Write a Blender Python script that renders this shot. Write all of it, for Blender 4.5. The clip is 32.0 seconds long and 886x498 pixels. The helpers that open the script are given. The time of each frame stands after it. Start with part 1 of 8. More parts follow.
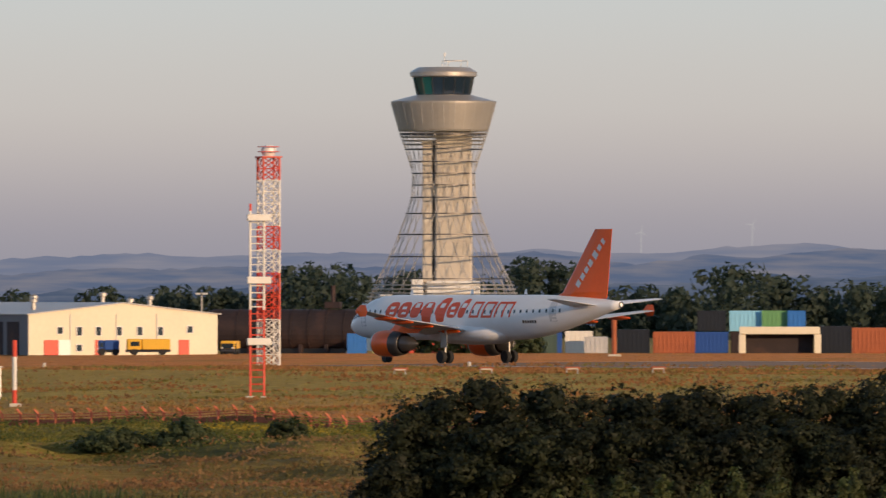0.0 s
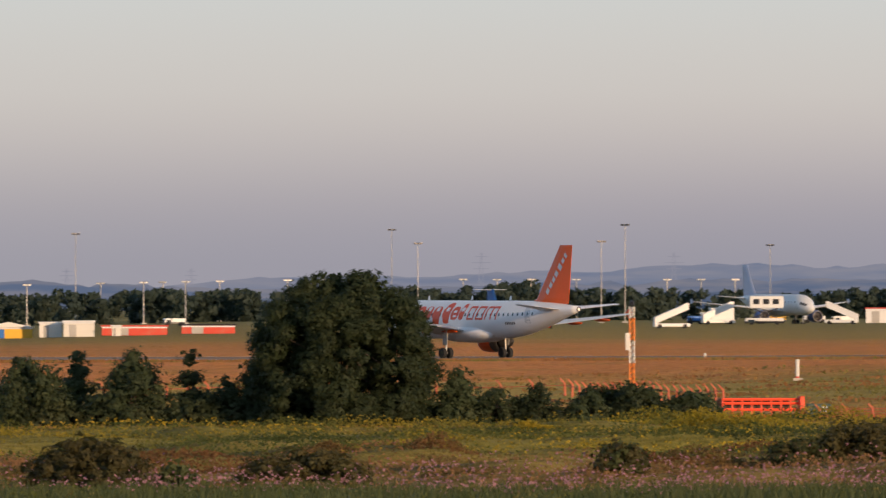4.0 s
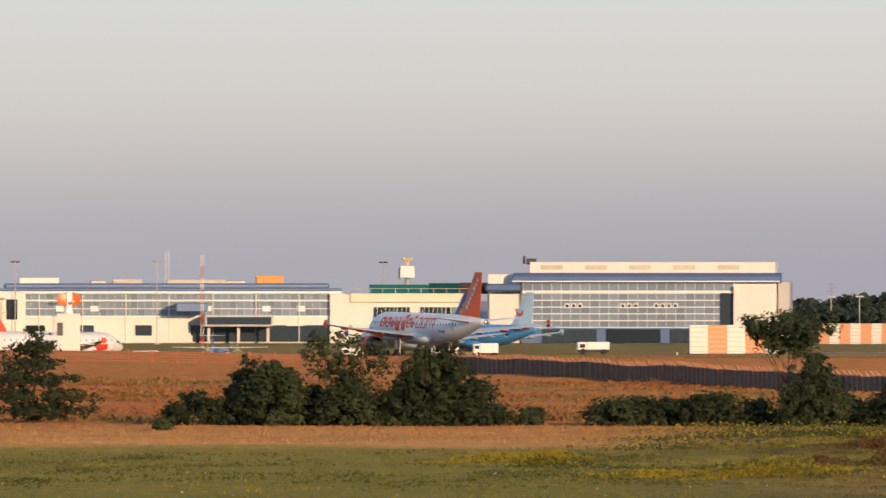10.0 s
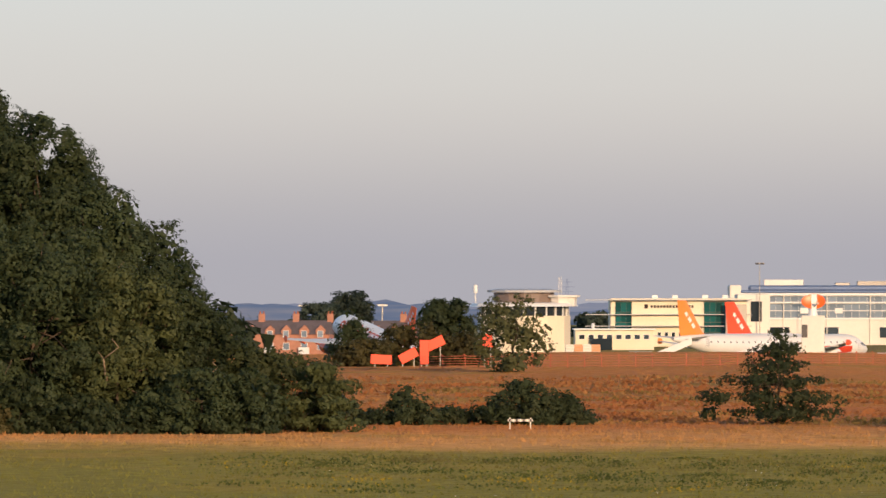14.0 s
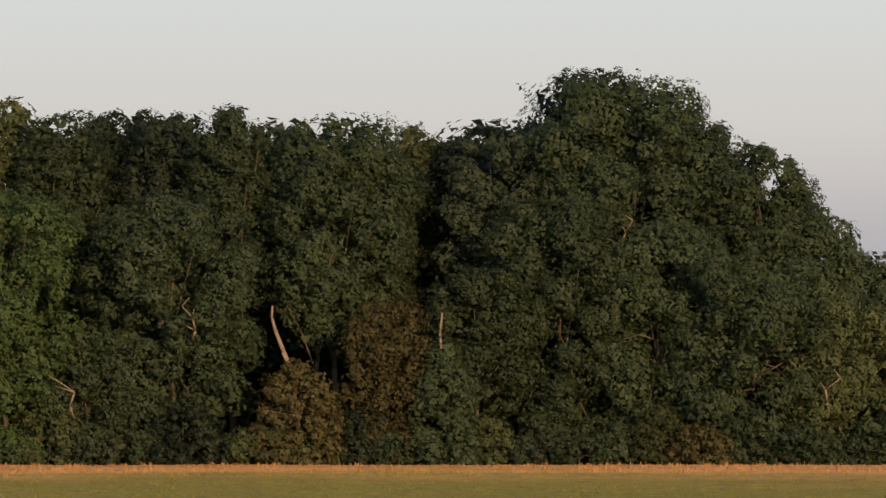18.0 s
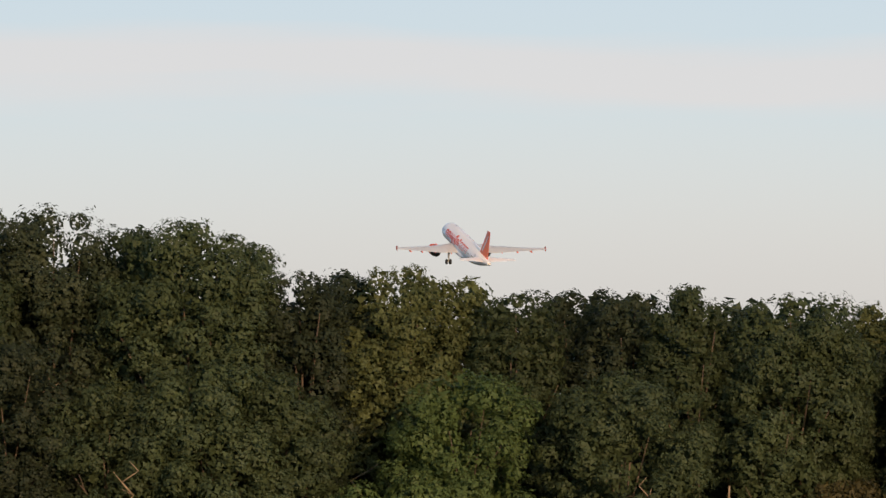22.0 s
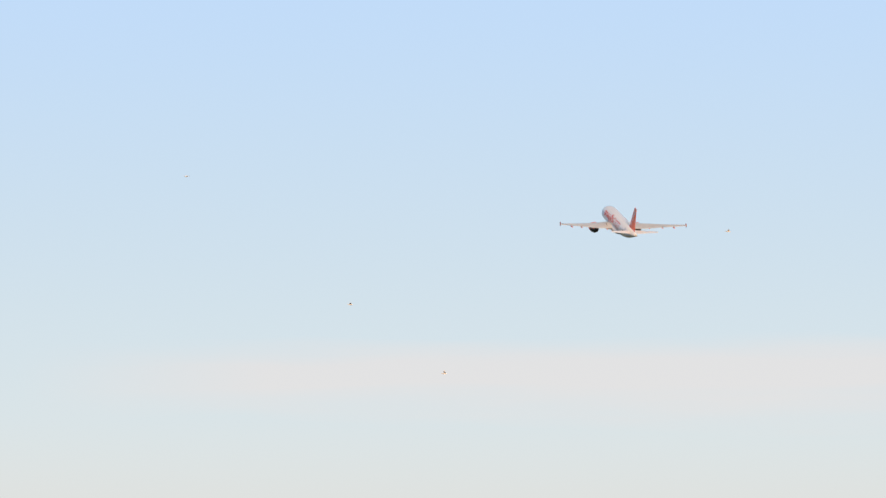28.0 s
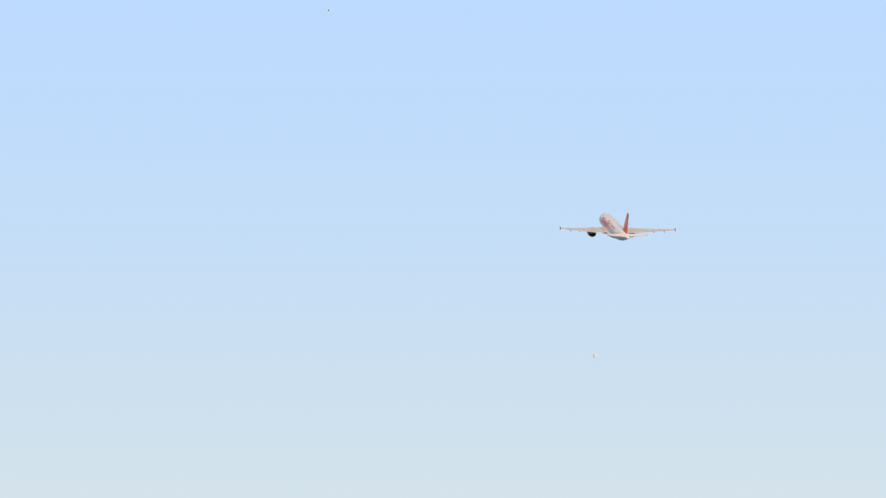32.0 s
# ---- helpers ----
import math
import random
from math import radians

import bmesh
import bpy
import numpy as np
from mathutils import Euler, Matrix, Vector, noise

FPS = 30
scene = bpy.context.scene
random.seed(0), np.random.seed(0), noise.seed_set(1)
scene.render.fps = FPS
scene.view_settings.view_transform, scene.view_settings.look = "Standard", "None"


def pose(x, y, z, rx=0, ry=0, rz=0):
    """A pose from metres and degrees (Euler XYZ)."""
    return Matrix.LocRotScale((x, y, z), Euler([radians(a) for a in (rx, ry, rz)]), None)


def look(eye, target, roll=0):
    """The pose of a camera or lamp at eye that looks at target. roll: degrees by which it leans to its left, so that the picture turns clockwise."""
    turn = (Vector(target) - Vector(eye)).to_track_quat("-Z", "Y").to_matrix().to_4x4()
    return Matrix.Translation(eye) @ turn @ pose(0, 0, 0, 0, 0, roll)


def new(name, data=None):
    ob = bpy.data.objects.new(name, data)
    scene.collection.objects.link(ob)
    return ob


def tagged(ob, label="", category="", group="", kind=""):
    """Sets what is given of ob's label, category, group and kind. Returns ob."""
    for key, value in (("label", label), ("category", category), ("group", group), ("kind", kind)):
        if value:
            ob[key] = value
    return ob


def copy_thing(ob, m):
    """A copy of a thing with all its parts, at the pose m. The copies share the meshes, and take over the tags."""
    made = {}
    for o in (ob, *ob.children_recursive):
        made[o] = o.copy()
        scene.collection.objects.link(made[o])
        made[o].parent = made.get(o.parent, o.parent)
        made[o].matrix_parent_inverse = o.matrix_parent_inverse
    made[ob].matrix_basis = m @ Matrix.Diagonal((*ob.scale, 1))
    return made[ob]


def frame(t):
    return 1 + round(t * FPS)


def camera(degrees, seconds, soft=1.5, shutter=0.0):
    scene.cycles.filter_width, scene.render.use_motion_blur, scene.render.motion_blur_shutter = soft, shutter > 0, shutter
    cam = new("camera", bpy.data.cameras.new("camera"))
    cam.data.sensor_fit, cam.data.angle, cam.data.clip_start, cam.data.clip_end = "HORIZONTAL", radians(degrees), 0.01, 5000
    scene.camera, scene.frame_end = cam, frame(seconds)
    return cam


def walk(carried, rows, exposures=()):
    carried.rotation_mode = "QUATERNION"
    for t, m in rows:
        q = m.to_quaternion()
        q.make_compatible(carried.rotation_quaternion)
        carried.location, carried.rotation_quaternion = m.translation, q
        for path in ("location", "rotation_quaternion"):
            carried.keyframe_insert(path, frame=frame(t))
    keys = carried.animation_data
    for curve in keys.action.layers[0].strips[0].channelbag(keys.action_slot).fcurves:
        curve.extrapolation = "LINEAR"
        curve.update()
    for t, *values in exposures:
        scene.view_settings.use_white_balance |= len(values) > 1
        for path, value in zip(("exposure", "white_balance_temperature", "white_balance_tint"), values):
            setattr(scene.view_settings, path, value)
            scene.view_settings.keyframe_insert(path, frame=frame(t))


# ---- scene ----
from mathutils import noise
# Camera: on a low rise, turning on the spot to follow the aircraft (seconds, degrees to the left, degrees up)
EYE = (0.0, 0.0, 6.64)
PAN = [(0, 0.000, 0.197), (0.5, 0.819, 0.175), (1, 1.693, 0.170), (1.5, 2.651, 0.161), (2, 3.576, 0.145), (2.5, 4.452, 0.124), (3, 5.369, 0.118), (3.5, 6.266, 0.115), (4, 7.092, 0.111), (4.5, 7.842, 0.107), (5.5, 9.32, 0.098), (6.5, 10.770, 0.089), (7, 11.429, 0.089), (7.5, 12.031, 0.085), (8, 12.661, 0.080), (8.5, 13.249, 0.078), (9, 13.792, 0.081), (9.5, 14.398, 0.085), (10, 15.026, 0.087), (10.5, 15.595, 0.089), (11, 16.152, 0.091), (11.5, 16.631, 0.091), (12, 17.121, 0.093), (12.5, 17.527, 0.093), (13, 17.958, 0.093), (13.5, 18.420, 0.093), (14, 18.790, 0.097), (14.5, 19.269, 0.103), (15.5, 20.18, 0.104), (16.5, 21.120, 0.114), (17, 21.629, 0.155), (17.5, 22.048, 0.180), (18, 22.441, 0.252), (18.5, 22.814, 0.334), (19, 23.141, 0.406), (19.5, 23.415, 0.478), (20, 23.677, 0.597), (20.5, 23.974, 0.738), (21, 24.252, 0.906), (21.5, 24.499, 1.039), (22, 24.752, 1.162), (22.5, 25.088, 1.321), (23, 25.499, 1.508), (23.5, 25.852, 1.648), (24, 26.159, 1.787), (24.5, 26.489, 1.970), (25, 26.799, 2.110), (25.5, 27.047, 2.204), (26, 27.263, 2.314), (26.5, 27.475, 2.432), (27.5, 27.88, 2.65), (28.5, 28.245, 2.862), (29, 28.405, 2.971), (29.5, 28.549, 3.072), (30, 28.679, 3.167), (30.5, 28.818, 3.281), (31, 28.956, 3.418), (31.5, 29.083, 3.546), (32, 29.202, 3.674)]
cam = camera(4.4788, 32.0, soft=1.4, shutter=0.18)
walk(cam, [(t, pose(*EYE, 90 + up, 0, left)) for t, left, up in PAN],
     exposures=[(0, -0.08), (4, 0.0), (9, 0.14), (14, 0.16), (19, 0.12), (23, 0.2), (32, 0.28)])

# World: hazy low evening light; the haze bank near the horizon fades into the clear sky above
SUN_UP, SUN_SIDE = 9.0, 140.5      # degrees above the horizon; degrees clockwise from +y, behind the camera to the right
world = bpy.data.worlds.new("world")
scene.world = world
world.use_nodes = True
wn, wl = world.node_tree.nodes, world.node_tree.links
bg = wn["Background"]
sky = wn.new("ShaderNodeTexSky")
sky.sky_type, sky.sun_disc = "NISHITA", False
sky.sun_elevation, sky.sun_rotation = radians(SUN_UP), radians(SUN_SIDE)
sky.air_density, sky.dust_density, sky.ozone_density = 1.0, 2.0, 1.0
sky_gain = wn.new("ShaderNodeVectorMath")
sky_gain.operation = "SCALE"
sky_gain.inputs["Scale"].default_value = 0.15
wl.new(sky.outputs[0], sky_gain.inputs[0])
geo = wn.new("ShaderNodeTexCoord")
sep = wn.new("ShaderNodeSeparateXYZ")
wl.new(geo.outputs["Generated"], sep.inputs[0])
ramp_in = wn.new("ShaderNodeMapRange")
ramp_in.inputs["From Min"].default_value, ramp_in.inputs["From Max"].default_value = -0.02, 0.10
wl.new(sep.outputs["Z"], ramp_in.inputs["Value"])
haze = wn.new("ShaderNodeValToRGB")
haze.color_ramp.interpolation = "B_SPLINE"


def srgb(r, g, b):
    return tuple(((c / 255) / 12.92 if c <= 10 else ((c / 255 + 0.055) / 1.055) ** 2.4) for c in (r, g, b)) + (1,)


HAZE = [(-0.02, (150, 147, 158)), (0.0005, (152, 150, 162)), (0.0058, (166, 160, 167)), (0.011, (192, 184, 182)), (0.0158, (204, 197, 191)),
        (0.024, (207, 207, 203)), (0.033, (201, 211, 214)), (0.048, (190, 206, 217)), (0.065, (180, 203, 227)), (0.085, (172, 200, 235))]
while len(haze.color_ramp.elements) < len(HAZE):
    haze.color_ramp.elements.new(1.0)
for stop, (up, col) in zip(haze.color_ramp.elements, HAZE):
    stop.position, stop.color = (up + 0.02) / 0.12, srgb(*col)
wl.new(ramp_in.outputs[0], haze.inputs[0])
# towards the west the haze near the ground is paler
pale = wn.new("ShaderNodeValToRGB")
pale.color_ramp.interpolation = "B_SPLINE"
PALE = [(-0.02, (164, 161, 168)), (0.0005, (165, 163, 171)), (0.0058, (177, 173, 175)), (0.011, (194, 189, 186)), (0.0158, (202, 198, 193)), (0.024, (207, 207, 203)), (0.033, (201, 211, 214)), (0.048, (190, 206, 217)), (0.065, (180, 203, 227)), (0.085, (172, 200, 235))]
while len(pale.color_ramp.elements) < len(PALE):
    pale.color_ramp.elements.new(1.0)
for stop, (up, col) in zip(pale.color_ramp.elements, PALE):
    stop.position, stop.color = (up + 0.02) / 0.12, srgb(*col)
wl.new(ramp_in.outputs[0], pale.inputs[0])
west = wn.new("ShaderNodeMapRange")
west.inputs["From Min"].default_value, west.inputs["From Max"].default_value = -0.1, -0.3
wl.new(sep.outputs["X"], west.inputs["Value"])
haze_mix = wn.new("ShaderNodeMix")
haze_mix.data_type = "RGBA"
wl.new(west.outputs[0], haze_mix.inputs["Factor"])
wl.new(haze.outputs[0], haze_mix.inputs["A"])
wl.new(pale.outputs[0], haze_mix.inputs["B"])
# thin streaks of high cloud
cl_map = wn.new("ShaderNodeMapping")
cl_map.inputs["Scale"].default_value = (16, 16, 160)
cl_noise = wn.new("ShaderNodeTexNoise")
cl_noise.inputs["Scale"].default_value, cl_noise.inputs["Detail"].default_value = 1.0, 4
wl.new(geo.outputs["Generated"], cl_map.inputs[0])
wl.new(cl_map.outputs[0], cl_noise.inputs["Vector"])
cl_band = wn.new("ShaderNodeValToRGB")
cl_band.color_ramp.elements[0].position, cl_band.color_ramp.elements[0].color = 0.0, (0, 0, 0, 1)
cl_band.color_ramp.elements[1].position, cl_band.color_ramp.elements[1].color = 1.0, (0, 0, 0, 1)
for p, v in ((0.43, 0.0), (0.453, 0.65), (0.48, 0.65), (0.504, 0.0)):
    e = cl_band.color_ramp.elements.new(p)
    e.color = (v, v, v, 1)
wob = wn.new("ShaderNodeMath")
wob.operation = "MULTIPLY_ADD"
wob.inputs[1].default_value, wob.inputs[2].default_value = 0.075, -0.0375
wl.new(cl_noise.outputs["Fac"], wob.inputs[0])
cl_pos = wn.new("ShaderNodeMath")
wl.new(ramp_in.outputs[0], cl_pos.inputs[0])
wl.new(wob.outputs[0], cl_pos.inputs[1])
wl.new(cl_pos.outputs[0], cl_band.inputs[0])
cl_mix = wn.new("ShaderNodeMix")
cl_mix.data_type = "RGBA"
cl_mix.inputs["B"].default_value = srgb(214, 208, 206)
# the streak thins out towards its western tip
tip = wn.new("ShaderNodeMapRange")
tip.inputs["From Min"].default_value, tip.inputs["From Max"].default_value = -0.503, -0.484
wl.new(sep.outputs["X"], tip.inputs["Value"])
cl_fac = wn.new("ShaderNodeMath")
cl_fac.operation = "MULTIPLY"
wl.new(cl_band.outputs[0], cl_fac.inputs[0])
wl.new(tip.outputs[0], cl_fac.inputs[1])
wl.new(cl_fac.outputs[0], cl_mix.inputs["Factor"])
wl.new(haze_mix.outputs["Result"], cl_mix.inputs["A"])
fade = wn.new("ShaderNodeMapRange")
fade.inputs["From Min"].default_value, fade.inputs["From Max"].default_value = 0.2, 0.6
fade.interpolation_type = "SMOOTHSTEP"
wl.new(sep.outputs["Z"], fade.inputs["Value"])
sky_mix = wn.new("ShaderNodeMix")
sky_mix.data_type = "RGBA"
wl.new(fade.outputs[0], sky_mix.inputs["Factor"])
wl.new(cl_mix.outputs["Result"], sky_mix.inputs["A"])
wl.new(sky_gain.outputs[0], sky_mix.inputs["B"])
wl.new(sky_mix.outputs["Result"], bg.inputs["Color"])
bg.inputs["Strength"].default_value = 1.0

sun = new("sun", bpy.data.lights.new("sun", "SUN"))
sun.data.energy, sun.data.angle, sun.data.color = 4.3, radians(0.6), (1.0, 0.66, 0.38)
sd = Vector((math.sin(radians(SUN_SIDE)) * math.cos(radians(SUN_UP)), math.cos(radians(SUN_SIDE)) * math.cos(radians(SUN_UP)), math.sin(radians(SUN_UP))))
sun.matrix_world = look(sd * 300, (0, 0, 0))

# ---- geometry helpers ----


class Geo:
    """Vertices and faces of one mesh."""

    def __init__(self):
        self.v, self.f = [], []

    def add(self, verts, faces, m=None):
        n = len(self.v)
        self.v += [tuple(m @ Vector(p)) for p in verts] if m else [tuple(p) for p in verts]
        self.f += [tuple(i + n for i in f) for f in faces]
        return self

    def box(self, cx, cy, cz, sx, sy, sz, bev=0.0, m=None):
        """A box by centre and size; bev chamfers all edges."""
        hx, hy, hz = sx / 2, sy / 2, sz / 2
        if bev <= 0:
            v = [(cx + i * hx, cy + j * hy, cz + k * hz) for k in (-1, 1) for j in (-1, 1) for i in (-1, 1)]
            return self.add(v, [(0, 2, 3, 1), (4, 5, 7, 6), (0, 1, 5, 4), (2, 6, 7, 3), (0, 4, 6, 2), (1, 3, 7, 5)], m)
        b = min(bev, hx * 0.49, hy * 0.49, hz * 0.49)
        bm = bmesh.new()
        bmesh.ops.create_cube(bm, size=1, matrix=Matrix.Translation((cx, cy, cz)) @ Matrix.Diagonal((sx, sy, sz, 1)))
        bmesh.ops.bevel(bm, geom=bm.edges[:], offset=b, segments=1, affect="EDGES")
        bm.verts.index_update()
        v, f = [p.co[:] for p in bm.verts], [tuple(q.index for q in face.verts) for face in bm.faces]
        bm.free()
        return self.add(v, f, m)

    def tube(self, p, q, r0, r1=None, n=8, caps=True):
        """A round bar from p to q."""
        p, q = Vector(p), Vector(q)
        r1 = r0 if r1 is None else r1
        turn = (q - p).to_track_quat("Z", "Y").to_matrix()
        ring = [Vector((math.cos(2 * math.pi * i / n), math.sin(2 * math.pi * i / n), 0)) for i in range(n)]
        v = [p + turn @ (c * r0) for c in ring] + [q + turn @ (c * r1) for c in ring]
        f = [(i, (i + 1) % n, n + (i + 1) % n, n + i) for i in range(n)]
        if caps:
            f += [tuple(range(n - 1, -1, -1)), tuple(range(n, 2 * n))]
        return self.add(v, f)

    def loft(self, rings, close=True, caps=True):
        """Skin over rings with equal numbers of points."""
        n = len(rings[0])
        v = [p for ring in rings for p in ring]
        f = []
        for k in range(len(rings) - 1):
            for i in range(n if close else n - 1):
                a, b = k * n + i, k * n + (i + 1) % n
                f.append((a, b, b + n, a + n))
        if caps and close:
            f += [tuple(range(n - 1, -1, -1)), tuple(range((len(rings) - 1) * n, len(rings) * n))]
        return self.add(v, f)

    def lathe(self, profile, n=32, m=None, caps=True):
        """Turned shape round z from (radius, height) pairs."""
        g = Geo().loft([[(r * math.cos(2 * math.pi * i / n), r * math.sin(2 * math.pi * i / n), z) for i in range(n)] for r, z in profile], True, caps)
        return self.add(g.v, g.f, m)

    def mesh(self, name, smooth=False):
        me = bpy.data.meshes.new(name)
        me.from_pydata(self.v, [], self.f)
        if smooth:
            me.polygons.foreach_set("use_smooth", [True] * len(me.polygons))
        me.update()
        return me


def part(name, geo, material, parent=None, label="", smooth=False, at=None):
    """One mesh object, under a thing or under a part; geo is a Geo or a mesh."""
    me = geo if isinstance(geo, bpy.types.Mesh) else geo.mesh(name, smooth)
    ob = new(name, me)
    if material and not me.materials:
        me.materials.append(material)
    ob.parent = parent
    if at is not None:
        ob.matrix_local = at
    if label:
        ob["label"] = label
    return ob


def thing(name, label, category, at=None, group="", kind=""):
    """An Empty at the base of a thing, which parents its parts."""
    ob = new(name)
    if at is not None:
        ob.matrix_world = at
    return tagged(ob, label, category, group, kind)


# ---- ground heights ----
# bearings in thousandths of a radian to the right of +y, distances in metres from the rise
RANGE = [0, 300, 490, 700, 822, 1024, 1300, 1500, 1750, 1960, 2060, 2095, 2300, 3200, 4900]
BEAR = [-700, -380, -305, -240, -123, 0, 200]
LAND = np.array([
    [5, -1.0, -3.2, -3.5, -3.6, -3.6, -3.6, -5.0, -8.2, -8.96, -9.33, -9.45, -10.2, -11, -14],
    [5, -1.0, -3.2, -3.5, -3.6, -3.6, -3.6, -5.0, -8.2, -8.96, -9.33, -9.45, -10.2, -11, -14],
    [5, -1.0, -3.3, -3.5, -3.6, -3.2, -2.95, -5, -8.6, -10.6, -11.3, -8.85, -9, -10.5, -14],
    [5, -1.0, -3.2, -3.5, -3.6, -3.9, -4.3, -4.8, -6.5, -8.7, -9.4, -8.07, -9, -9.5, -11],
    [5, -0.8, -3.3, -2.9, -2.85, -2.95, -2.8, -3.0, -3.4, -3.59, -3.68, -3.71, -3.9, -5, -6],
    [5, -0.5, -2.4, -1.5, -1.1, -0.55, -1.0, -2.0, -3.4, -3.63, -3.74, -3.78, -4.0, -5, -6],
    [5, -0.5, -2.4, -1.5, -0.8, 0.0, -0.8, -2.0, -3.4, -3.63, -3.74, -3.78, -4.0, -5, -6]])
RW0, RWDIR = (2.95, 1023.6), radians(39.95)
RW_F, RW_R = (-math.sin(RWDIR), math.cos(RWDIR)), (math.cos(RWDIR), math.sin(RWDIR))
RW_S = [-600, 0, 112, 231, 429, 569, 642, 717, 795, 834, 1000, 2500]
RW_Z = [0.6, -0.2, -1.59, -2.69, -4.13, -5.08, -6.01, -7.07, -8.4, -8.85, -9.3, -10.3]


def runway_xy(s, c):
    return RW0[0] + RW_F[0] * s + RW_R[0] * c, RW0[1] + RW_F[1] * s + RW_R[1] * c


def fall(c):
    """The runway's crossfall."""
    return 0.005 * min(max(c, -45), 30)


def lookup(grid, value):
    i = min(max(int(np.searchsorted(grid, value)) - 1, 0), len(grid) - 2)
    return i, min(max((value - grid[i]) / (grid[i + 1] - grid[i]), 0), 1)


def swell(x, y, r, b):
    """Hummocks of the rough meadow and the gentler waves of the airfield."""
    near = min(max((r - 490) / 50, 0), 1) * min(max((700 - r) / 25, 0), 1) * (0.12 + 0.88 * min(max((b + 250) / 25, 0), 1))
    out = min(max((r - 735) / 30, 0), 1) * min(max((1250 - r) / 150, 0), 1)
    if not near and not out:
        return 0.0
    wave = noise.noise((x / 13, y / 16, 0.3)) + 0.5 * noise.noise((x / 5.5, y / 6.5, 7.1))
    return wave * (1.0 * near + 0.22 * out)


def ground_z(x, y):
    r, b = math.hypot(x, y), math.atan2(x, y) * 1000
    i, u = lookup(RANGE, r)
    j, v = lookup(BEAR, b)
    v = v * v * (3 - 2 * v)
    z = (LAND[j, i] * (1 - u) + LAND[j, i + 1] * u) * (1 - v) + (LAND[j + 1, i] * (1 - u) + LAND[j + 1, i + 1] * u) * v
    s = (x - RW0[0]) * RW_F[0] + (y - RW0[1]) * RW_F[1]
    c = (x - RW0[0]) * RW_R[0] + (y - RW0[1]) * RW_R[1]
    k = min(max((130 - abs(c)) / 95, 0), 1)
    k = k * k * (3 - 2 * k) if -600 < s < 2400 else 0
    return (z + swell(x, y, r, b)) * (1 - k) + (float(np.interp(s, RW_S, RW_Z)) + fall(c)) * k


def spot(b, r, rz=0.0, dz=0.0):
    """The pose of a thing on the ground at bearing b and distance r; at rz 0 its -y side faces the rise."""
    a = b / 1000
    x, y = r * math.sin(a), r * math.cos(a)
    return pose(x, y, ground_z(x, y) + dz, 0, 0, rz - math.degrees(a))
# ---- materials ----


def mat(name, col, rough=0.7, metal=0.0, var=0.15, size=1.0, fine=12.0, bump=0.05, spec=0.5, island=0.0, each=0.0, stain=None):
    """A surface with a coarse and a fine variation; col is linear. island, each: change of value from piece to piece. stain: a second colour in patches."""
    m = bpy.data.materials.new(name)
    m.use_nodes = True
    nt = m.node_tree
    n, l = nt.nodes, nt.links
    bs = n["Principled BSDF"]
    bs.inputs["Roughness"].default_value, bs.inputs["Metallic"].default_value = rough, metal
    bs.inputs["Specular IOR Level"].default_value = spec
    co = n.new("ShaderNodeTexCoord")
    big, small = n.new("ShaderNodeTexNoise"), n.new("ShaderNodeTexNoise")
    big.inputs["Scale"].default_value, big.inputs["Detail"].default_value = 1.0 / size, 3
    small.inputs["Scale"].default_value, small.inputs["Detail"].default_value = fine / size, 4
    for t in (big, small):
        l.new(co.outputs["Object"], t.inputs["Vector"])
    mul = n.new("ShaderNodeMath")
    mul.operation = "MULTIPLY_ADD"
    mul.inputs[1].default_value = 0.6
    l.new(small.outputs["Fac"], mul.inputs[0])
    l.new(big.outputs["Fac"], mul.inputs[2])
    rng = n.new("ShaderNodeMapRange")
    rng.inputs["From Min"].default_value, rng.inputs["From Max"].default_value = 0.5, 1.1
    rng.inputs["To Min"].default_value, rng.inputs["To Max"].default_value = 1 - var, 1 + var
    l.new(mul.outputs[0], rng.inputs["Value"])
    value = rng.outputs[0]
    for amount, source in ((island, ("ShaderNodeNewGeometry", "Random Per Island")), (each, ("ShaderNodeObjectInfo", "Random"))):
        if amount:
            src = n.new(source[0])
            r2 = n.new("ShaderNodeMapRange")
            r2.inputs["To Min"].default_value, r2.inputs["To Max"].default_value = 1 - amount, 1 + amount
            l.new(src.outputs[source[1]], r2.inputs["Value"])
            mm = n.new("ShaderNodeMath")
            mm.operation = "MULTIPLY"
            l.new(value, mm.inputs[0])
            l.new(r2.outputs[0], mm.inputs[1])
            value = mm.outputs[0]
    base = n.new("ShaderNodeRGB")
    base.outputs[0].default_value = (*col, 1)
    colour = base.outputs[0]
    if stain:
        mx = n.new("ShaderNodeMix")
        mx.data_type = "RGBA"
        mx.inputs["B"].default_value = (*stain, 1)
        sr = n.new("ShaderNodeMapRange")
        sr.inputs["From Min"].default_value, sr.inputs["From Max"].default_value = 0.5, 0.68
        l.new(big.outputs["Fac"], sr.inputs["Value"])
        l.new(sr.outputs[0], mx.inputs["Factor"])
        l.new(colour, mx.inputs["A"])
        colour = mx.outputs["Result"]
    sc = n.new("ShaderNodeVectorMath")
    sc.operation = "SCALE"
    l.new(colour, sc.inputs[0])
    l.new(value, sc.inputs["Scale"])
    l.new(sc.outputs[0], bs.inputs["Base Color"])
    if bump:
        bp = n.new("ShaderNodeBump")
        bp.inputs["Strength"].default_value, bp.inputs["Distance"].default_value = bump, 0.02 * size
        l.new(small.outputs["Fac"], bp.inputs["Height"])
        l.new(bp.outputs[0], bs.inputs["Normal"])
    return m


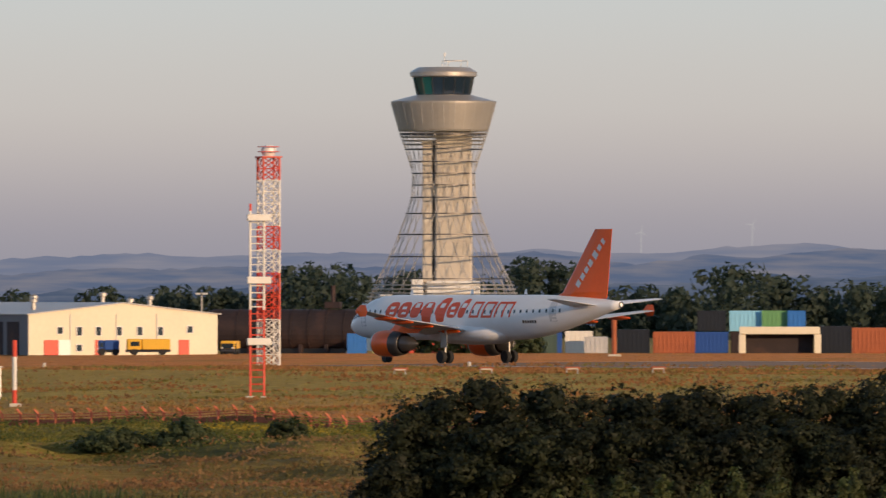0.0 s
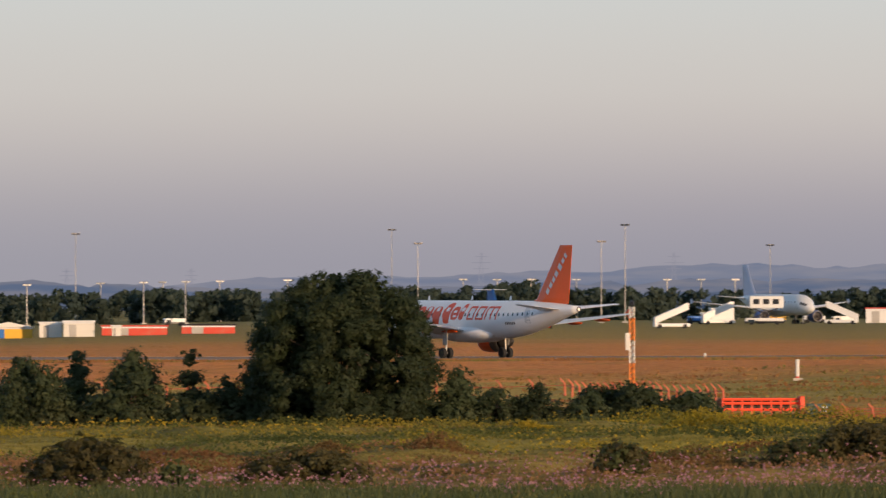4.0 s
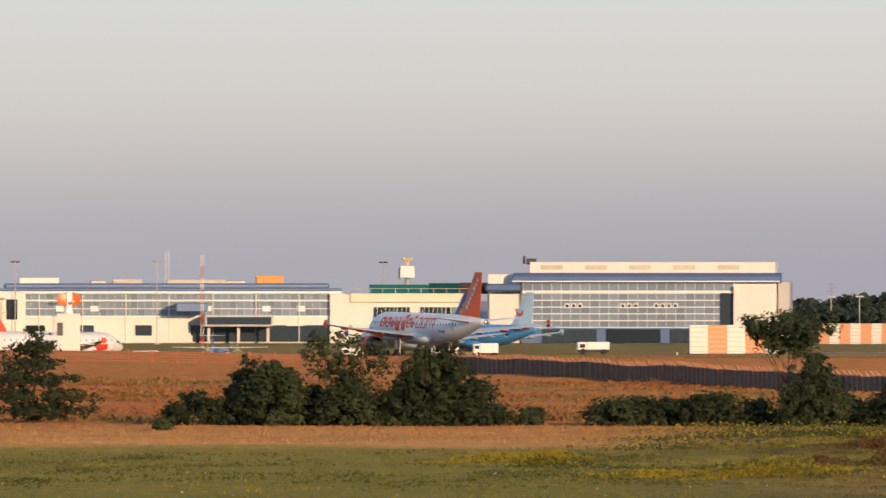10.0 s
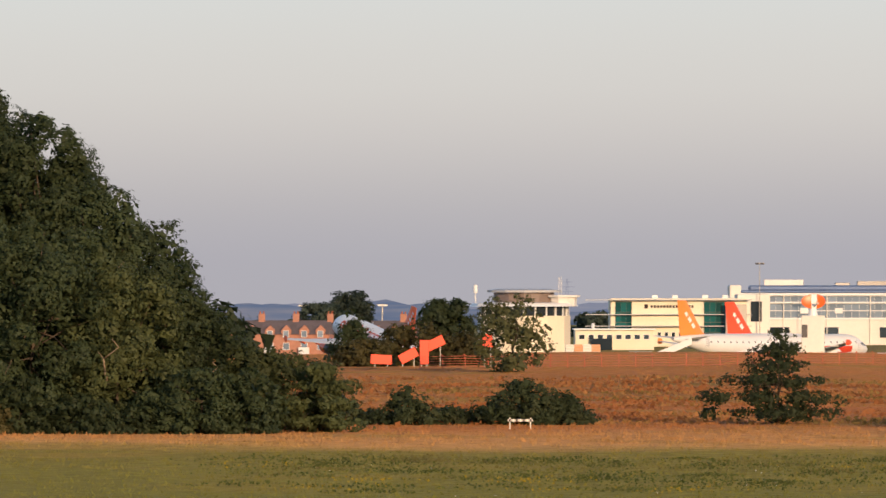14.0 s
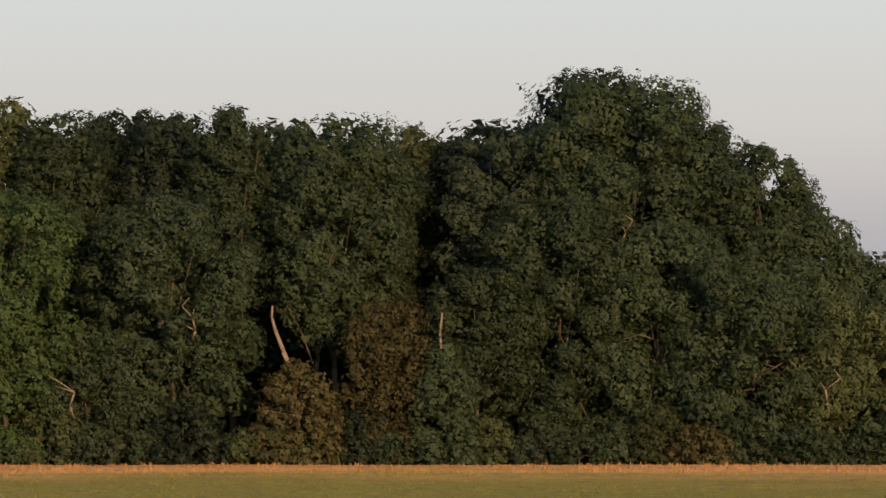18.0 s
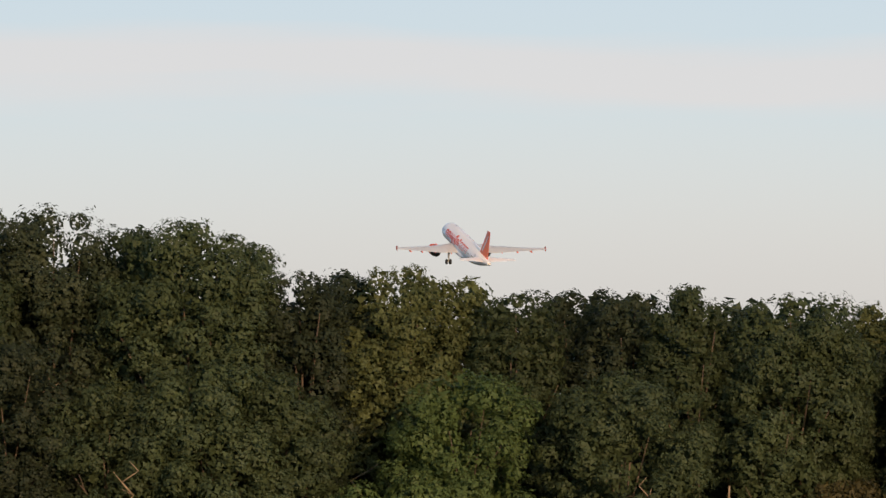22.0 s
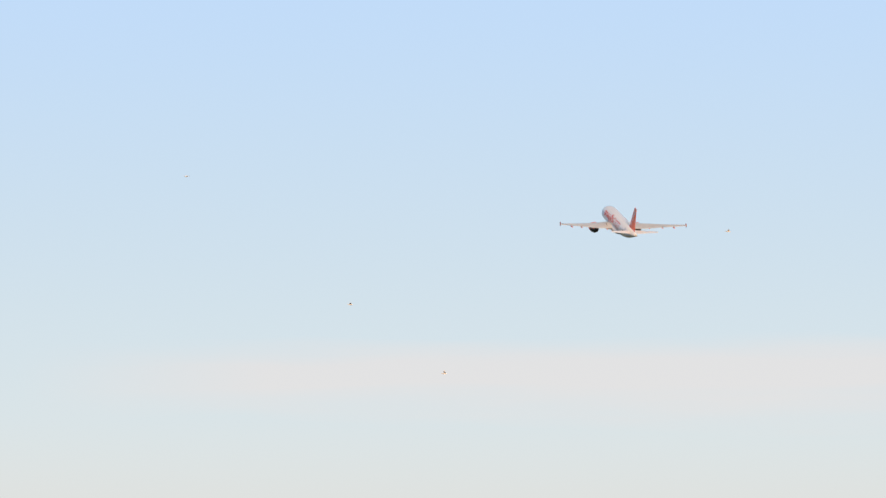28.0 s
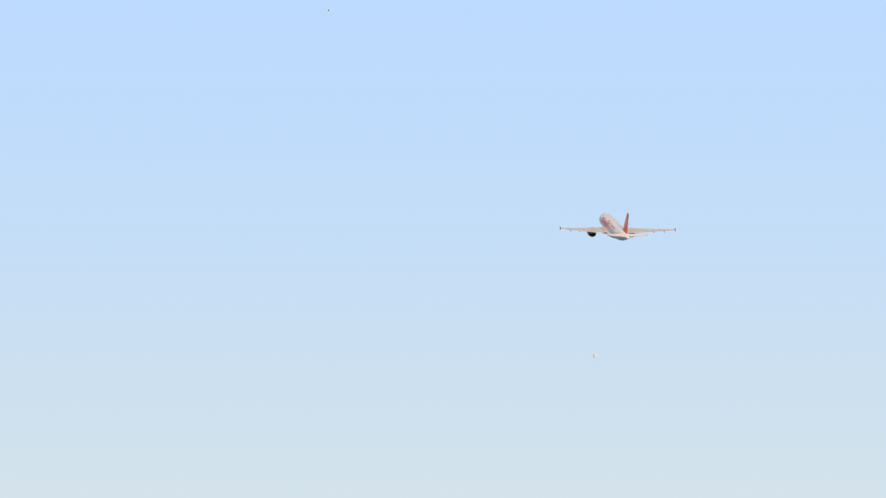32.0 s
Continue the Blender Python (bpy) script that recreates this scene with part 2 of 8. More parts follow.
def leafy(name, col, dry=None, glow=0.36):
    """Foliage: leaves that let some light through, changing from leaf to leaf and clump to clump."""
    m = mat(name, col, rough=0.6, var=0.4, size=2.2, fine=5, bump=0, spec=0.2, island=0.09, each=0.3, stain=dry)
    n, l = m.node_tree.nodes, m.node_tree.links
    bs, out = n["Principled BSDF"], n["Material Output"]
    tr = n.new("ShaderNodeBsdfTranslucent")
    tr.inputs["Color"].default_value = (col[0] * 1.2, col[1] * 1.35, col[2], 1)
    mx = n.new("ShaderNodeMixShader")
    mx.inputs[0].default_value = glow
    l.new(bs.outputs[0], mx.inputs[1])
    l.new(tr.outputs[0], mx.inputs[2])
    l.new(mx.outputs[0], out.inputs["Surface"])
    return m


def glassy(name, col, rough=0.06, each=0.45):
    m = mat(name, col, rough=rough, metal=0.0, var=0.1, bump=0, spec=0.9, each=each)
    return m


M = {
    "white": mat("white_paint", (0.74, 0.74, 0.73), 0.35, var=0.05, size=4),
    "fuselage": mat("fuselage_white", (0.86, 0.855, 0.86), 0.32, var=0.04, size=5, fine=6, bump=0.01, spec=0.5),
    "orange": mat("orange_paint", (0.86, 0.12, 0.012), 0.35, var=0.06, size=3, bump=0.01),
    "orange_light": mat("amber_orange_paint", (0.9, 0.27, 0.05), 0.35, var=0.06, size=3, bump=0.01),
    "belly": mat("wing_grey", (0.56, 0.57, 0.58), 0.35, var=0.08, size=3, bump=0.01),
    "steel": mat("bare_metal", (0.45, 0.44, 0.43), 0.35, 0.8, var=0.12),
    "dark_metal": mat("dark_exhaust_metal", (0.09, 0.085, 0.085), 0.4, 0.7, var=0.2),
    "rubber": mat("tyre_rubber", (0.018, 0.018, 0.019), 0.85),
    "black": mat("black_paint", (0.015, 0.016, 0.02), 0.3, var=0.1),
    "window": glassy("dark_window_glass", (0.03, 0.045, 0.06)),
    "teal": glassy("teal_glass", (0.008, 0.085, 0.085)),
    # The sky's reflection is painted in as a bluish base colour.
    "pane": glassy("sky_tinted_glass", (0.2, 0.26, 0.33), 0.12, 0.2),
    "silver": mat("silver_cladding", (0.5, 0.47, 0.44), 0.42, 0.55, var=0.08, size=6, each=0.04),
    "roofgrey": mat("grey_roof_sheet", (0.46, 0.46, 0.47), 0.5, var=0.12, size=5),
    "cladding": mat("white_cladding", (0.72, 0.69, 0.63), 0.55, var=0.07, size=6, each=0.03),
    "cream": mat("cream_render", (0.76, 0.68, 0.52), 0.7, var=0.07, size=6),
    "concrete": mat("pale_concrete", (0.55, 0.5, 0.43), 0.85, var=0.15, size=3, each=0.06, stain=(0.42, 0.38, 0.32)),
    "hut_orange": mat("hut_orange_paint", (0.8, 0.2, 0.03), 0.5, var=0.1, size=2),
    "cab": glassy("dark_navy_cab_glass", (0.012, 0.025, 0.045), 0.1),
    "bluegrey": mat("bluegrey_roof", (0.1, 0.16, 0.3), 0.4, 0.2, var=0.1, size=6),
    "green_clad": mat("dark_green_cladding", (0.05, 0.085, 0.07), 0.6, var=0.12, size=4),
    "lime": mat("pale_lime_cladding", (0.55, 0.56, 0.22), 0.65, var=0.08, size=4),
    "red": mat("signal_red_paint", (0.62, 0.06, 0.03), 0.5, var=0.12, size=1.5, stain=(0.52, 0.09, 0.05)),
    "redpanel": mat("bright_red_panel", (0.9, 0.09, 0.035), 0.5, var=0.06, size=2),
    "maskwhite": mat("mast_white_paint", (0.72, 0.69, 0.64), 0.5, var=0.1, size=1.5),
    "rust": mat("rusted_brown_steel", (0.03, 0.02, 0.022), 0.75, 0.2, var=0.3, size=3, stain=(0.05, 0.028, 0.025)),
    "flank": mat("blue_grey_cladding", (0.13, 0.15, 0.18), 0.6, var=0.1, size=4),
    "rustend": mat("rusty_orange_steel", (0.36, 0.1, 0.04), 0.75, var=0.25, size=2, stain=(0.25, 0.07, 0.03)),
    "blue": mat("blue_paint", (0.03, 0.16, 0.5), 0.4, var=0.08, size=2),
    "lightblue": mat("light_blue_paint", (0.25, 0.56, 0.78), 0.35, var=0.05, size=3),
    "navy": mat("navy_paint", (0.02, 0.07, 0.28), 0.35, var=0.06, size=3),
    "green": mat("green_paint", (0.12, 0.3, 0.12), 0.5, var=0.1, size=2),
    "yellow": mat("yellow_paint", (0.75, 0.42, 0.03), 0.5, var=0.08, size=2),
    "brick": mat("red_brick", (0.4, 0.19, 0.13), 0.85, var=0.2, size=1.2, fine=20),
    "drum_brown": mat("brown_drum_panels", (0.2, 0.15, 0.125), 0.6, var=0.12, size=2),
    "slate": mat("slate_roof", (0.12, 0.1, 0.11), 0.7, var=0.2, size=1.5),
    "asphalt": mat("runway_asphalt", (0.105, 0.074, 0.052), 0.9, var=0.25, size=8, fine=40, stain=(0.078, 0.056, 0.042)),
    "apron": mat("apron_concrete", (0.3, 0.28, 0.26), 0.9, var=0.15, size=20),
    "linepaint": mat("white_runway_paint", (0.7, 0.68, 0.64), 0.7, var=0.15, size=2),
    "bark": mat("bark", (0.085, 0.062, 0.043), 0.9, var=0.35, size=0.6, bump=0.4),
    "palebark": mat("bare_pale_bark", (0.24, 0.18, 0.115), 0.85, var=0.25, size=0.8, bump=0.3),
    "galv": mat("galvanised_steel", (0.42, 0.4, 0.37), 0.5, 0.5, var=0.12),
    "lamp": mat("lamp_housing", (0.66, 0.64, 0.6), 0.4, 0.1, var=0.08),
    # Green leaf colours below have their blue raised to put some haze in.
    "leaf_wood": leafy("woodland_leaves", (0.051, 0.070, 0.031), (0.040, 0.055, 0.029)),
    "leaf_bright": leafy("bright_green_leaves", (0.07, 0.105, 0.034), (0.058, 0.088, 0.031)),
    "leaf_olive": leafy("olive_leaves", (0.074, 0.088, 0.034), (0.062, 0.076, 0.031)),
    "leaf_deep": leafy("deep_wood_leaves", (0.039, 0.053, 0.029), (0.044, 0.054, 0.029)),
    "leaf_dark": leafy("dark_hedge_leaves", (0.05, 0.068, 0.032), (0.062, 0.07, 0.033)),
    "leaf_brown": leafy("brownish_scrub_leaves", (0.085, 0.072, 0.027), (0.07, 0.066, 0.026)),
    "leaf_silver": leafy("silvery_leaves", (0.1, 0.105, 0.046), (0.075, 0.08, 0.038)),
    # Near-black leaf colour holds the shade lying on the near hedge.
    "leaf_hedge": leafy("shaded_hedge_leaves", (0.017, 0.022, 0.01), (0.024, 0.027, 0.012), 0.12),
    # Concrete posts: the low sun's red and orange are put into both post colours.
    "fence_red": mat("red_lit_post", (0.55, 0.13, 0.065), 0.7, var=0.15, size=1, each=0.12),
    "post_orange_lit": mat("orange_lit_concrete_post", (0.5, 0.22, 0.12), 0.8, var=0.15, size=1, each=0.1),
    "red_band": mat("rusty_red_sheet", (0.34, 0.1, 0.05), 0.8, var=0.25, size=2, each=0.15),
    "netting": mat("red_plastic_netting", (0.46, 0.13, 0.065), 0.6, var=0.15, size=2),
    "dark_mesh": mat("dark_brown_mesh", (0.13, 0.07, 0.048), 0.8, var=0.25, size=2, each=0.15),
    "flower_yellow": leafy("yellow_flower_heads", (0.45, 0.32, 0.03), None, 0.15),
    "flower_pink": leafy("pink_thistle_heads", (0.5, 0.25, 0.32), None, 0.15),
    "flower_white": leafy("white_flower_heads", (0.65, 0.62, 0.55), None, 0.15),
    # Leaf green shifted towards blue: the haze over the far trees is in the colour.
    "leaf_far": leafy("haze_tinted_leaves", (0.05, 0.07, 0.055), (0.045, 0.062, 0.05)),
}
M["asphalt"].node_tree.nodes["Principled BSDF"].inputs["Diffuse Roughness"].default_value = 1.0
# ---- ground ----


def ground_material(name="grassland", blades=False):
    m = mat(name, (0.2, 0.12, 0.05), 0.95, bump=0)
    n, l = m.node_tree.nodes, m.node_tree.links
    bs = n["Principled BSDF"]
    bs.inputs["Specular IOR Level"].default_value = 0.1
    bs.inputs["Diffuse Roughness"].default_value = 1.0
    co = n.new("ShaderNodeTexCoord")
    sp = n.new("ShaderNodeSeparateXYZ")
    l.new(co.outputs["Object"], sp.inputs[0])
    flat = n.new("ShaderNodeCombineXYZ")
    l.new(sp.outputs["X"], flat.inputs["X"])
    l.new(sp.outputs["Y"], flat.inputs["Y"])
    far = n.new("ShaderNodeVectorMath")
    far.operation = "LENGTH"
    l.new(flat.outputs[0], far.inputs[0])
    patch, streak, grain = (n.new("ShaderNodeTexNoise") for _ in range(3))
    for t, s, d in ((patch, 0.018, 4), (streak, 0.06, 5), (grain, 0.8, 4)):
        t.inputs["Scale"].default_value, t.inputs["Detail"].default_value = s, d
        l.new(flat.outputs[0], t.inputs["Vector"])
    add = n.new("ShaderNodeMath")
    add.operation = "MULTIPLY_ADD"
    add.inputs[1].default_value = 150.0
    l.new(patch.outputs["Fac"], add.inputs[0])
    l.new(far.outputs["Value"], add.inputs[2])
    rng = n.new("ShaderNodeMapRange")
    rng.inputs["From Min"].default_value, rng.inputs["From Max"].default_value = 475, 2475
    l.new(add.outputs[0], rng.inputs["Value"])
    bands = n.new("ShaderNodeValToRGB")
    # mown green, then a strip of golden grass, then the dry airfield
    stops = [(0.0, (0.17, 0.18, 0.04)), (0.105, (0.21, 0.19, 0.045)), (0.125, (0.5, 0.29, 0.115)), (0.165, (0.42, 0.18, 0.065)),
             (0.19, (0.34, 0.15, 0.055)), (0.21, (0.42, 0.17, 0.06)), (0.24, (0.3, 0.16, 0.055)), (0.26, (0.4, 0.17, 0.06)), (0.285, (0.24, 0.16, 0.055)), (0.31, (0.38, 0.17, 0.06)), (0.55, (0.42, 0.2, 0.075)), (0.66, (0.25, 0.19, 0.07)), (1.0, (0.16, 0.16, 0.075))]
    # the rough meadow and the field beyond it: brown, yellow-green, dry, green, dry going outwards
    east = [(0.0, (0.11, 0.12, 0.036)), (0.035, (0.13, 0.12, 0.04)), (0.055, (0.17, 0.125, 0.046)), (0.09, (0.16, 0.13, 0.04)), (0.11, (0.17, 0.155, 0.038)), (0.145, (0.17, 0.155, 0.038)), (0.16, (0.42, 0.2, 0.075)), (0.19, (0.34, 0.23, 0.075)), (0.215, (0.31, 0.25, 0.075)), (0.28, (0.33, 0.25, 0.075)),
            (0.3, (0.52, 0.23, 0.08)), (0.42, (0.5, 0.22, 0.078)), (0.53, (0.44, 0.21, 0.075)), (0.64, (0.26, 0.2, 0.07)), (1.0, (0.16, 0.16, 0.075))]
    bands_east = n.new("ShaderNodeValToRGB")
    for ramp, rows in ((bands, stops), (bands_east, east)):
        while len(ramp.color_ramp.elements) < len(rows):
            ramp.color_ramp.elements.new(1.0)
        for e, (p, c) in zip(ramp.color_ramp.elements, rows):
            e.position, e.color = p, (*c, 1)
        l.new(rng.outputs[0], ramp.inputs[0])
    slope = n.new("ShaderNodeMath")
    slope.operation = "DIVIDE"
    l.new(sp.outputs["X"], slope.inputs[0])
    l.new(sp.outputs["Y"], slope.inputs[1])
    east_in = n.new("ShaderNodeMapRange")
    east_in.inputs["From Min"].default_value, east_in.inputs["From Max"].default_value = -0.26, -0.225
    l.new(slope.outputs[0], east_in.inputs["Value"])
    ahead, both = n.new("ShaderNodeMapRange"), n.new("ShaderNodeMath")
    ahead.inputs["From Min"].default_value, ahead.inputs["From Max"].default_value = 200, 360
    both.operation = "MULTIPLY"
    l.new(sp.outputs["Y"], ahead.inputs["Value"])
    l.new(east_in.outputs[0], both.inputs[0])
    l.new(ahead.outputs[0], both.inputs[1])
    side = n.new("ShaderNodeMix")
    side.data_type = "RGBA"
    l.new(both.outputs[0], side.inputs["Factor"])
    l.new(bands.outputs[0], side.inputs["A"])
    l.new(bands_east.outputs[0], side.inputs["B"])
    tint = n.new("ShaderNodeMix")
    tint.data_type = "RGBA"
    tint.inputs["B"].default_value = (0.24, 0.19, 0.05, 1)
    tr = n.new("ShaderNodeMapRange")
    tr.inputs["From Min"].default_value, tr.inputs["From Max"].default_value, tr.inputs["To Max"].default_value = 0.5, 0.7, 0.55
    l.new(streak.outputs["Fac"], tr.inputs["Value"])
    l.new(tr.outputs[0], tint.inputs["Factor"])
    l.new(side.outputs["Result"], tint.inputs["A"])
    sc = n.new("ShaderNodeVectorMath")
    sc.operation = "SCALE"
    gr = n.new("ShaderNodeMapRange")
    gr.inputs["From Min"].default_value, gr.inputs["From Max"].default_value = 0.3, 0.7
    gr.inputs["To Min"].default_value, gr.inputs["To Max"].default_value = 0.72, 1.28
    l.new(grain.outputs["Fac"], gr.inputs["Value"])
    l.new(tint.outputs["Result"], sc.inputs[0])
    l.new(gr.outputs[0], sc.inputs["Scale"])
    l.new(sc.outputs[0], bs.inputs["Base Color"])
    if not blades:
        # matted stalks and clods
        fine = n.new("ShaderNodeTexNoise")
        fine.inputs["Scale"].default_value, fine.inputs["Detail"].default_value = 9.0, 4
        l.new(flat.outputs[0], fine.inputs["Vector"])
        tilt, unit = n.new("ShaderNodeVectorMath"), n.new("ShaderNodeVectorMath")
        tilt.operation, unit.operation = "MULTIPLY_ADD", "NORMALIZE"
        tilt.inputs[1].default_value, tilt.inputs[2].default_value = (7, 7, 0), (-3.5, -3.5, 1)
        gn, lean = n.new("ShaderNodeNewGeometry"), n.new("ShaderNodeVectorMath")
        lean.operation = "MULTIPLY_ADD"
        lean.inputs[1].default_value = (10, 10, 0)
        l.new(gn.outputs["Normal"], lean.inputs[0])
        l.new(fine.outputs["Color"], tilt.inputs[0])
        l.new(tilt.outputs[0], lean.inputs[2])
        l.new(lean.outputs[0], unit.inputs[0])
        l.new(unit.outputs[0], bs.inputs["Normal"])
    if blades:
        tr, mx = n.new("ShaderNodeBsdfTranslucent"), n.new("ShaderNodeMixShader")
        mx.inputs[0].default_value = 0.25
        l.new(sc.outputs[0], tr.inputs["Color"])
        l.new(bs.outputs[0], mx.inputs[1])
        l.new(tr.outputs[0], mx.inputs[2])
        l.new(mx.outputs[0], n["Material Output"].inputs["Surface"])
    return m


def bed(x, y):
    """How far the soil lies below the runway's surface."""
    return 0.22 if abs((x - RW0[0]) * RW_R[0] + (y - RW0[1]) * RW_R[1]) < 30 else 0.0


def build_ground():
    az = np.concatenate([np.arange(-36, 6.01, 0.22), np.arange(12, 319, 6)])
    rr = np.concatenate([[3, 40, 100, 200, 300, 380], np.arange(440, 740, 4), np.arange(740, 1260, 7), np.arange(1260, 2000, 20), np.arange(2000, 3000, 100), np.arange(3000, 4901, 380)])
    g = Geo()
    rings = []
    for r in rr:
        rings.append([(r * math.sin(radians(a)), r * math.cos(radians(a)), ground_z(r * math.sin(radians(a)), r * math.cos(radians(a))) - bed(r * math.sin(radians(a)), r * math.cos(radians(a)))) for a in az])
    g.loft(rings, True, False)
    n = len(az)
    g.v.append((0, 0, 5.0))
    g.f += [(len(g.v) - 1, (i + 1) % n, i) for i in range(n)]
    g.f = [tuple(reversed(f)) for f in g.f]
    me = g.mesh("ground", True)
    M["ground"], M["blades"] = ground_material(), ground_material("grass_blades", True)
    tagged(part("ground", me, M["ground"]), "rough dry grassland round an airfield, orange-brown and olive", "ground", kind="structure")
    # runway strip with its edge lines
    for name, c0, c1, lift, material, label in (("runway", -24, 24, 0.03, M["asphalt"], "dark asphalt runway across dry grass"),
                                              ("runway_line", -21.6, -20.7, 0.07, M["linepaint"], "white painted runway edge line"),
                                              ("runway_line", 20.7, 21.6, 0.07, M["linepaint"], "white painted runway edge line")):
        g = Geo()
        rows = []
        for s in np.arange(-560, 1700, 25):
            z = float(np.interp(s, RW_S, RW_Z)) + lift
            rows.append([(*runway_xy(s, c0), z + fall(c0)), (*runway_xy(s, c1), z + fall(c1))])
        g.loft(rows, False)
        tagged(part(name, g, material), label, "runway", kind="structure")


build_ground()

# ---- plants ----


def leaf_cloud(rng, blobs, count, leaf, flat=0.6):
    """Leaves strewn over blobs (centre x, y, z, radius), each a small three-cornered blade. Returns vertices and faces."""
    blobs = np.array(blobs)
    weight = blobs[:, 3] ** 2
    pick = rng.choice(len(blobs), count, p=weight / weight.sum())
    d = rng.normal(size=(count, 3))
    d /= np.linalg.norm(d, axis=1)[:, None]
    rad = blobs[pick, 3] * (0.72 + 0.36 * rng.random(count))
    c = blobs[pick, :3] + d * rad[:, None] * np.array([1, 1, 0.85])
    nrm = d + rng.normal(size=(count, 3)) * flat
    nrm /= np.linalg.norm(nrm, axis=1)[:, None]
    t = np.cross(nrm, rng.normal(size=(count, 3)))
    t /= np.linalg.norm(t, axis=1)[:, None] + 1e-9
    b = np.cross(nrm, t)
    s = leaf * (0.6 + 0.85 * rng.random(count))[:, None]
    v = np.stack([c - t * s, c + t * s * 0.7 - b * s * 0.7, c + t * s * 0.6 + b * s * 0.7], axis=1).reshape(-1, 3)
    f = np.arange(count * 3).reshape(-1, 3)
    return v, f


def np_mesh(name, v, f):
    """A mesh from arrays of vertices and of faces with equal numbers of corners."""
    me = bpy.data.meshes.new(name)
    n, k = f.shape
    me.vertices.add(len(v))
    me.vertices.foreach_set("co", np.ascontiguousarray(v, dtype=np.float32).ravel())
    me.loops.add(n * k)
    me.loops.foreach_set("vertex_index", np.ascontiguousarray(f, dtype=np.int32).ravel())
    me.polygons.add(n)
    me.polygons.foreach_set("loop_start", np.arange(0, n * k, k, dtype=np.int32))
    me.update(calc_edges=True)
    me.validate()
    return me


def sprays(rng, centre, size, out, per, leaf, loose=0.3):
    """Sprays of leaves: each a flattened dome of blades that face the way the spray does."""
    k = np.repeat(np.arange(len(centre)), per)
    d = rng.normal(size=(len(k), 3)) + out[k] * 0.5
    d /= np.linalg.norm(d, axis=1)[:, None]
    c = centre[k] + d * (size[k] * (0.45 + 0.6 * rng.random(len(k))))[:, None] * np.array([1, 1, 0.7])
    nrm = out[k] + d * 0.5 + rng.normal(size=d.shape) * loose
    nrm /= np.linalg.norm(nrm, axis=1)[:, None]
    t = np.cross(nrm, rng.normal(size=d.shape))
    t /= np.linalg.norm(t, axis=1)[:, None] + 1e-9
    b = np.cross(nrm, t)
    s = leaf * (0.6 + 0.85 * rng.random(len(k)))[:, None]
    return np.stack([c - t * s, c + t * s * 0.7 - b * s * 0.7, c + t * s * 0.6 + b * s * 0.7], axis=1).reshape(-1, 3)


PROFILE = {"dome": [(0, 0.62), (0.2, 0.86), (0.45, 1.0), (0.65, 0.98), (0.82, 0.84), (0.93, 0.62), (1, 0.3)],
           "bush": [(0, 0.86), (0.25, 1.0), (0.5, 0.93), (0.7, 0.75), (0.87, 0.48), (1, 0.15)],
           "cone": [(0, 0.9), (0.15, 1.0), (0.4, 0.74), (0.65, 0.46), (0.85, 0.22), (1, 0.05)],
           "column": [(0, 0.5), (0.15, 0.85), (0.45, 1.0), (0.75, 0.8), (0.9, 0.5), (1, 0.12)],
           "round": [(0, 0.84), (0.25, 0.97), (0.5, 1.0), (0.7, 0.88), (0.85, 0.66), (0.95, 0.4), (1, 0.15)],
           "umbrella": [(0, 0.5), (0.3, 0.92), (0.55, 1.0), (0.8, 0.8), (1, 0.3)]}


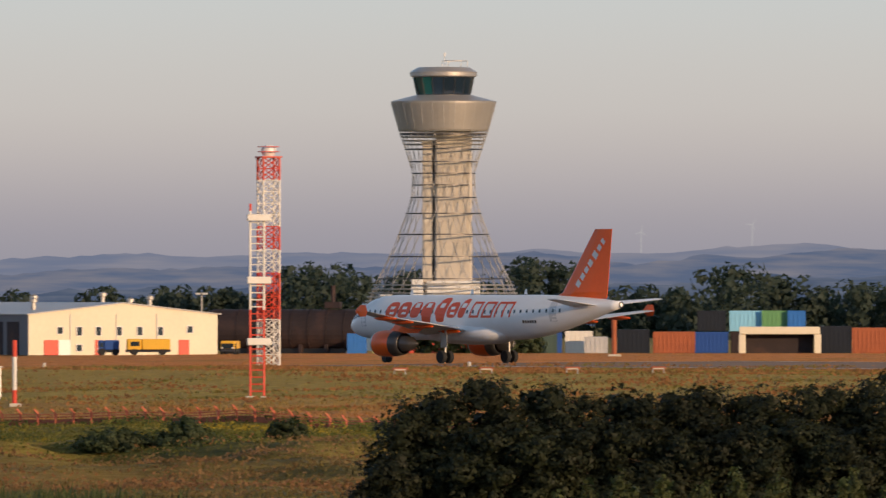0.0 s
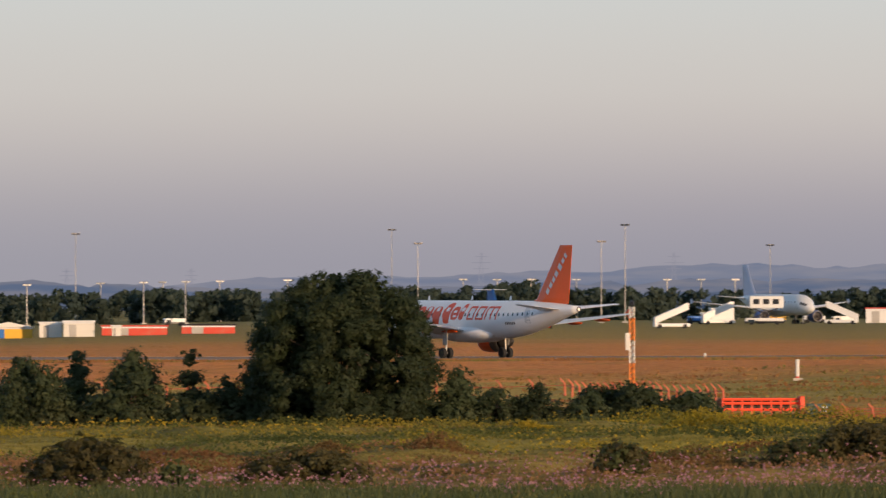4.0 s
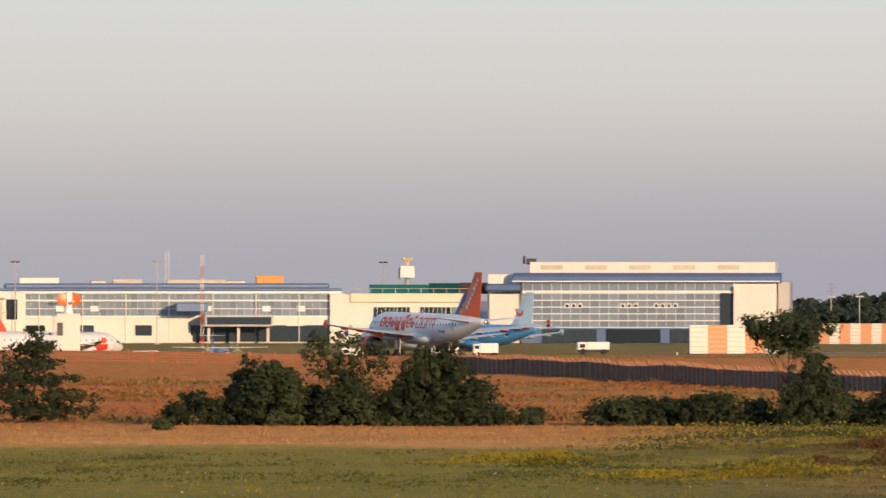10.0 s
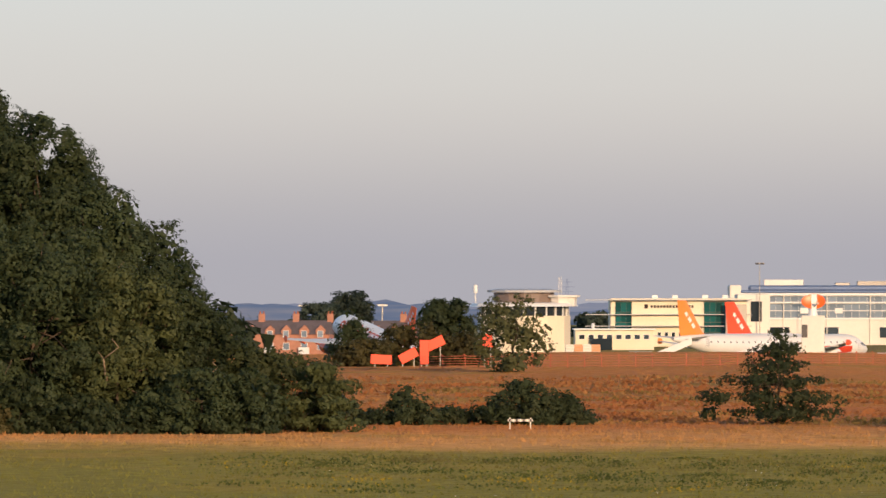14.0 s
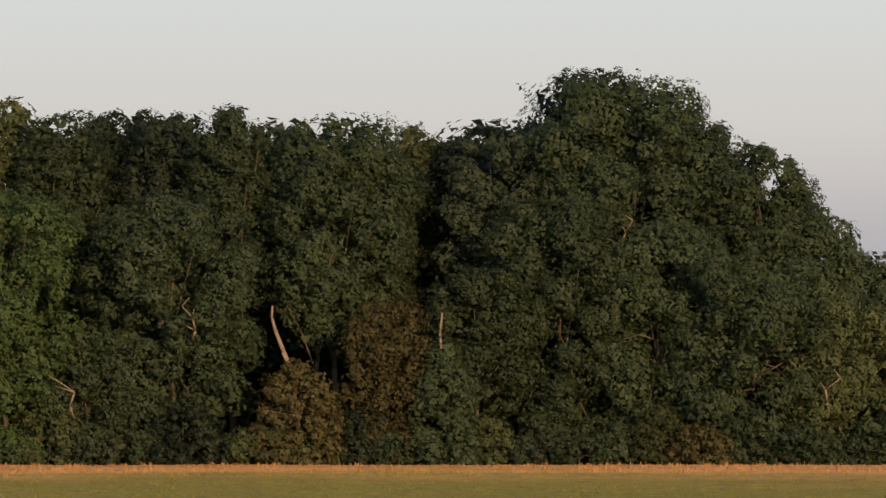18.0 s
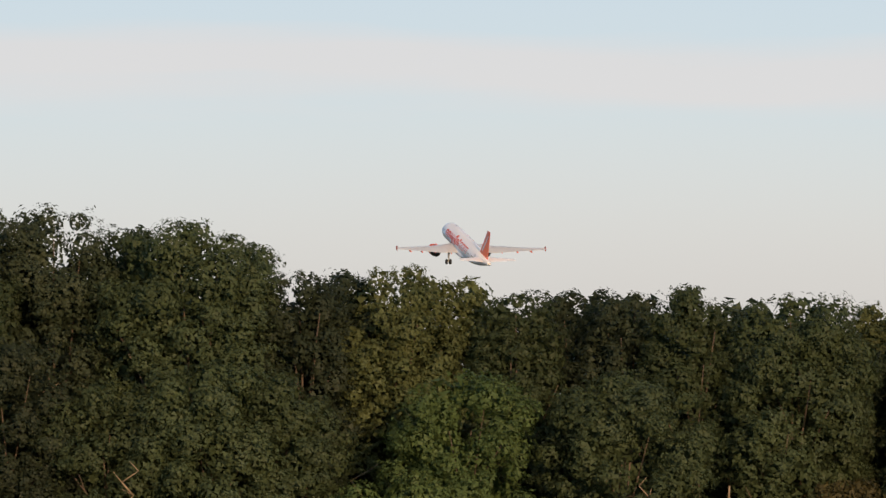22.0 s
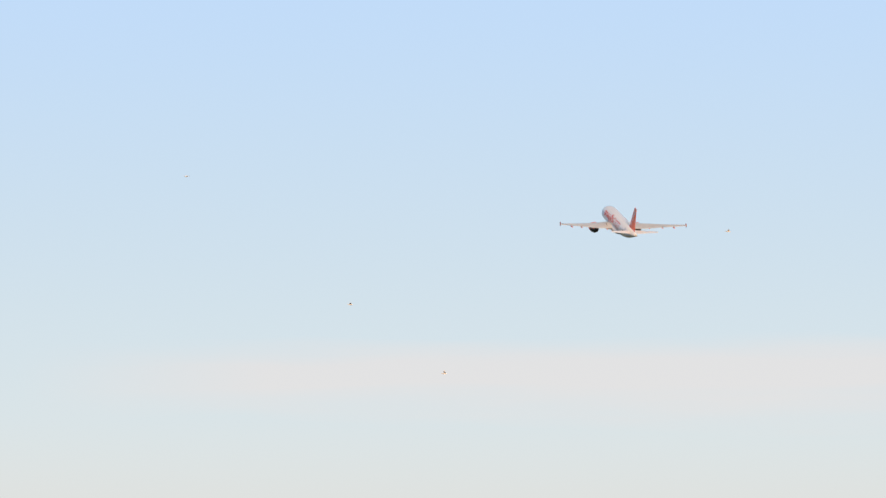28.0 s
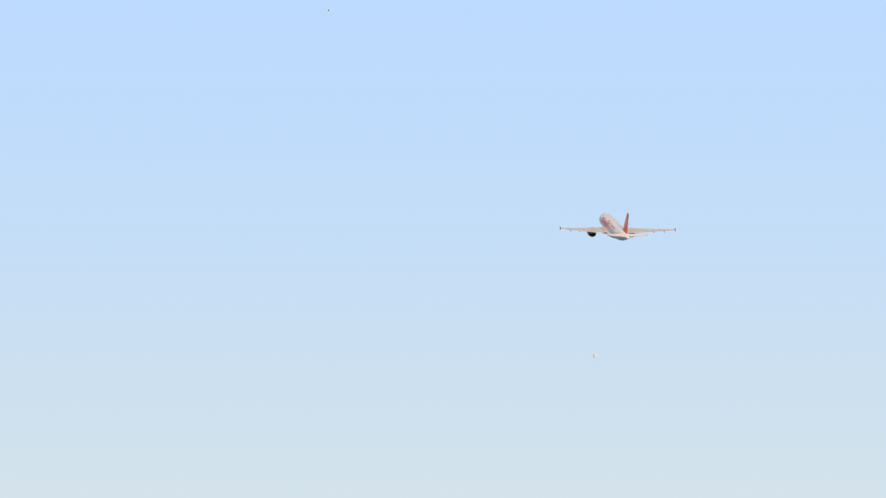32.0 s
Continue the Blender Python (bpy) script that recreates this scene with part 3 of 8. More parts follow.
def tree(name, label, category, at, h, w, leaf_mat, seed, group="", shape="dome", base=0.05, bough=None, leaf=0.1, tuft=0.34, per=13, dens=1.0, wild=0.4, droop=0.0, fill=1.0, limbs=9, snags=0, tiers=0, bark="bark"):
    """A tree or shrub: tapered trunk with limbs, and a crown of boughs set with sprays of leaves; wild lets shoots stand out, droop hangs them down."""
    rng = np.random.default_rng(seed)
    ob = thing(name, label, category, at, group)
    z0, ch = h * base, h * (1 - base)
    rb = bough or max(0.2, min(1.55, 0.12 * min(w, ch) + 0.14))
    us = np.linspace(0, 1, 41)
    ks = np.interp(us, [p[0] for p in PROFILE[shape]], [p[1] for p in PROFILE[shape]])
    n = max(7, int(dens * 1.12 * math.pi * w * ch * ks.mean() * 0.95 / (math.pi * rb * rb)))
    u = np.interp((np.arange(n) + rng.random(n)) / n, np.cumsum(ks) / ks.sum(), us)
    if tiers:
        u = (np.floor(u * tiers * 0.999) + 0.35 + 0.35 * rng.random(n)) / tiers
    a = np.arange(n) * 2.399963 + rng.normal(size=n) * 0.6
    k = np.interp(u, us, ks)
    r = np.minimum(rb * (0.55 + 0.75 * rng.random(n)), 0.3 * w * k + 0.35 * rb)
    reach = np.maximum(w / 2 * k * ((0.35 + 0.75 * rng.random(n)) if tiers else (0.8 + 0.24 * rng.random(n))) - r * 0.7, 0)
    squash = 0.45 if tiers else 0.82
    out = np.stack([np.cos(a), np.sin(a), 0.15 + 0.9 * np.clip(u - 0.55, 0, 1)], 1)
    out /= np.linalg.norm(out, axis=1)[:, None]
    c = np.stack([np.cos(a) * reach, np.sin(a) * reach * 0.85, z0 + ch * u], 1)
    c[-1] = (rng.normal() * w * 0.03, 0, h)
    c[:, 2] = np.minimum(np.maximum(c[:, 2], r * 0.5), h - r * 0.8)
    verts = []
    front = np.sin(a) < 0.4
    for near in (True, False):
        pick = np.where(front == near)[0]
        ts, lf, pr = (tuft, leaf, per) if near else (tuft * 2.0, leaf * 2.2, max(5, per // 2))
        cnt = np.maximum(4, (1.7 * dens * (r[pick] / ts) ** 2)).astype(int)
        q = np.repeat(pick, cnt)
        d = rng.normal(size=(len(q), 3)) + out[q] * 0.6 + np.array([0, 0, 0.3])
        d /= np.linalg.norm(d, axis=1)[:, None]
        tc = c[q] + d * (r[q] * (0.78 + 0.3 * rng.random(len(q)) + wild * 0.7 * rng.random(len(q)) ** 4))[:, None] * np.array([1, 1, squash])
        size = ts * (0.55 + 0.75 * rng.random(len(q)))
        tc[:, 2] = np.minimum(np.maximum(tc[:, 2] - droop * rng.random(len(q)), size * 0.3), h + 0.3 * wild - size * 0.5)
        facing = d + out[q] * 0.3 + np.array([0, 0, 0.4])
        facing /= np.linalg.norm(facing, axis=1)[:, None]
        verts.append(sprays(rng, tc, size, facing, pr, lf))
        if near:
            tips = tc
    if fill:
        # the shaded leaves inside each bough, coarser on the far side
        for near, inner in ((True, leaf * 1.9), (False, leaf * 3.4)):
            cc, rr = c[front == near], r[front == near]
            blobs = np.concatenate([np.column_stack([cc, rr * 0.8]), np.column_stack([cc * (0.55, 0.55, 0.95), rr * 1.0])[::2]])
            verts.append(leaf_cloud(rng, blobs, max(20, int(fill * (4 * math.pi * (rr * 0.66) ** 2).sum() / (inner * inner) * 0.85)), inner, 0.25)[0])
    v = np.concatenate(verts)
    v[:, 2] = np.maximum(v[:, 2], 0.0)
    part("crown", np_mesh("crown", v, np.arange(len(v)).reshape(-1, 3)), leaf_mat, ob)
    g = Geo()
    r0 = max(0.03, h * 0.011)
    top_z = h * 0.78
    pts = [Vector((rng.normal() * 0.03 * h * f, rng.normal() * 0.02 * h * f, z)) for f, z in ((0, -0.2), (0.4, top_z * 0.35), (0.8, top_z * 0.7), (1, top_z))]
    for i in range(3):
        g.tube(pts[i], pts[i + 1], r0 * (1 - 0.28 * i), r0 * (1 - 0.28 * (i + 1)), 8)
    for i in range(0, len(tips), max(1, len(tips) // limbs)):
        root = pts[1].lerp(pts[2], float(rng.random()))
        tip = root.lerp(Vector(tips[i]), 0.92)
        mid = root.lerp(tip, 0.5) + Vector((0, 0, 0.04 * h * float(rng.random())))
        g.tube(root, mid, r0 * 0.4, r0 * 0.26, 5).tube(mid, tip, r0 * 0.26, r0 * 0.1, 5)
    part("trunk", g, M[bark], ob, smooth=True)
    for _ in range(snags):
        # a dead pale limb that reaches out of the leaves towards the field
        z, x = h * (0.35 + 0.35 * rng.random()), rng.normal() * w * 0.2
        bend = [Vector((x * 0.8, -w * 0.25, z - 1.4)), Vector((x, -w * 0.37, z - 0.6)), Vector((x + rng.normal() * 0.3, -w * 0.43, z + 0.2)), Vector((x + rng.normal() * 0.7, -w * 0.47, z + 0.9))]
        limb = Geo()
        for k, (p, q) in enumerate(zip(bend, bend[1:])):
            limb.tube(p, q, 0.1 - 0.025 * k, 0.075 - 0.025 * k, 6)
            limb.tube(q, q + Vector((rng.normal() * 0.5, -0.2, 0.25 + 0.4 * rng.random())), 0.04, 0.015, 5)
        part("dead_limb", limb, M["palebark"], ob, smooth=True)
    return ob


# ---- aircraft ----
# x forward from the main wheels, y left, z up from the ground; the nose at 17.7, the tail cone at -19.87
FUS = [(17.70, 0.04, 3.00), (17.45, 0.42, 3.03), (17.0, 0.74, 3.1), (16.3, 1.1, 3.22), (15.3, 1.47, 3.42), (14.2, 1.76, 3.62), (12.8, 1.95, 3.76), (11.2, 1.99, 3.82), (0, 1.99, 3.82), (-4.5, 1.99, 3.82),
       (-7.5, 1.93, 3.9), (-10.0, 1.76, 4.06), (-12.5, 1.48, 4.3), (-15.0, 1.12, 4.55), (-17.2, 0.75, 4.78), (-18.8, 0.46, 4.92), (-19.87, 0.27, 5.0)]
FX = [-s[0] for s in FUS]


def hull(x):
    """Radius and centre height of the hull at x."""
    return float(np.interp(-x, FX, [s[1] for s in FUS])), float(np.interp(-x, FX, [s[2] for s in FUS]))


def on_hull(x, z, side=1, lift=0.012):
    """The point of the hull's side at x and height z."""
    r, c = hull(x)
    s = max(-0.999, min(0.999, (z - c) / (r * 1.03)))
    a = math.asin(s)
    return (x, side * (r + lift) * math.cos(a), c + (r * 1.03 + lift) * math.sin(a))


def hull_patch(outline_lo, outline_hi, xs, side=1, lift=0.012, rows=4):
    """A patch laid on the hull's side between two heights given as functions of x."""
    g = Geo()
    g.loft([[on_hull(x, outline_lo(x) + (outline_hi(x) - outline_lo(x)) * k / rows, side, lift) for k in range(rows + 1)] for x in xs], False)
    return g


def wing_ring(x_le, chord, y, z, thick, twist=0.0):
    prof = [(0, 0), (0.04, 0.42), (0.15, 0.8), (0.35, 1.0), (0.65, 0.7), (1.0, 0.06), (1.0, -0.06), (0.65, -0.28), (0.35, -0.55), (0.15, -0.55), (0.04, -0.32)]
    return [(x_le - u * chord, y, z + w * thick * chord * 0.62 + (0.5 - u) * chord * twist) for u, w in prof]


def flying_surface(stations):
    """Skin over (leading edge x, chord, y, z, thickness) stations."""
    return Geo().loft([wing_ring(*s) for s in stations])


def fin_ring(x_le, chord, z, thick):
    prof = [(0, 0), (0.06, 0.6), (0.3, 1.0), (0.6, 0.75), (1.0, 0.08), (1.0, -0.08), (0.6, -0.75), (0.3, -1.0), (0.06, -0.6)]
    return [(x_le - u * chord, w * thick * chord / 2, z) for u, w in prof]


def wheel_part(parent, x, y, z, r, w):
    """Tyre with its rim."""
    g = Geo().lathe([(r * 0.55, -w / 2), (r * 0.9, -w / 2), (r, -w * 0.3), (r, w * 0.3), (r * 0.9, w / 2), (r * 0.55, w / 2)], 20, pose(x, y, z, 90, 0, 0))
    t = part("wheel", g, M["rubber"], parent, smooth=False)
    part("rim", Geo().lathe([(0.02, -w * 0.42), (r * 0.56, -w * 0.42), (r * 0.56, w * 0.42), (0.02, w * 0.42)], 14, pose(x, y, z, 90, 0, 0)), M["steel"], t)
    return t


def airliner(name, label, at, hull_mat, tail_mat, engine_mat, band=None, detail=True, group="", winglet_mat=None, tail_bars=None):
    """A twin-jet airliner, 37.6 m long, in parts. Returns the thing and its main-gear legs."""
    ob = thing(name, label, "airliner", at, group)
    n = 28
    rings = []
    xs = [s[0] for s in FUS]
    for x in xs:
        r, c = hull(x)
        rings.append([(x, r * math.cos(2 * math.pi * i / n), c + 1.03 * r * math.sin(2 * math.pi * i / n)) for i in range(n)])
    body = part("fuselage", Geo().loft(rings), hull_mat, ob, smooth=True)
    # belly fairing
    fr = []
    for x, w, h in ((6.6, 0.3, 0.2), (5.4, 1.6, 0.75), (3.5, 2.15, 1.0), (0, 2.3, 1.1), (-3.0, 2.15, 1.0), (-5.0, 1.5, 0.6), (-6.2, 0.3, 0.2)):
        fr.append([(x, w * math.cos(2 * math.pi * i / 18), 2.45 + h * math.sin(2 * math.pi * i / 18)) for i in range(18)])
    part("belly_fairing", Geo().loft(fr), hull_mat, ob, smooth=True)
    for side in (1, -1):
        wing = part("wing", flying_surface([(6.6, 7.2, side * 1.5, 2.6, 0.15), (3.0, 4.2 + 1.6, side * 6.3, 3.1, 0.12), (-0.55, 3.0, side * 12, 3.75, 0.11), (-3.4, 1.6, side * 16.9, 4.4, 0.1)]), M["belly"], ob, smooth=False)
        part("wingtip_fence", Geo().loft([fin_ring(-3.9, 0.8, 4.98, 0.05), fin_ring(-3.2, 1.7, 4.42, 0.06), fin_ring(-3.9, 0.8, 3.95, 0.05)]).add([], []), winglet_mat or tail_mat, wing,
             at=Matrix.Translation((0, side * 16.95, 0)))
        for y, x0 in ((3.6, -0.2), (7.6, -1.2), (10.9, -2.4), (13.8, -3.5)):
            z = 2.6 + (y - 1.5) * 0.115
            part("flap_fairing", Geo().loft([[(x0 + dx, side * y + w * math.cos(a), z - 0.25 + w * 1.1 * math.sin(a)) for a in [k * math.pi / 4 for k in range(8)]]
                                            for dx, w in ((1.4, 0.03), (0.8, 0.14), (-0.2, 0.18), (-1.3, 0.11), (-1.7, 0.03))]), tail_mat if detail else M["belly"], wing, smooth=True)
        # engine
        ex, ey, ez = 4.5, side * 5.75, 1.48
        ring = lambda x, r: [(ex + x, ey + r * math.cos(2 * math.pi * k / 24), ez + r * math.sin(2 * math.pi * k / 24)) for k in range(24)]
        eng = part("engine", Geo().loft([ring(2.0, 0.92), ring(2.35, 0.98), ring(2.45, 1.05), ring(2.2, 1.14), ring(1.4, 1.2), ring(0.4, 1.19), ring(0.0, 1.16)], True, False), engine_mat, ob, smooth=True)
        part("nozzle", Geo().loft([ring(0.02, 1.165), ring(-0.6, 1.08), ring(-1.1, 0.98), ring(-1.12, 0.92)], True, False), M["dark_metal"], eng, smooth=True)
        part("intake_lip", Geo().loft([ring(2.2, 0.95), ring(2.47, 1.0), ring(2.47, 1.06), ring(2.25, 1.13)], True, False), M["steel"], eng, smooth=True)
        part("fan", Geo().loft([ring(1.7, 0.94), ring(1.95, 0.3), ring(2.3, 0.05)], True, True), M["dark_metal"], eng)
        part("exhaust_core", Geo().loft([ring(-0.9, 0.92), ring(-1.3, 0.72), ring(-2.1, 0.62), ring(-2.2, 0.45), ring(-3.0, 0.12)], True, True), M["dark_metal"], eng, smooth=True)
        part("pylon", Geo().loft([fin_ring(ex + 1.2, 4.2, ez + 0.95, 0.09), fin_ring(ex + 0.2, 4.6, ez + 1.75, 0.08)]), engine_mat if detail else hull_mat, eng, at=Matrix.Translation((0, ey, 0)))
        # tailplane
        part("tailplane", flying_surface([(-13.6, 4.0, side * 0.9, 4.95, 0.1), (-16.9, 1.5, side * 6.22, 5.5, 0.09)]), M["belly"] if not detail else hull_mat, ob)
    fin = part("tail_fin", Geo().loft([fin_ring(-10.5, 7.4, 5.55, 0.06), fin_ring(-11.9, 6.1, 6.1, 0.09), fin_ring(-16.3, 2.35, 11.76, 0.085)]), tail_mat, ob)
    if tail_bars:
        # slanted lettering on the fin as plain shapes
        for side in (1, -1):
            for k, (u, wid, hgt) in enumerate(tail_bars["marks"]):
                zc = 6.6 + u * 4.6
                xc = -12.1 - (zc - 6.1) * 0.86 - 1.55
                chord = float(np.interp(zc, [6.1, 11.76], [6.1, 2.35]))
                y = side * (0.085 * chord / 2 + 0.02)
                g = Geo().add([(xc - dx * 0.62 - dz * 0.55, y, zc + dx * 0.78 - dz * 0.45) for dx, dz in ((-wid / 2, -hgt / 2), (wid / 2, -hgt / 2), (wid / 2, hgt / 2), (-wid / 2, hgt / 2))],
                              [(0, 1, 2, 3) if side < 0 else (3, 2, 1, 0)])
                part("tail_mark", g, tail_bars["mat"], fin)
    # gear
    legs = []
    for side in (1, -1):
        g = Geo().tube((0, 0, 0), (0, side * 0.1, -2.45), 0.14, 0.11, 10)
        g.tube((0, 0, -0.5), (0, -side * 1.3, 0.2), 0.07, n=8).tube((0, 0, -1.0), (0.9, 0, 0.1), 0.06, n=8).box(0, side * 0.24, -0.95, 0.9, 0.05, 1.3, 0.015)
        leg = part("main_gear_leg", g, M["galv"], ob, at=Matrix.Translation((0, side * 3.7, 2.73)))
        g2 = Geo().tube((0, -0.5, -2.45), (0, 0.5 + 0.2 * side, -2.45), 0.09, n=8)
        part("axle", g2, M["steel"], leg)
        for dy in (-0.42, 0.42):
            wheel_part(leg, 0, side * 0.1 + dy, -2.45, 0.58, 0.42)
        legs.append(leg)
    nose_leg = part("nose_gear_leg", Geo().tube((0, 0, 0), (0.15, 0, -1.9), 0.1, 0.08, 8).tube((0.1, 0, -0.7), (1.0, 0, 0.1), 0.05, n=6), M["galv"], ob, at=Matrix.Translation((12.64, 0, 1.98)))
    for dy in (-0.25, 0.25):
        wheel_part(nose_leg, 0.15, dy, -1.9, 0.38, 0.22)
    legs.append(nose_leg)
    # glazing
    for side in (1, -1):
        xw = [13.0 - 0.815 * k for k in range(33)] if detail else [13.0 - 1.63 * k for k in range(16)]
        pane = None
        for x in xw:
            r, c = hull(x)
            z = 4.35 + max(0, -x - 6) * 0.02
            g = hull_patch(lambda q: z - 0.16, lambda q: z + 0.16, [x - 0.12, x + 0.12], side, 0.015, 2)
            part("cabin_window", g, M["window"], body)
        for x in (14.0, -12.2):
            part("cabin_door", hull_patch(lambda q: 3.0 + (0.5 if x < 0 else 0), lambda q: 4.9 + (0.35 if x < 0 else 0), [x - 0.42, x + 0.42], side, 0.01, 5), M["belly"] if not detail else M["doorline"], body)
        for k in range(3):
            x0 = 16.55 - 0.62 * k
            part("cockpit_window", hull_patch(lambda q: 3.62 + 0.1 * k, lambda q: 4.02 + 0.16 * k + 0.0 * q, [x0, x0 - 0.28, x0 - 0.56], side, 0.012, 2), M["black"], body)
    part("tail_cone_outlet", Geo().lathe([(0.27, -0.02), (0.29, 0.06), (0.2, 0.1), (0.2, -0.2)], 16, pose(-19.85, 0, 5.0, 0, -90, 0), True), M["dark_metal"], ob)
    if detail:
        for x, z in ((9.5, 5.95), (1.0, 5.98), (-6.5, 5.98)):
            part("antenna", Geo().loft([fin_ring(x, 0.5, z - 0.05, 0.08), fin_ring(x - 0.22, 0.2, z + 0.42, 0.08)]), hull_mat, body)
    return ob, legs


M["doorline"] = mat("door_surround_paint", (0.6, 0.61, 0.63), 0.3, var=0.05)


M["mark_red"] = mat("orange_red_title_paint", (0.72, 0.085, 0.02), 0.4, var=0.06, size=3, bump=0)


def side_marks(body):
    """The row of large orange marks along both sides, and a registration as bars."""
    for side in (1, -1):
        # heavy marks, then slender ones: x ahead, width, bottom, top
        lean = lambda x, z: x - 0.3 * (z - 4.5)
        heavy = [(9.75, 1.6, 3.8, 5.2), (8.05, 1.6, 3.8, 5.2), (6.4, 1.35, 3.8, 5.2), (4.75, 1.55, 3.2, 5.2), (2.85, 1.5, 3.4, 5.6), (1.2, 1.45, 3.8, 5.2), (-0.15, 0.95, 3.8, 5.5)]
        for k, (x, w, lo, hi) in enumerate(heavy):
            rim = lambda q, w=w: max(0.0, 1 - (abs(q) / (w / 2)) ** 3) ** 0.5
            rows = []
            for j in range(11):
                q = w / 2 - w * j / 10
                top, bot = 4.5 + (hi - 4.5) * (0.35 + 0.65 * rim(q)), 4.5 - (4.5 - lo) * (0.35 + 0.65 * rim(q + (0.25 if lo < 3.5 else 0)))
                rows.append([on_hull(lean(x + q, bot + (top - bot) * m / 6), bot + (top - bot) * m / 6, side, 0.022) for m in range(7)])
            part("orange_mark", Geo().loft(rows, False), M["mark_red"], body)
            for z0, z1, dx in ((4.55, 4.8, 0.02), (4.1, 4.3, -0.1)) if k in (0, 1, 5) else ((4.7, 5.1, 0.0),):
                rows = [[on_hull(lean(x + dx + q, z), z, side, 0.03) for z in (z0, (z0 + z1) / 2, z1)] for q in (0.3, 0.1, -0.1, -0.3)]
                part("mark_opening", Geo().loft(rows, False), M["fuselage"], body)
        for x, w in ((-2.0, 1.3), (-3.75, 1.45), (-5.9, 2.2)):
            for edge in (-1, 1, 0) if w > 2 else (-1, 1):
                xc = x + edge * (w / 2 - 0.1)
                part("slim_mark", Geo().loft([[on_hull(lean(xc + q, z), z, side, 0.022) for z in (3.85, 4.2, 4.55, 4.9, 5.15)] for q in (0.11, -0.11)], False), M["mark_red"], body)
            for z in (5.06, 3.82) if w < 2 else (5.06,):
                part("slim_mark", Geo().loft([[on_hull(lean(x + w / 2 - w * k / 6, z + dz), z + dz, side, 0.024) for dz in (0, 0.2)] for k in range(7)], False), M["mark_red"], body)
        for k in range(6):
            x = -8.55 - 0.3 * k
            part("registration_bar", hull_patch(lambda q: 3.35, lambda q: 3.62, [x + 0.1, x - 0.1], side, 0.02, 1), M["dark_metal"], body)


JET, LEGS = airliner("airliner", "white and orange twin-jet airliner taking off from the runway", pose(3.1, 1023.4, 0.14, 0, 0, 129.95), M["fuselage"], M["orange"], M["orange"],
                     tail_bars={"mat": M["white"], "marks": [(0.06, 0.62, 0.75), (0.2, 0.6, 0.72), (0.33, 0.55, 0.7), (0.46, 0.6, 0.8), (0.62, 0.6, 1.0), (0.76, 0.55, 0.68), (0.88, 0.4, 0.8)]})
side_marks(JET.children[0])
# ---- distance ----


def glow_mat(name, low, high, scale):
    """A far slope that glows in the colour of the hazy air between: two tones in fields and woods."""
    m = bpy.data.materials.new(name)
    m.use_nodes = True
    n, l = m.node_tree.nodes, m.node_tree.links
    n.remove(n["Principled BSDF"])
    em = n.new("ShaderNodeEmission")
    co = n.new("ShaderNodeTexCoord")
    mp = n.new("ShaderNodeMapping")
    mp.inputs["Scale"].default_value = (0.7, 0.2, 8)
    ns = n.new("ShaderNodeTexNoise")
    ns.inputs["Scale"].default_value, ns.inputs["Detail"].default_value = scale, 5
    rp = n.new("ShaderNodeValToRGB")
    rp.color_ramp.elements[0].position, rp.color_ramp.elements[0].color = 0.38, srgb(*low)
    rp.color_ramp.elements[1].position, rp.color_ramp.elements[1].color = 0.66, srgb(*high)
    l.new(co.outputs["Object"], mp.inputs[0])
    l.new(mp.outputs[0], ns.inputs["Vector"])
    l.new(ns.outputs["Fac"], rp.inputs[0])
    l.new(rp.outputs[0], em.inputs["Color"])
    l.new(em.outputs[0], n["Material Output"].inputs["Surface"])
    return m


def ridge(name, label, r, tops, material, rough, seed):
    """A far ridge: tops are (bearing, height above the eye's level in metres at that distance)."""
    rng = np.random.default_rng(seed)
    bs = np.arange(-720, 240, 1.0)
    hs = np.interp(bs, [p[0] for p in tops], [p[1] for p in tops])
    nz = np.convolve(rng.normal(size=len(bs) + 20), np.ones(5) / 5, "same")[10:-10]
    clump = np.clip(np.convolve(rng.normal(size=len(bs) + 40), np.ones(9) / 9, "same")[20:-20], 0, 1)
    hs = hs + rough * (nz * 1.2 + clump * 3.0)
    rows = []
    for b, h in zip(bs, hs):
        a = b / 1000
        x, y = math.sin(a), math.cos(a)
        z = 6.64 + float(h)
        rows.append([(x * (r - 300), y * (r - 300), -30), (x * (r - 60), y * (r - 60), z - max(2, (z + 30) * 0.25)), (x * r, y * r, z), (x * (r + 60), y * (r + 60), -30)])
    tagged(part(name, Geo().loft(rows, False), material, smooth=True), label, "hills", kind="structure")


def px_up(pairs, r):
    return [(b, k * r / 20048) for b, k in pairs]


# Haze is painted into the hills as glowing colour, paler on the farther ridges.
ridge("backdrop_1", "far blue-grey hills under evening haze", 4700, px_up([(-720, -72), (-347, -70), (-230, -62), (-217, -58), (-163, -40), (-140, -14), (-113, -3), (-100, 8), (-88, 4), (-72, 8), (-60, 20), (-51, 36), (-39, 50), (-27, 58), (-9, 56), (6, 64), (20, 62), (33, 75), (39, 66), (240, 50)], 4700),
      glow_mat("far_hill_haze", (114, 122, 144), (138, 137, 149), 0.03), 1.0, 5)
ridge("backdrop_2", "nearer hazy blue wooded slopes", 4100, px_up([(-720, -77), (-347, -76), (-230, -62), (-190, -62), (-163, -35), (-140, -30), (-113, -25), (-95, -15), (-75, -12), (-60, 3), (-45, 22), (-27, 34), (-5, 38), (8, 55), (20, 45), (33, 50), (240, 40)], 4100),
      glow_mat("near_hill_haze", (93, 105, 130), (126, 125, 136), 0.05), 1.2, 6)
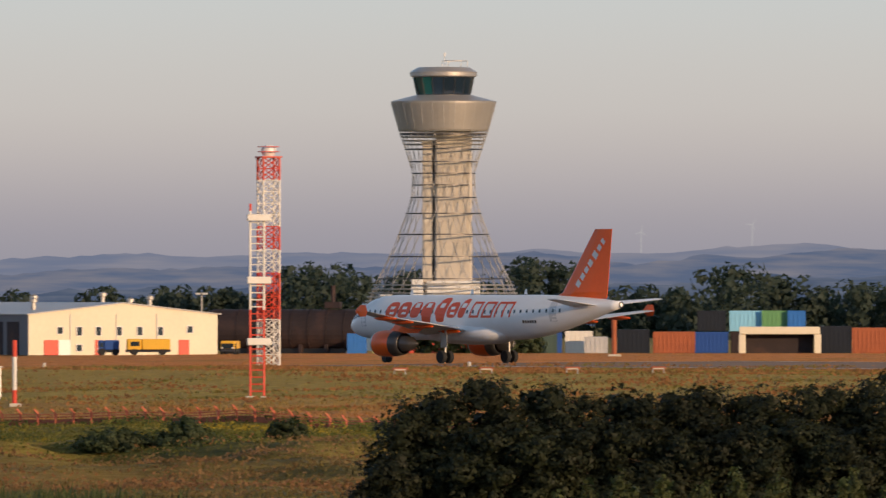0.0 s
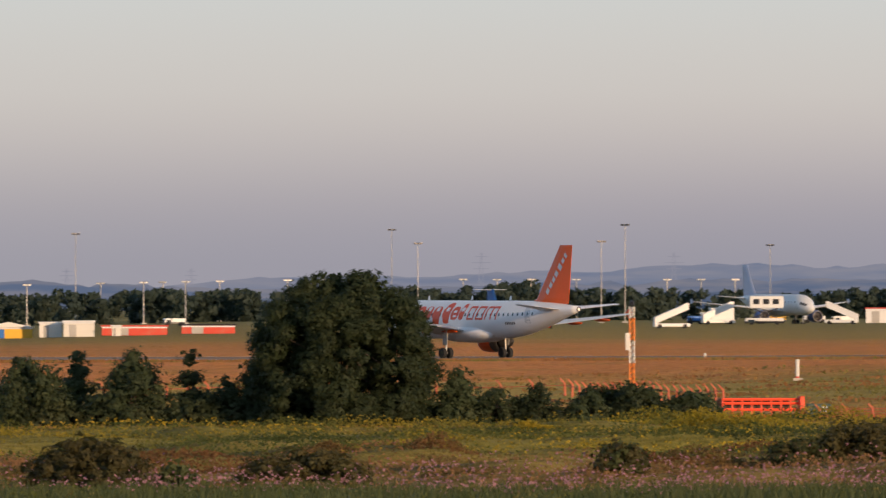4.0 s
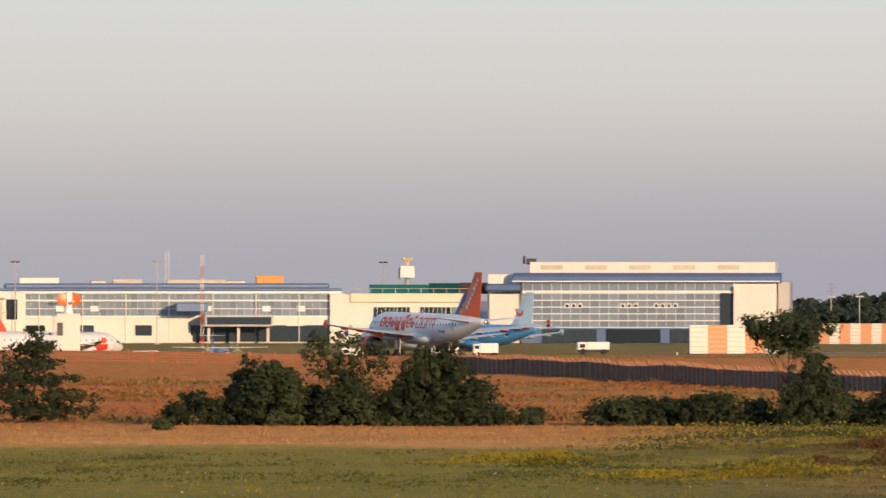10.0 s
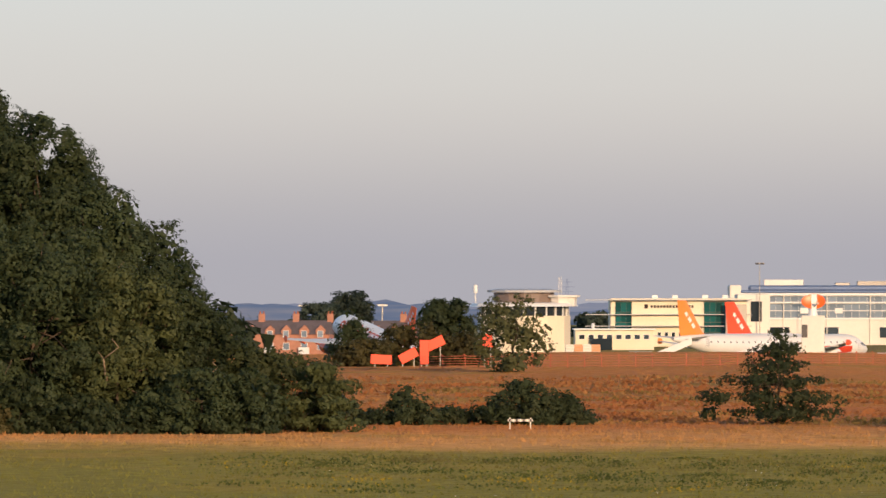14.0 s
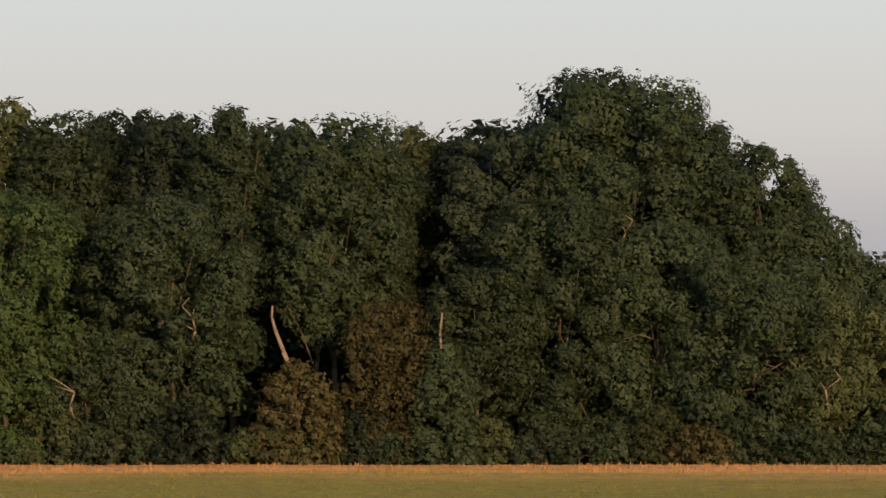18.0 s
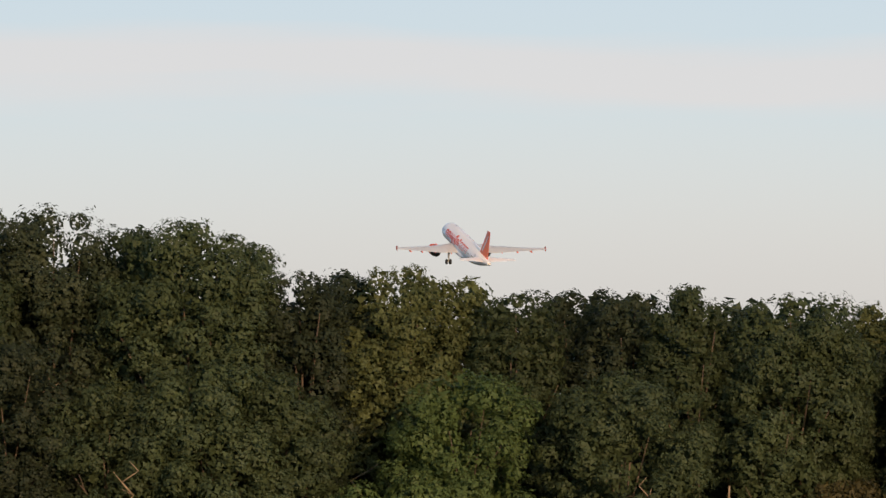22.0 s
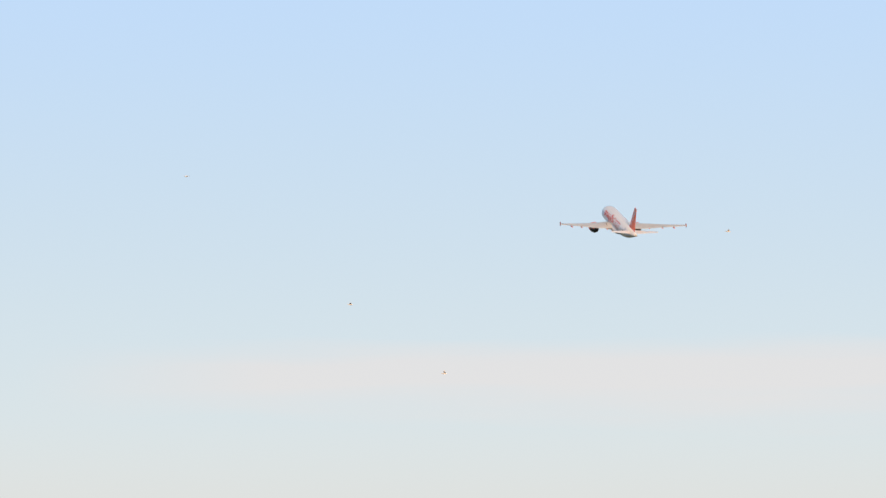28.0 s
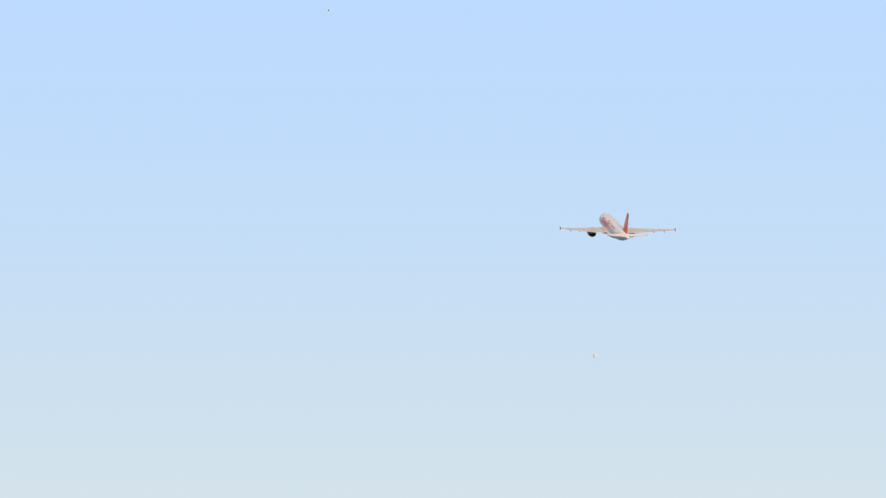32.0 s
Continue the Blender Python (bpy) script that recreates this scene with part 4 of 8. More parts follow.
ridge("backdrop_3", "low woods in dark blue painted haze at the foot of the hills", 3600, px_up([(-720, -110), (-347, -100), (-240, -75), (-222, -66), (-212, -64), (-190, -62), (-163, -55), (-140, -50), (-113, -42), (-95, -40), (-75, -45), (-45, -20), (-20, 0), (0, -5), (15, -2), (30, 18), (45, 10), (240, 10)], 3600),
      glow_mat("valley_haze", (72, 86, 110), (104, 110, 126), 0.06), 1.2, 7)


def far_woods():
    """Tree belts behind the airfield, as one mass of leaf clumps."""
    rng = np.random.default_rng(3)
    # bearings from, to, distance, height
    belts = [(-180, -98, 2480, 7.5), (-238, -178, 2520, 7.5), (-34, 48, 2560, 8.5), (-69, -36, 2540, 10.5), (-100, -66, 2620, 6.5), (-33.1, -14.2, 2500, 11.1), (-14.4, -4.2, 2450, 16.7), (-4.7, 5.8, 2500, 14.9), (5.3, 11.3, 2450, 17.5), (10.8, 24.7, 2450, 11.3), (24.1, 28.3, 2350, 15.9), (28.0, 35.5, 2400, 13.6), (34.7, 45.7, 2400, 11.9), (-68.7, -65.7, 2500, 9.1), (-66.7, -57.7, 2500, 7.6), (-59.2, -36.7, 2500, 10.1), (-79.6, -67.6, 2600, 8.1), (-68.0, -66.0, 2550, 9.8), (-90.4, -82.4, 2600, 7.6), (-82.9, -68.0, 2700, 6.0), (-68.0, -65.7, 2600, 9.4), (-119.0, -115.0, 2650, 8.8), (-131.0, -118.0, 2800, 4.8), (-115.0, -98.0, 2800, 4.4), (-162.9, -157.4, 2900, 6.5), (-157.9, -139.4, 2900, 6.9), (-231.1, -224.1, 2950, 7.0), (-225.1, -218.1, 2900, 9.1), (-215.1, -207.6, 2950, 6.5), (-207.6, -193.7, 2950, 7.5), (-193.7, -185.7, 2950, 8.1), (-185.8, -181.5, 2800, 13.2), (-181.7, -178.5, 2850, 10.8), (-178.7, -175.5, 2850, 9.5), (-175.7, -160.4, 2900, 6.9), (-230.9, -226.4, 2950, 7.5), (-226.9, -224.2, 2900, 9.0), (-224.9, -219.2, 2900, 9.5), (-347.0, -340.1, 2700, 4.4), (-347.1, -340.6, 2700, 4.1), (-316.6, -313.1, 2700, 6.0)]
    v, f = [], []
    base = 0
    for b0, b1, r, top in belts:
        width = (b1 - b0) * r / 1000
        blobs = []
        lump = min(3.4, max(1.8, top * 0.26))
        for k in range(int(width / 2.2) + 3):
            u = rng.random()
            a, rr = (b0 + (b1 - b0) * u) / 1000, r + rng.normal() * 10
            x, y = rr * math.sin(a), rr * math.cos(a)
            h = top * (0.78 + 0.24 * rng.random())
            g = ground_z(x, y)
            for z in np.arange(1.0, h, lump * 0.8):
                s = lump * (0.6 + 0.4 * rng.random())
                blobs.append((x + rng.normal() * 1.2, y + rng.normal() * 1.6, g + min(z, h - s * 0.8), s))
        vv, ff = leaf_cloud(rng, blobs, int(len(blobs) * 45), 0.75, 0.4)
        v.append(vv)
        f.append(ff + base)
        base += len(vv)
    tagged(part("far_woods", np_mesh("far_woods", np.concatenate(v), np.concatenate(f)), M["leaf_far"]), "dark green tree belts behind the airfield", "woods", kind="stuff")


far_woods()


def pylon(b, r, up):
    """A far lattice pylon whose top stands that high above the eye's level."""
    at = spot(b, r)
    h = 6.64 + up - at.translation.z
    k0 = h / 40
    ob = thing("pylon", "faint grey lattice power pylon on the horizon", "pylon", at, "far pylons")
    for i, j in ((-1, -1), (1, -1), (1, 1), (-1, 1)):
        part("tower_leg", Geo().tube((i * 3 * k0, j * 3 * k0, 0), (i * 0.5 * k0, j * 0.5 * k0, h), 0.12, 0.08, 5), M["haze_metal"], ob)
    for k, w in ((0.68, 6), (0.8, 7.5), (0.92, 5)):
        part("crossarm", Geo().box(0, 0, h * k, w * 2 * k0, 0.2, 0.22), M["haze_metal"], ob)
    g = Geo()
    for k in range(6):
        z0, z1 = h * k / 6, h * (k + 1) / 6
        w0, w1 = (3 - 2.5 * k / 6) * k0, (3 - 2.5 * (k + 1) / 6) * k0
        g.tube((-w0, -w0, z0), (w1, -w1, z1), 0.06, n=4).tube((w0, -w0, z0), (-w1, -w1, z1), 0.06, n=4)
    part("bracing", g, M["haze_metal"], ob)


# Pylons glow in the haze colour near the sky's own tone.
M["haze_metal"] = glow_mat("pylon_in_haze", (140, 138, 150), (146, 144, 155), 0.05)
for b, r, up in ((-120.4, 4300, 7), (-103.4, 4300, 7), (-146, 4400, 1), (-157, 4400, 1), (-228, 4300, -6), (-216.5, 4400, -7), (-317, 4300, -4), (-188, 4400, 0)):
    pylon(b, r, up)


def turbine(b, r, up, a0):
    """A very far wind turbine, its hub that high above the eye's level."""
    z0 = 6.64 + up
    ob = thing("wind_turbine", "tiny pale wind turbine on a far hill", "wind turbine", pose(r * math.sin(b / 1000), r * math.cos(b / 1000), 0, 0, 0, 0), "far wind turbines")
    part("mast", Geo().tube((0, 0, 0), (0, 0, z0), 0.3, 0.2, 8), M["haze_white"], ob)
    part("nacelle", Geo().box(0, -0.2, z0 + 0.1, 0.5, 1.2, 0.5, 0.1), M["haze_white"], ob)
    for k in range(3):
        a = radians(a0 + 120 * k)
        part("blade", Geo().loft([[(math.sin(a) * d + math.cos(a) * w, -1 + dy, z0 + 0.1 + math.cos(a) * d - math.sin(a) * w) for w, dy in ((-c, 0), (0, -0.1), (c, 0), (0, 0.1))] for d, c in ((0, 0.15), (0.8, 0.2), (3.2, 0.05))]), M["haze_white"], ob)


# Turbines too carry the haze as a glowing pale colour.
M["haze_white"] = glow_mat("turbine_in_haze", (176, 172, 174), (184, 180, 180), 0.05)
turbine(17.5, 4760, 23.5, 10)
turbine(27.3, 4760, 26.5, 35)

# ---- control tower ----


def control_tower():
    ob = thing("control_tower", "hourglass control tower with lattice shell and dark glazed cab", "control tower", spot(0.05, 1837))
    # core and its slimmer neighbour
    part("core", Geo().box(1.6, 0, 19, 6.0, 6.0, 34, 0.3), M["concrete"], ob)
    part("lift_shaft", Geo().box(-2.6, 0.4, 18, 1.7, 5.0, 32, 0.15), M["concrete"], ob)
    # Dark strip put in for the shade between lift shaft and core.
    part("inner_shade_wall", Geo().box(-1.55, 1.8, 18, 0.5, 1.2, 32), M["dark_metal"], ob)
    # base storeys
    part("base_storey", Geo().lathe([(14.2, 0), (14.0, 3.2)], 40), M["cladding"], ob)
    band = part("base_glazing", Geo().lathe([(13.6, 3.2), (13.6, 5.2)], 40, caps=False), M["window"], ob)
    for k in range(28):
        a = 2 * math.pi * k / 28
        part("mullion", Geo().box(0, 0, 4.2, 0.25, 0.2, 2.0, m=Matrix.Rotation(a, 4, "Z") @ Matrix.Translation((0, -13.65, 0))), M["cladding"], band)
    part("base_parapet", Geo().lathe([(14.3, 5.2), (13.2, 7.6), (12.8, 7.6), (12.8, 7.0)], 40), M["silver"], ob)
    for z in (7.9, 8.55, 9.2, 9.85, 10.5):
        part("louvre_ring", Geo().lathe([(12.6 - (z - 7.9) * 0.5, z), (12.75 - (z - 7.9) * 0.5, z + 0.05), (12.75 - (z - 7.9) * 0.5, z + 0.16), (12.6 - (z - 7.9) * 0.5, z + 0.2)], 40, caps=False), M["galv"], ob)
    plant = part("plant_room", Geo().box(-4.3, -3.2, 9.4, 1.9, 3, 4.6, 0.1).box(1.6, -3.4, 9.2, 8.6, 1.2, 4.2, 0.1), M["white"], ob)
    for k in range(5):
        part("louvre", Geo().box(1.6, -4.06, 7.6 + 0.8 * k, 8.7, 0.14, 0.25), M["galv"], plant)

    def shell(z):
        return float(np.interp(z, [7.6, 10.5, 14, 18, 22, 25.5, 28, 31, 35.6], [12.4, 11.2, 9.4, 7.6, 6.1, 5.05, 4.9, 5.6, 7.3]))

    # lattice shell: twisted struts both ways, and ring walkways
    for way in (1, -1):
        for k in range(30):
            g = Geo()
            pts = []
            for j in range(9):
                z = 7.6 + 28 * j / 8
                a = 2 * math.pi * k / 30 + way * 0.95 * (j / 8)
                pts.append((shell(z) * math.cos(a), shell(z) * math.sin(a), z))
            for p, q in zip(pts, pts[1:]):
                g.tube(p, q, 0.05, n=5, caps=False)
            part("lattice_strut", g, M["galv"], ob, smooth=True)
    for z in (11.6, 15.2, 18.8, 22.2, 24.8, 26.8, 28.7, 30.6, 32.6):
        r = shell(z)
        part("ring_beam", Geo().lathe([(r - 0.15, z - 0.08), (r + 0.12, z - 0.08), (r + 0.12, z + 0.1), (r - 0.15, z + 0.1)], 40, caps=False), M["dark_metal"], ob)
    for k in range(5):
        z = 33.3 + 0.6 * k
        part("louvre_ring", Geo().lathe([(6.3 + 0.2 * k, z), (6.5 + 0.2 * k, z + 0.18)], 40, caps=False), M["galv"], ob)
    # flared drum, cab and roof
    drum = part("drum", Geo().lathe([(6.9, 35.6), (7.2, 35.5), (7.35, 35.8), (8.5, 40.0), (8.55, 40.35), (8.1, 40.5), (4.6, 41.4)], 56), M["silver"], ob, smooth=False)
    for k in range(28):
        a = 2 * math.pi * k / 28
        part("cladding_seam", Geo().tube((7.36 * math.cos(a), 7.36 * math.sin(a), 35.9), (8.51 * math.cos(a), 8.51 * math.sin(a), 40.0), 0.025, n=4), M["belly"], drum)
    part("balcony_rail", Geo().lathe([(6.9, 34.9), (7.0, 34.9), (7.0, 35.1), (6.9, 35.1)], 40, caps=False), M["dark_metal"], ob)
    cab = part("cab_frame", Geo().lathe([(4.28, 41.2), (4.4, 41.2), (4.4, 41.45), (4.28, 41.45)], 32), M["dark_metal"], ob)
    for k in range(16):
        a0, a1 = 2 * math.pi * k / 16, 2 * math.pi * (k + 1) / 16
        corner = lambda r, a, z: (r * math.cos(a), r * math.sin(a), z)
        pane = Geo().loft([[corner(4.3, a0, 41.3), corner(4.3, a1, 41.3), corner(4.24, a1, 41.3), corner(4.24, a0, 41.3)], [corner(4.95, a0, 44.4), corner(4.95, a1, 44.4), corner(4.89, a1, 44.4), corner(4.89, a0, 44.4)]])
        # Panes facing left get teal in place of the light seen in the glass.
        part("cab_pane", pane, M["teal" if math.cos((a0 + a1) / 2) < -0.5 else "cab"], cab)
    for k in range(16):
        a = 2 * math.pi * k / 16
        part("mullion", Geo().tube((4.33 * math.cos(a), 4.33 * math.sin(a), 41.3), (4.98 * math.cos(a), 4.98 * math.sin(a), 44.4), 0.06, n=6), M["dark_metal"], cab)
    part("cab_blind", Geo().lathe([(4.0, 42.0), (4.2, 44.3)], 16), M["black"], cab)
    roof = part("roof", Geo().lathe([(5.0, 44.3), (5.4, 44.5), (5.45, 45.1), (5.2, 45.3), (4.2, 45.9), (0.4, 46.0)], 48), M["silver"], ob)
    part("rail", Geo().lathe([(2.0, 46.9), (2.05, 46.9), (2.05, 47.0), (2.0, 47.0)], 20, m=Matrix.Translation((1.8, 0, 0)), caps=False), M["galv"], roof)
    for k in range(6):
        a = 2 * math.pi * k / 6
        part("rail_post", Geo().tube((1.8 + 2 * math.cos(a), 2 * math.sin(a), 45.9), (1.8 + 2 * math.cos(a), 2 * math.sin(a), 47.0), 0.05, n=5), M["galv"], roof)
    part("aerial", Geo().tube((0.2, 0, 46), (0.2, 0, 48.4), 0.08, 0.05, 6).box(0.2, 0, 48.0, 0.3, 0.3, 0.5, 0.05), M["white"], roof)


control_tower()

# ---- masts ----


def ladder_mast():
    """Glide-slope mast: two red and white legs with rungs and three aerial boxes."""
    ob = thing("antenna_mast", "red and white ladder mast with three pale aerial boxes on grass", "antenna mast", spot(-16.4, 822, 6))
    bands = [(0, 6.4, "red"), (6.4, 13.6, "maskwhite")]
    for x in (-0.5, 0.5):
        for z0, z1, m in bands:
            part("mast_leg", Geo().box(x, 0, (z0 + z1) / 2, 0.16, 0.16, z1 - z0, 0.02), M[m], ob)
    for k in range(26):
        z = 0.5 + 0.51 * k
        part("rung", Geo().tube((-0.5, 0, z), (0.5, 0, z), 0.05, n=6), M["red" if z < 6.4 else "maskwhite"], ob)
    for z in (4.1, 8.55, 13.1):
        box = part("aerial_box", Geo().box(0.1, -0.35, z, 1.75, 0.4, 0.52, 0.05), M["maskwhite"], ob)
        part("bracket", Geo().box(0, -0.1, z, 0.9, 0.2, 0.12), M["galv"], box)
    part("warning_lamp", Geo().tube((-0.5, 0, 13.6), (-0.5, 0, 14.1), 0.09, n=8), M["red"], ob)
    part("footing", Geo().box(0, 0, -0.1, 1.8, 1.2, 0.5, 0.05), M["concrete"], ob)


def lattice_mast(name, label, at, h, w, bands, cap=True, bar=0.11):
    ob = thing(name, label, "lattice mast", at)
    n = len(bands)
    for k, m in enumerate(bands):
        z0, z1 = h * k / n, h * (k + 1) / n
        for i, j in ((-1, -1), (1, -1), (1, 1), (-1, 1)):
            part("mast_leg", Geo().tube((i * w / 2, j * w / 2, z0), (i * w / 2, j * w / 2, z1), bar, n=6), M[m], ob)
        step = (z1 - z0) / 2
        for k2 in range(2):
            lo, hi = z0 + k2 * step, z0 + (k2 + 1) * step
            bars = []
            for y in (-w / 2, w / 2):
                bars += [((-w / 2, y, lo), (w / 2, y, hi)), ((w / 2, y, lo), (-w / 2, y, hi)), ((-w / 2, y, hi), (w / 2, y, hi))]
            for x in (-w / 2, w / 2):
                bars += [((x, -w / 2, lo), (x, w / 2, hi)), ((x, w / 2, lo), (x, -w / 2, hi))]
            for p, q in bars:
                part("brace", Geo().tube(p, q, bar * 0.5, n=4), M[m], ob)
    if cap:
        part("platform", Geo().box(0, 0, h, w * 1.25, w * 1.25, 0.15, 0.03), M["red"], ob)
        for dz in (0.5, 1.0):
            part("guard_rail", Geo().lathe([(w * 0.62, h + dz), (w * 0.64, h + dz), (w * 0.64, h + dz + 0.08), (w * 0.62, h + dz + 0.08)], 12, caps=False), M["red"], ob)
        part("beacon", Geo().lathe([(0.55, h + 0.1), (0.75, h + 0.5), (0.75, h + 0.9), (0.4, h + 1.2)], 14), M["white"], ob)
    return ob


ladder_mast()
lattice_mast("lattice_mast", "square red and white banded lattice mast with railed top", spot(-15.4, 1150, 20), 21.2, 1.75, ["maskwhite", "maskwhite", "red", "red", "maskwhite", "red", "maskwhite", "maskwhite", "red"])
lattice_mast("radar_mast", "grey lattice mast with pale dishes beside the apron", spot(-194.5, 1900, 12), 16.6, 2.1, ["galv"] * 7, True)
lattice_mast("aerial_mast", "thin pale lattice aerial behind the terminal", spot(-286.6, 2420), 19.0, 0.8, ["maskwhite"] * 6, False, 0.045)
lattice_mast("aerial_mast", "thin red and white aerial behind the terminal", spot(-283.5, 2150), 17.5, 0.5, ["red", "maskwhite"] * 4, False, 0.045)
lattice_mast("aerial_mast", "thin pale aerial mast beside the office building", spot(-317.6, 2300), 14.0, 0.55, ["maskwhite"] * 4, False, 0.045)


def banded_post(name, label, b, r, h, rad, bands, base=0.0):
    ob = thing(name, label, "marker post", spot(b, r), "marker posts")
    n = len(bands)
    for k, m in enumerate(bands):
        part("band", Geo().tube((0, 0, base + (h - base) * k / n), (0, 0, base + (h - base) * (k + 1) / n), rad, n=10), M[m], ob)
    part("foot", Geo().box(0.05, 0, 0.12, rad * 5, rad * 4, 0.24, 0.03), M["concrete"], ob)


banded_post("marker_post", "red and white banded post on the grass", -37.8, 780, 4.6, 0.16, ["red", "maskwhite", "maskwhite", "red"])
banded_post("marker_post", "white post with a red foot on the grass", -92.5, 945, 1.8, 0.16, ["red", "maskwhite", "maskwhite", "maskwhite", "maskwhite"])
banded_post("marker_post", "white post with a red foot on the grass", -77.4, 925, 1.95, 0.16, ["red", "maskwhite", "maskwhite", "maskwhite", "maskwhite"])
banded_post("marker_post", "short white post in mown grass", -379.0, 526, 0.55, 0.09, ["maskwhite"])
banded_post("gate_post", "tall orange-lit wooden post beside the yard", 15.1, 1250, 4.2, 0.28, ["rustend"])


def windsock_mast():
    ob = thing("obstruction_mast", "orange and white banded lattice pole with a lamp on top", "mast", spot(-107.1, 780))
    n, h = 9, 7.0
    for k in range(n):
        m = "orange_light" if k in (2, 3, 6, 7) else "maskwhite"
        z0, z1 = h * k / n, h * (k + 1) / n
        for i, j in ((-1, -0.6), (1, -0.6), (0, 1)):
            part("pole_leg", Geo().tube((i * 0.16, j * 0.16, z0), (i * 0.16, j * 0.16, z1), 0.045, n=6), M[m], ob)
        g = Geo()
        for s in range(2):
            a, b = z0 + s * (z1 - z0) / 2, z0 + (s + 1) * (z1 - z0) / 2
            g.tube((-0.16, -0.1, a), (0.16, -0.1, b), 0.035, n=4).tube((0.16, -0.1, b), (0, 0.16, a), 0.035, n=4)
        part("lacing", g, M[m], ob)
    part("lamp_head", Geo().lathe([(0.1, h), (0.16, h + 0.1), (0.16, h + 0.35), (0.05, h + 0.45)], 10), M["black"], ob)
    part("junction_box", Geo().box(-0.3, -0.1, 4.6, 0.3, 0.25, 1.2, 0.03), M["maskwhite"], ob)


windsock_mast()


def light_mast(h, heads, name="light_mast", label="tall grey apron light mast with a crossarm"):
    ob = thing(name, label, "light mast", group="apron light masts")
    part("pole", Geo().tube((0, 0, 0), (0, 0, h), 0.12 if h > 13 else 0.15, 0.07 if h > 13 else 0.12, 10), M["galv"], ob)
    part("crossarm", Geo().box(0, 0, h, heads * 0.95, 0.18, 0.16, 0.03), M["galv"], ob)
    for k in range(heads):
        x = (k - (heads - 1) / 2) * 1.0
        part("lamp_head", Geo().box(x, -0.15, h - 0.12, 0.75, 0.7, 0.3, 0.06), M["dark_metal" if h > 13 else "lamp"], ob)
    part("base_plate", Geo().box(0, 0, 0.15, 1.1, 1.1, 0.3, 0.04), M["concrete"], ob)
    return ob


MAST_L = light_mast(5.4, 1, "lamp_post", "pale lamp post on the grass beside the taxiway")
MAST_L.matrix_world = spot(-69.9, 1400)
copy_thing(MAST_L, spot(-55.3, 1400))
MAST_T, MAST_M, MAST_S = light_mast(20.0, 2), light_mast(16.6, 2), light_mast(9.0, 2, "car_park_lamp", "pale lamp post in the car park")
for m, rows in ((MAST_T, ((-156.2, 2500), (-128.3, 2500), (-107.7, 2300), (-176, 2500), (-208, 2300), (-186.8, 2350), (-82, 2500), (-191, 2500))), (MAST_M, ((-109.8, 2300), (-94.9, 2500), (-126, 2400), (-170, 2450), (-212.0, 2350), (-267.5, 2350), (-300.0, 2250), (-287.5, 2250))),
                (MAST_S, tuple((b, r) for b, r in ((-160.5, 2450), (-150.2, 2420), (-148.5, 2500), (-146.5, 2380), (-154, 2480), (-143.5, 2500), (-137.5, 2400), (-134, 2500), (-165, 2480), (-168.5, 2500), (-173, 2480), (-177.5, 2450), (-180, 2500), (-217, 2500), (-219.5, 2450), (-222.5, 2500), (-215, 2550), (-225.5, 2480), (-228, 2520),
                                                  (-112, 2550), (-116, 2500), (-119, 2550), (-104, 2500), (-101, 2550), (-98, 2520), (-122, 2540), (-132, 2550), (-209, 2600), (-205, 2560), (-201, 2580), (-198, 2540), (-340.3, 2100), (-333.3, 2100), (-360, 2100), (-21.3, 1700), (-5, 1750), (-44.5, 1520), (-50, 2000), (-183, 2560))))):
    first = True
    for b, r in rows:
        if first:
            m.matrix_world, first = spot(b, r, b * 7 % 40 - 20), False
        else:
            copy_thing(m, spot(b, r, b * 7 % 40 - 20))
# ---- buildings ----


def glazing(parent, x0, x1, z0, z1, y, cols, rows, pane="pane", bar="cladding", t=0.16, upright=None):
    """Panes, one by one, and the bars between them, on a wall that faces -y."""
    w, h = (x1 - x0) / cols, (z1 - z0) / rows
    me = Geo().box(0, 0, 0, w - t * 0.4, 0.05, h - t * 0.9).mesh("pane")
    me.materials.append(M[pane])
    for i in range(cols):
        for j in range(rows):
            part("pane", me, None, parent, at=Matrix.Translation((x0 + (i + 0.5) * w, y, z0 + (j + 0.5) * h)))
    up = Geo().box(0, 0, 0, t * 0.5, 0.2, z1 - z0).mesh("mullion")
    up.materials.append(M[upright or bar])
    for i in range(cols + 1):
        part("mullion", up, None, parent, at=Matrix.Translation((x0 + i * w, y - 0.06, (z0 + z1) / 2)))
    side = Geo().box(0, 0, 0, x1 - x0, 0.24, t).mesh("transom")
    side.materials.append(M[bar])
    for j in range(rows + 1):
        part("transom", side, None, parent, at=Matrix.Translation(((x0 + x1) / 2, y - 0.09, z0 + j * h)))


def opening(parent, name, x, z, w, h, y, glass="window", frame="white"):
    """A framed window or door set in a wall that faces -y."""
    o = part(name, Geo().box(x, y - 0.03, z, w, 0.1, h), M[glass], parent)
    t = 0.09
    part("frame", Geo().box(x - w / 2, y - 0.06, z, t, 0.14, h + t).box(x + w / 2, y - 0.06, z, t, 0.14, h + t).box(x, y - 0.06, z + h / 2, w - t, 0.14, t).box(x, y - 0.06, z - h / 2, w - t, 0.14, t), M[frame], o)
    return o


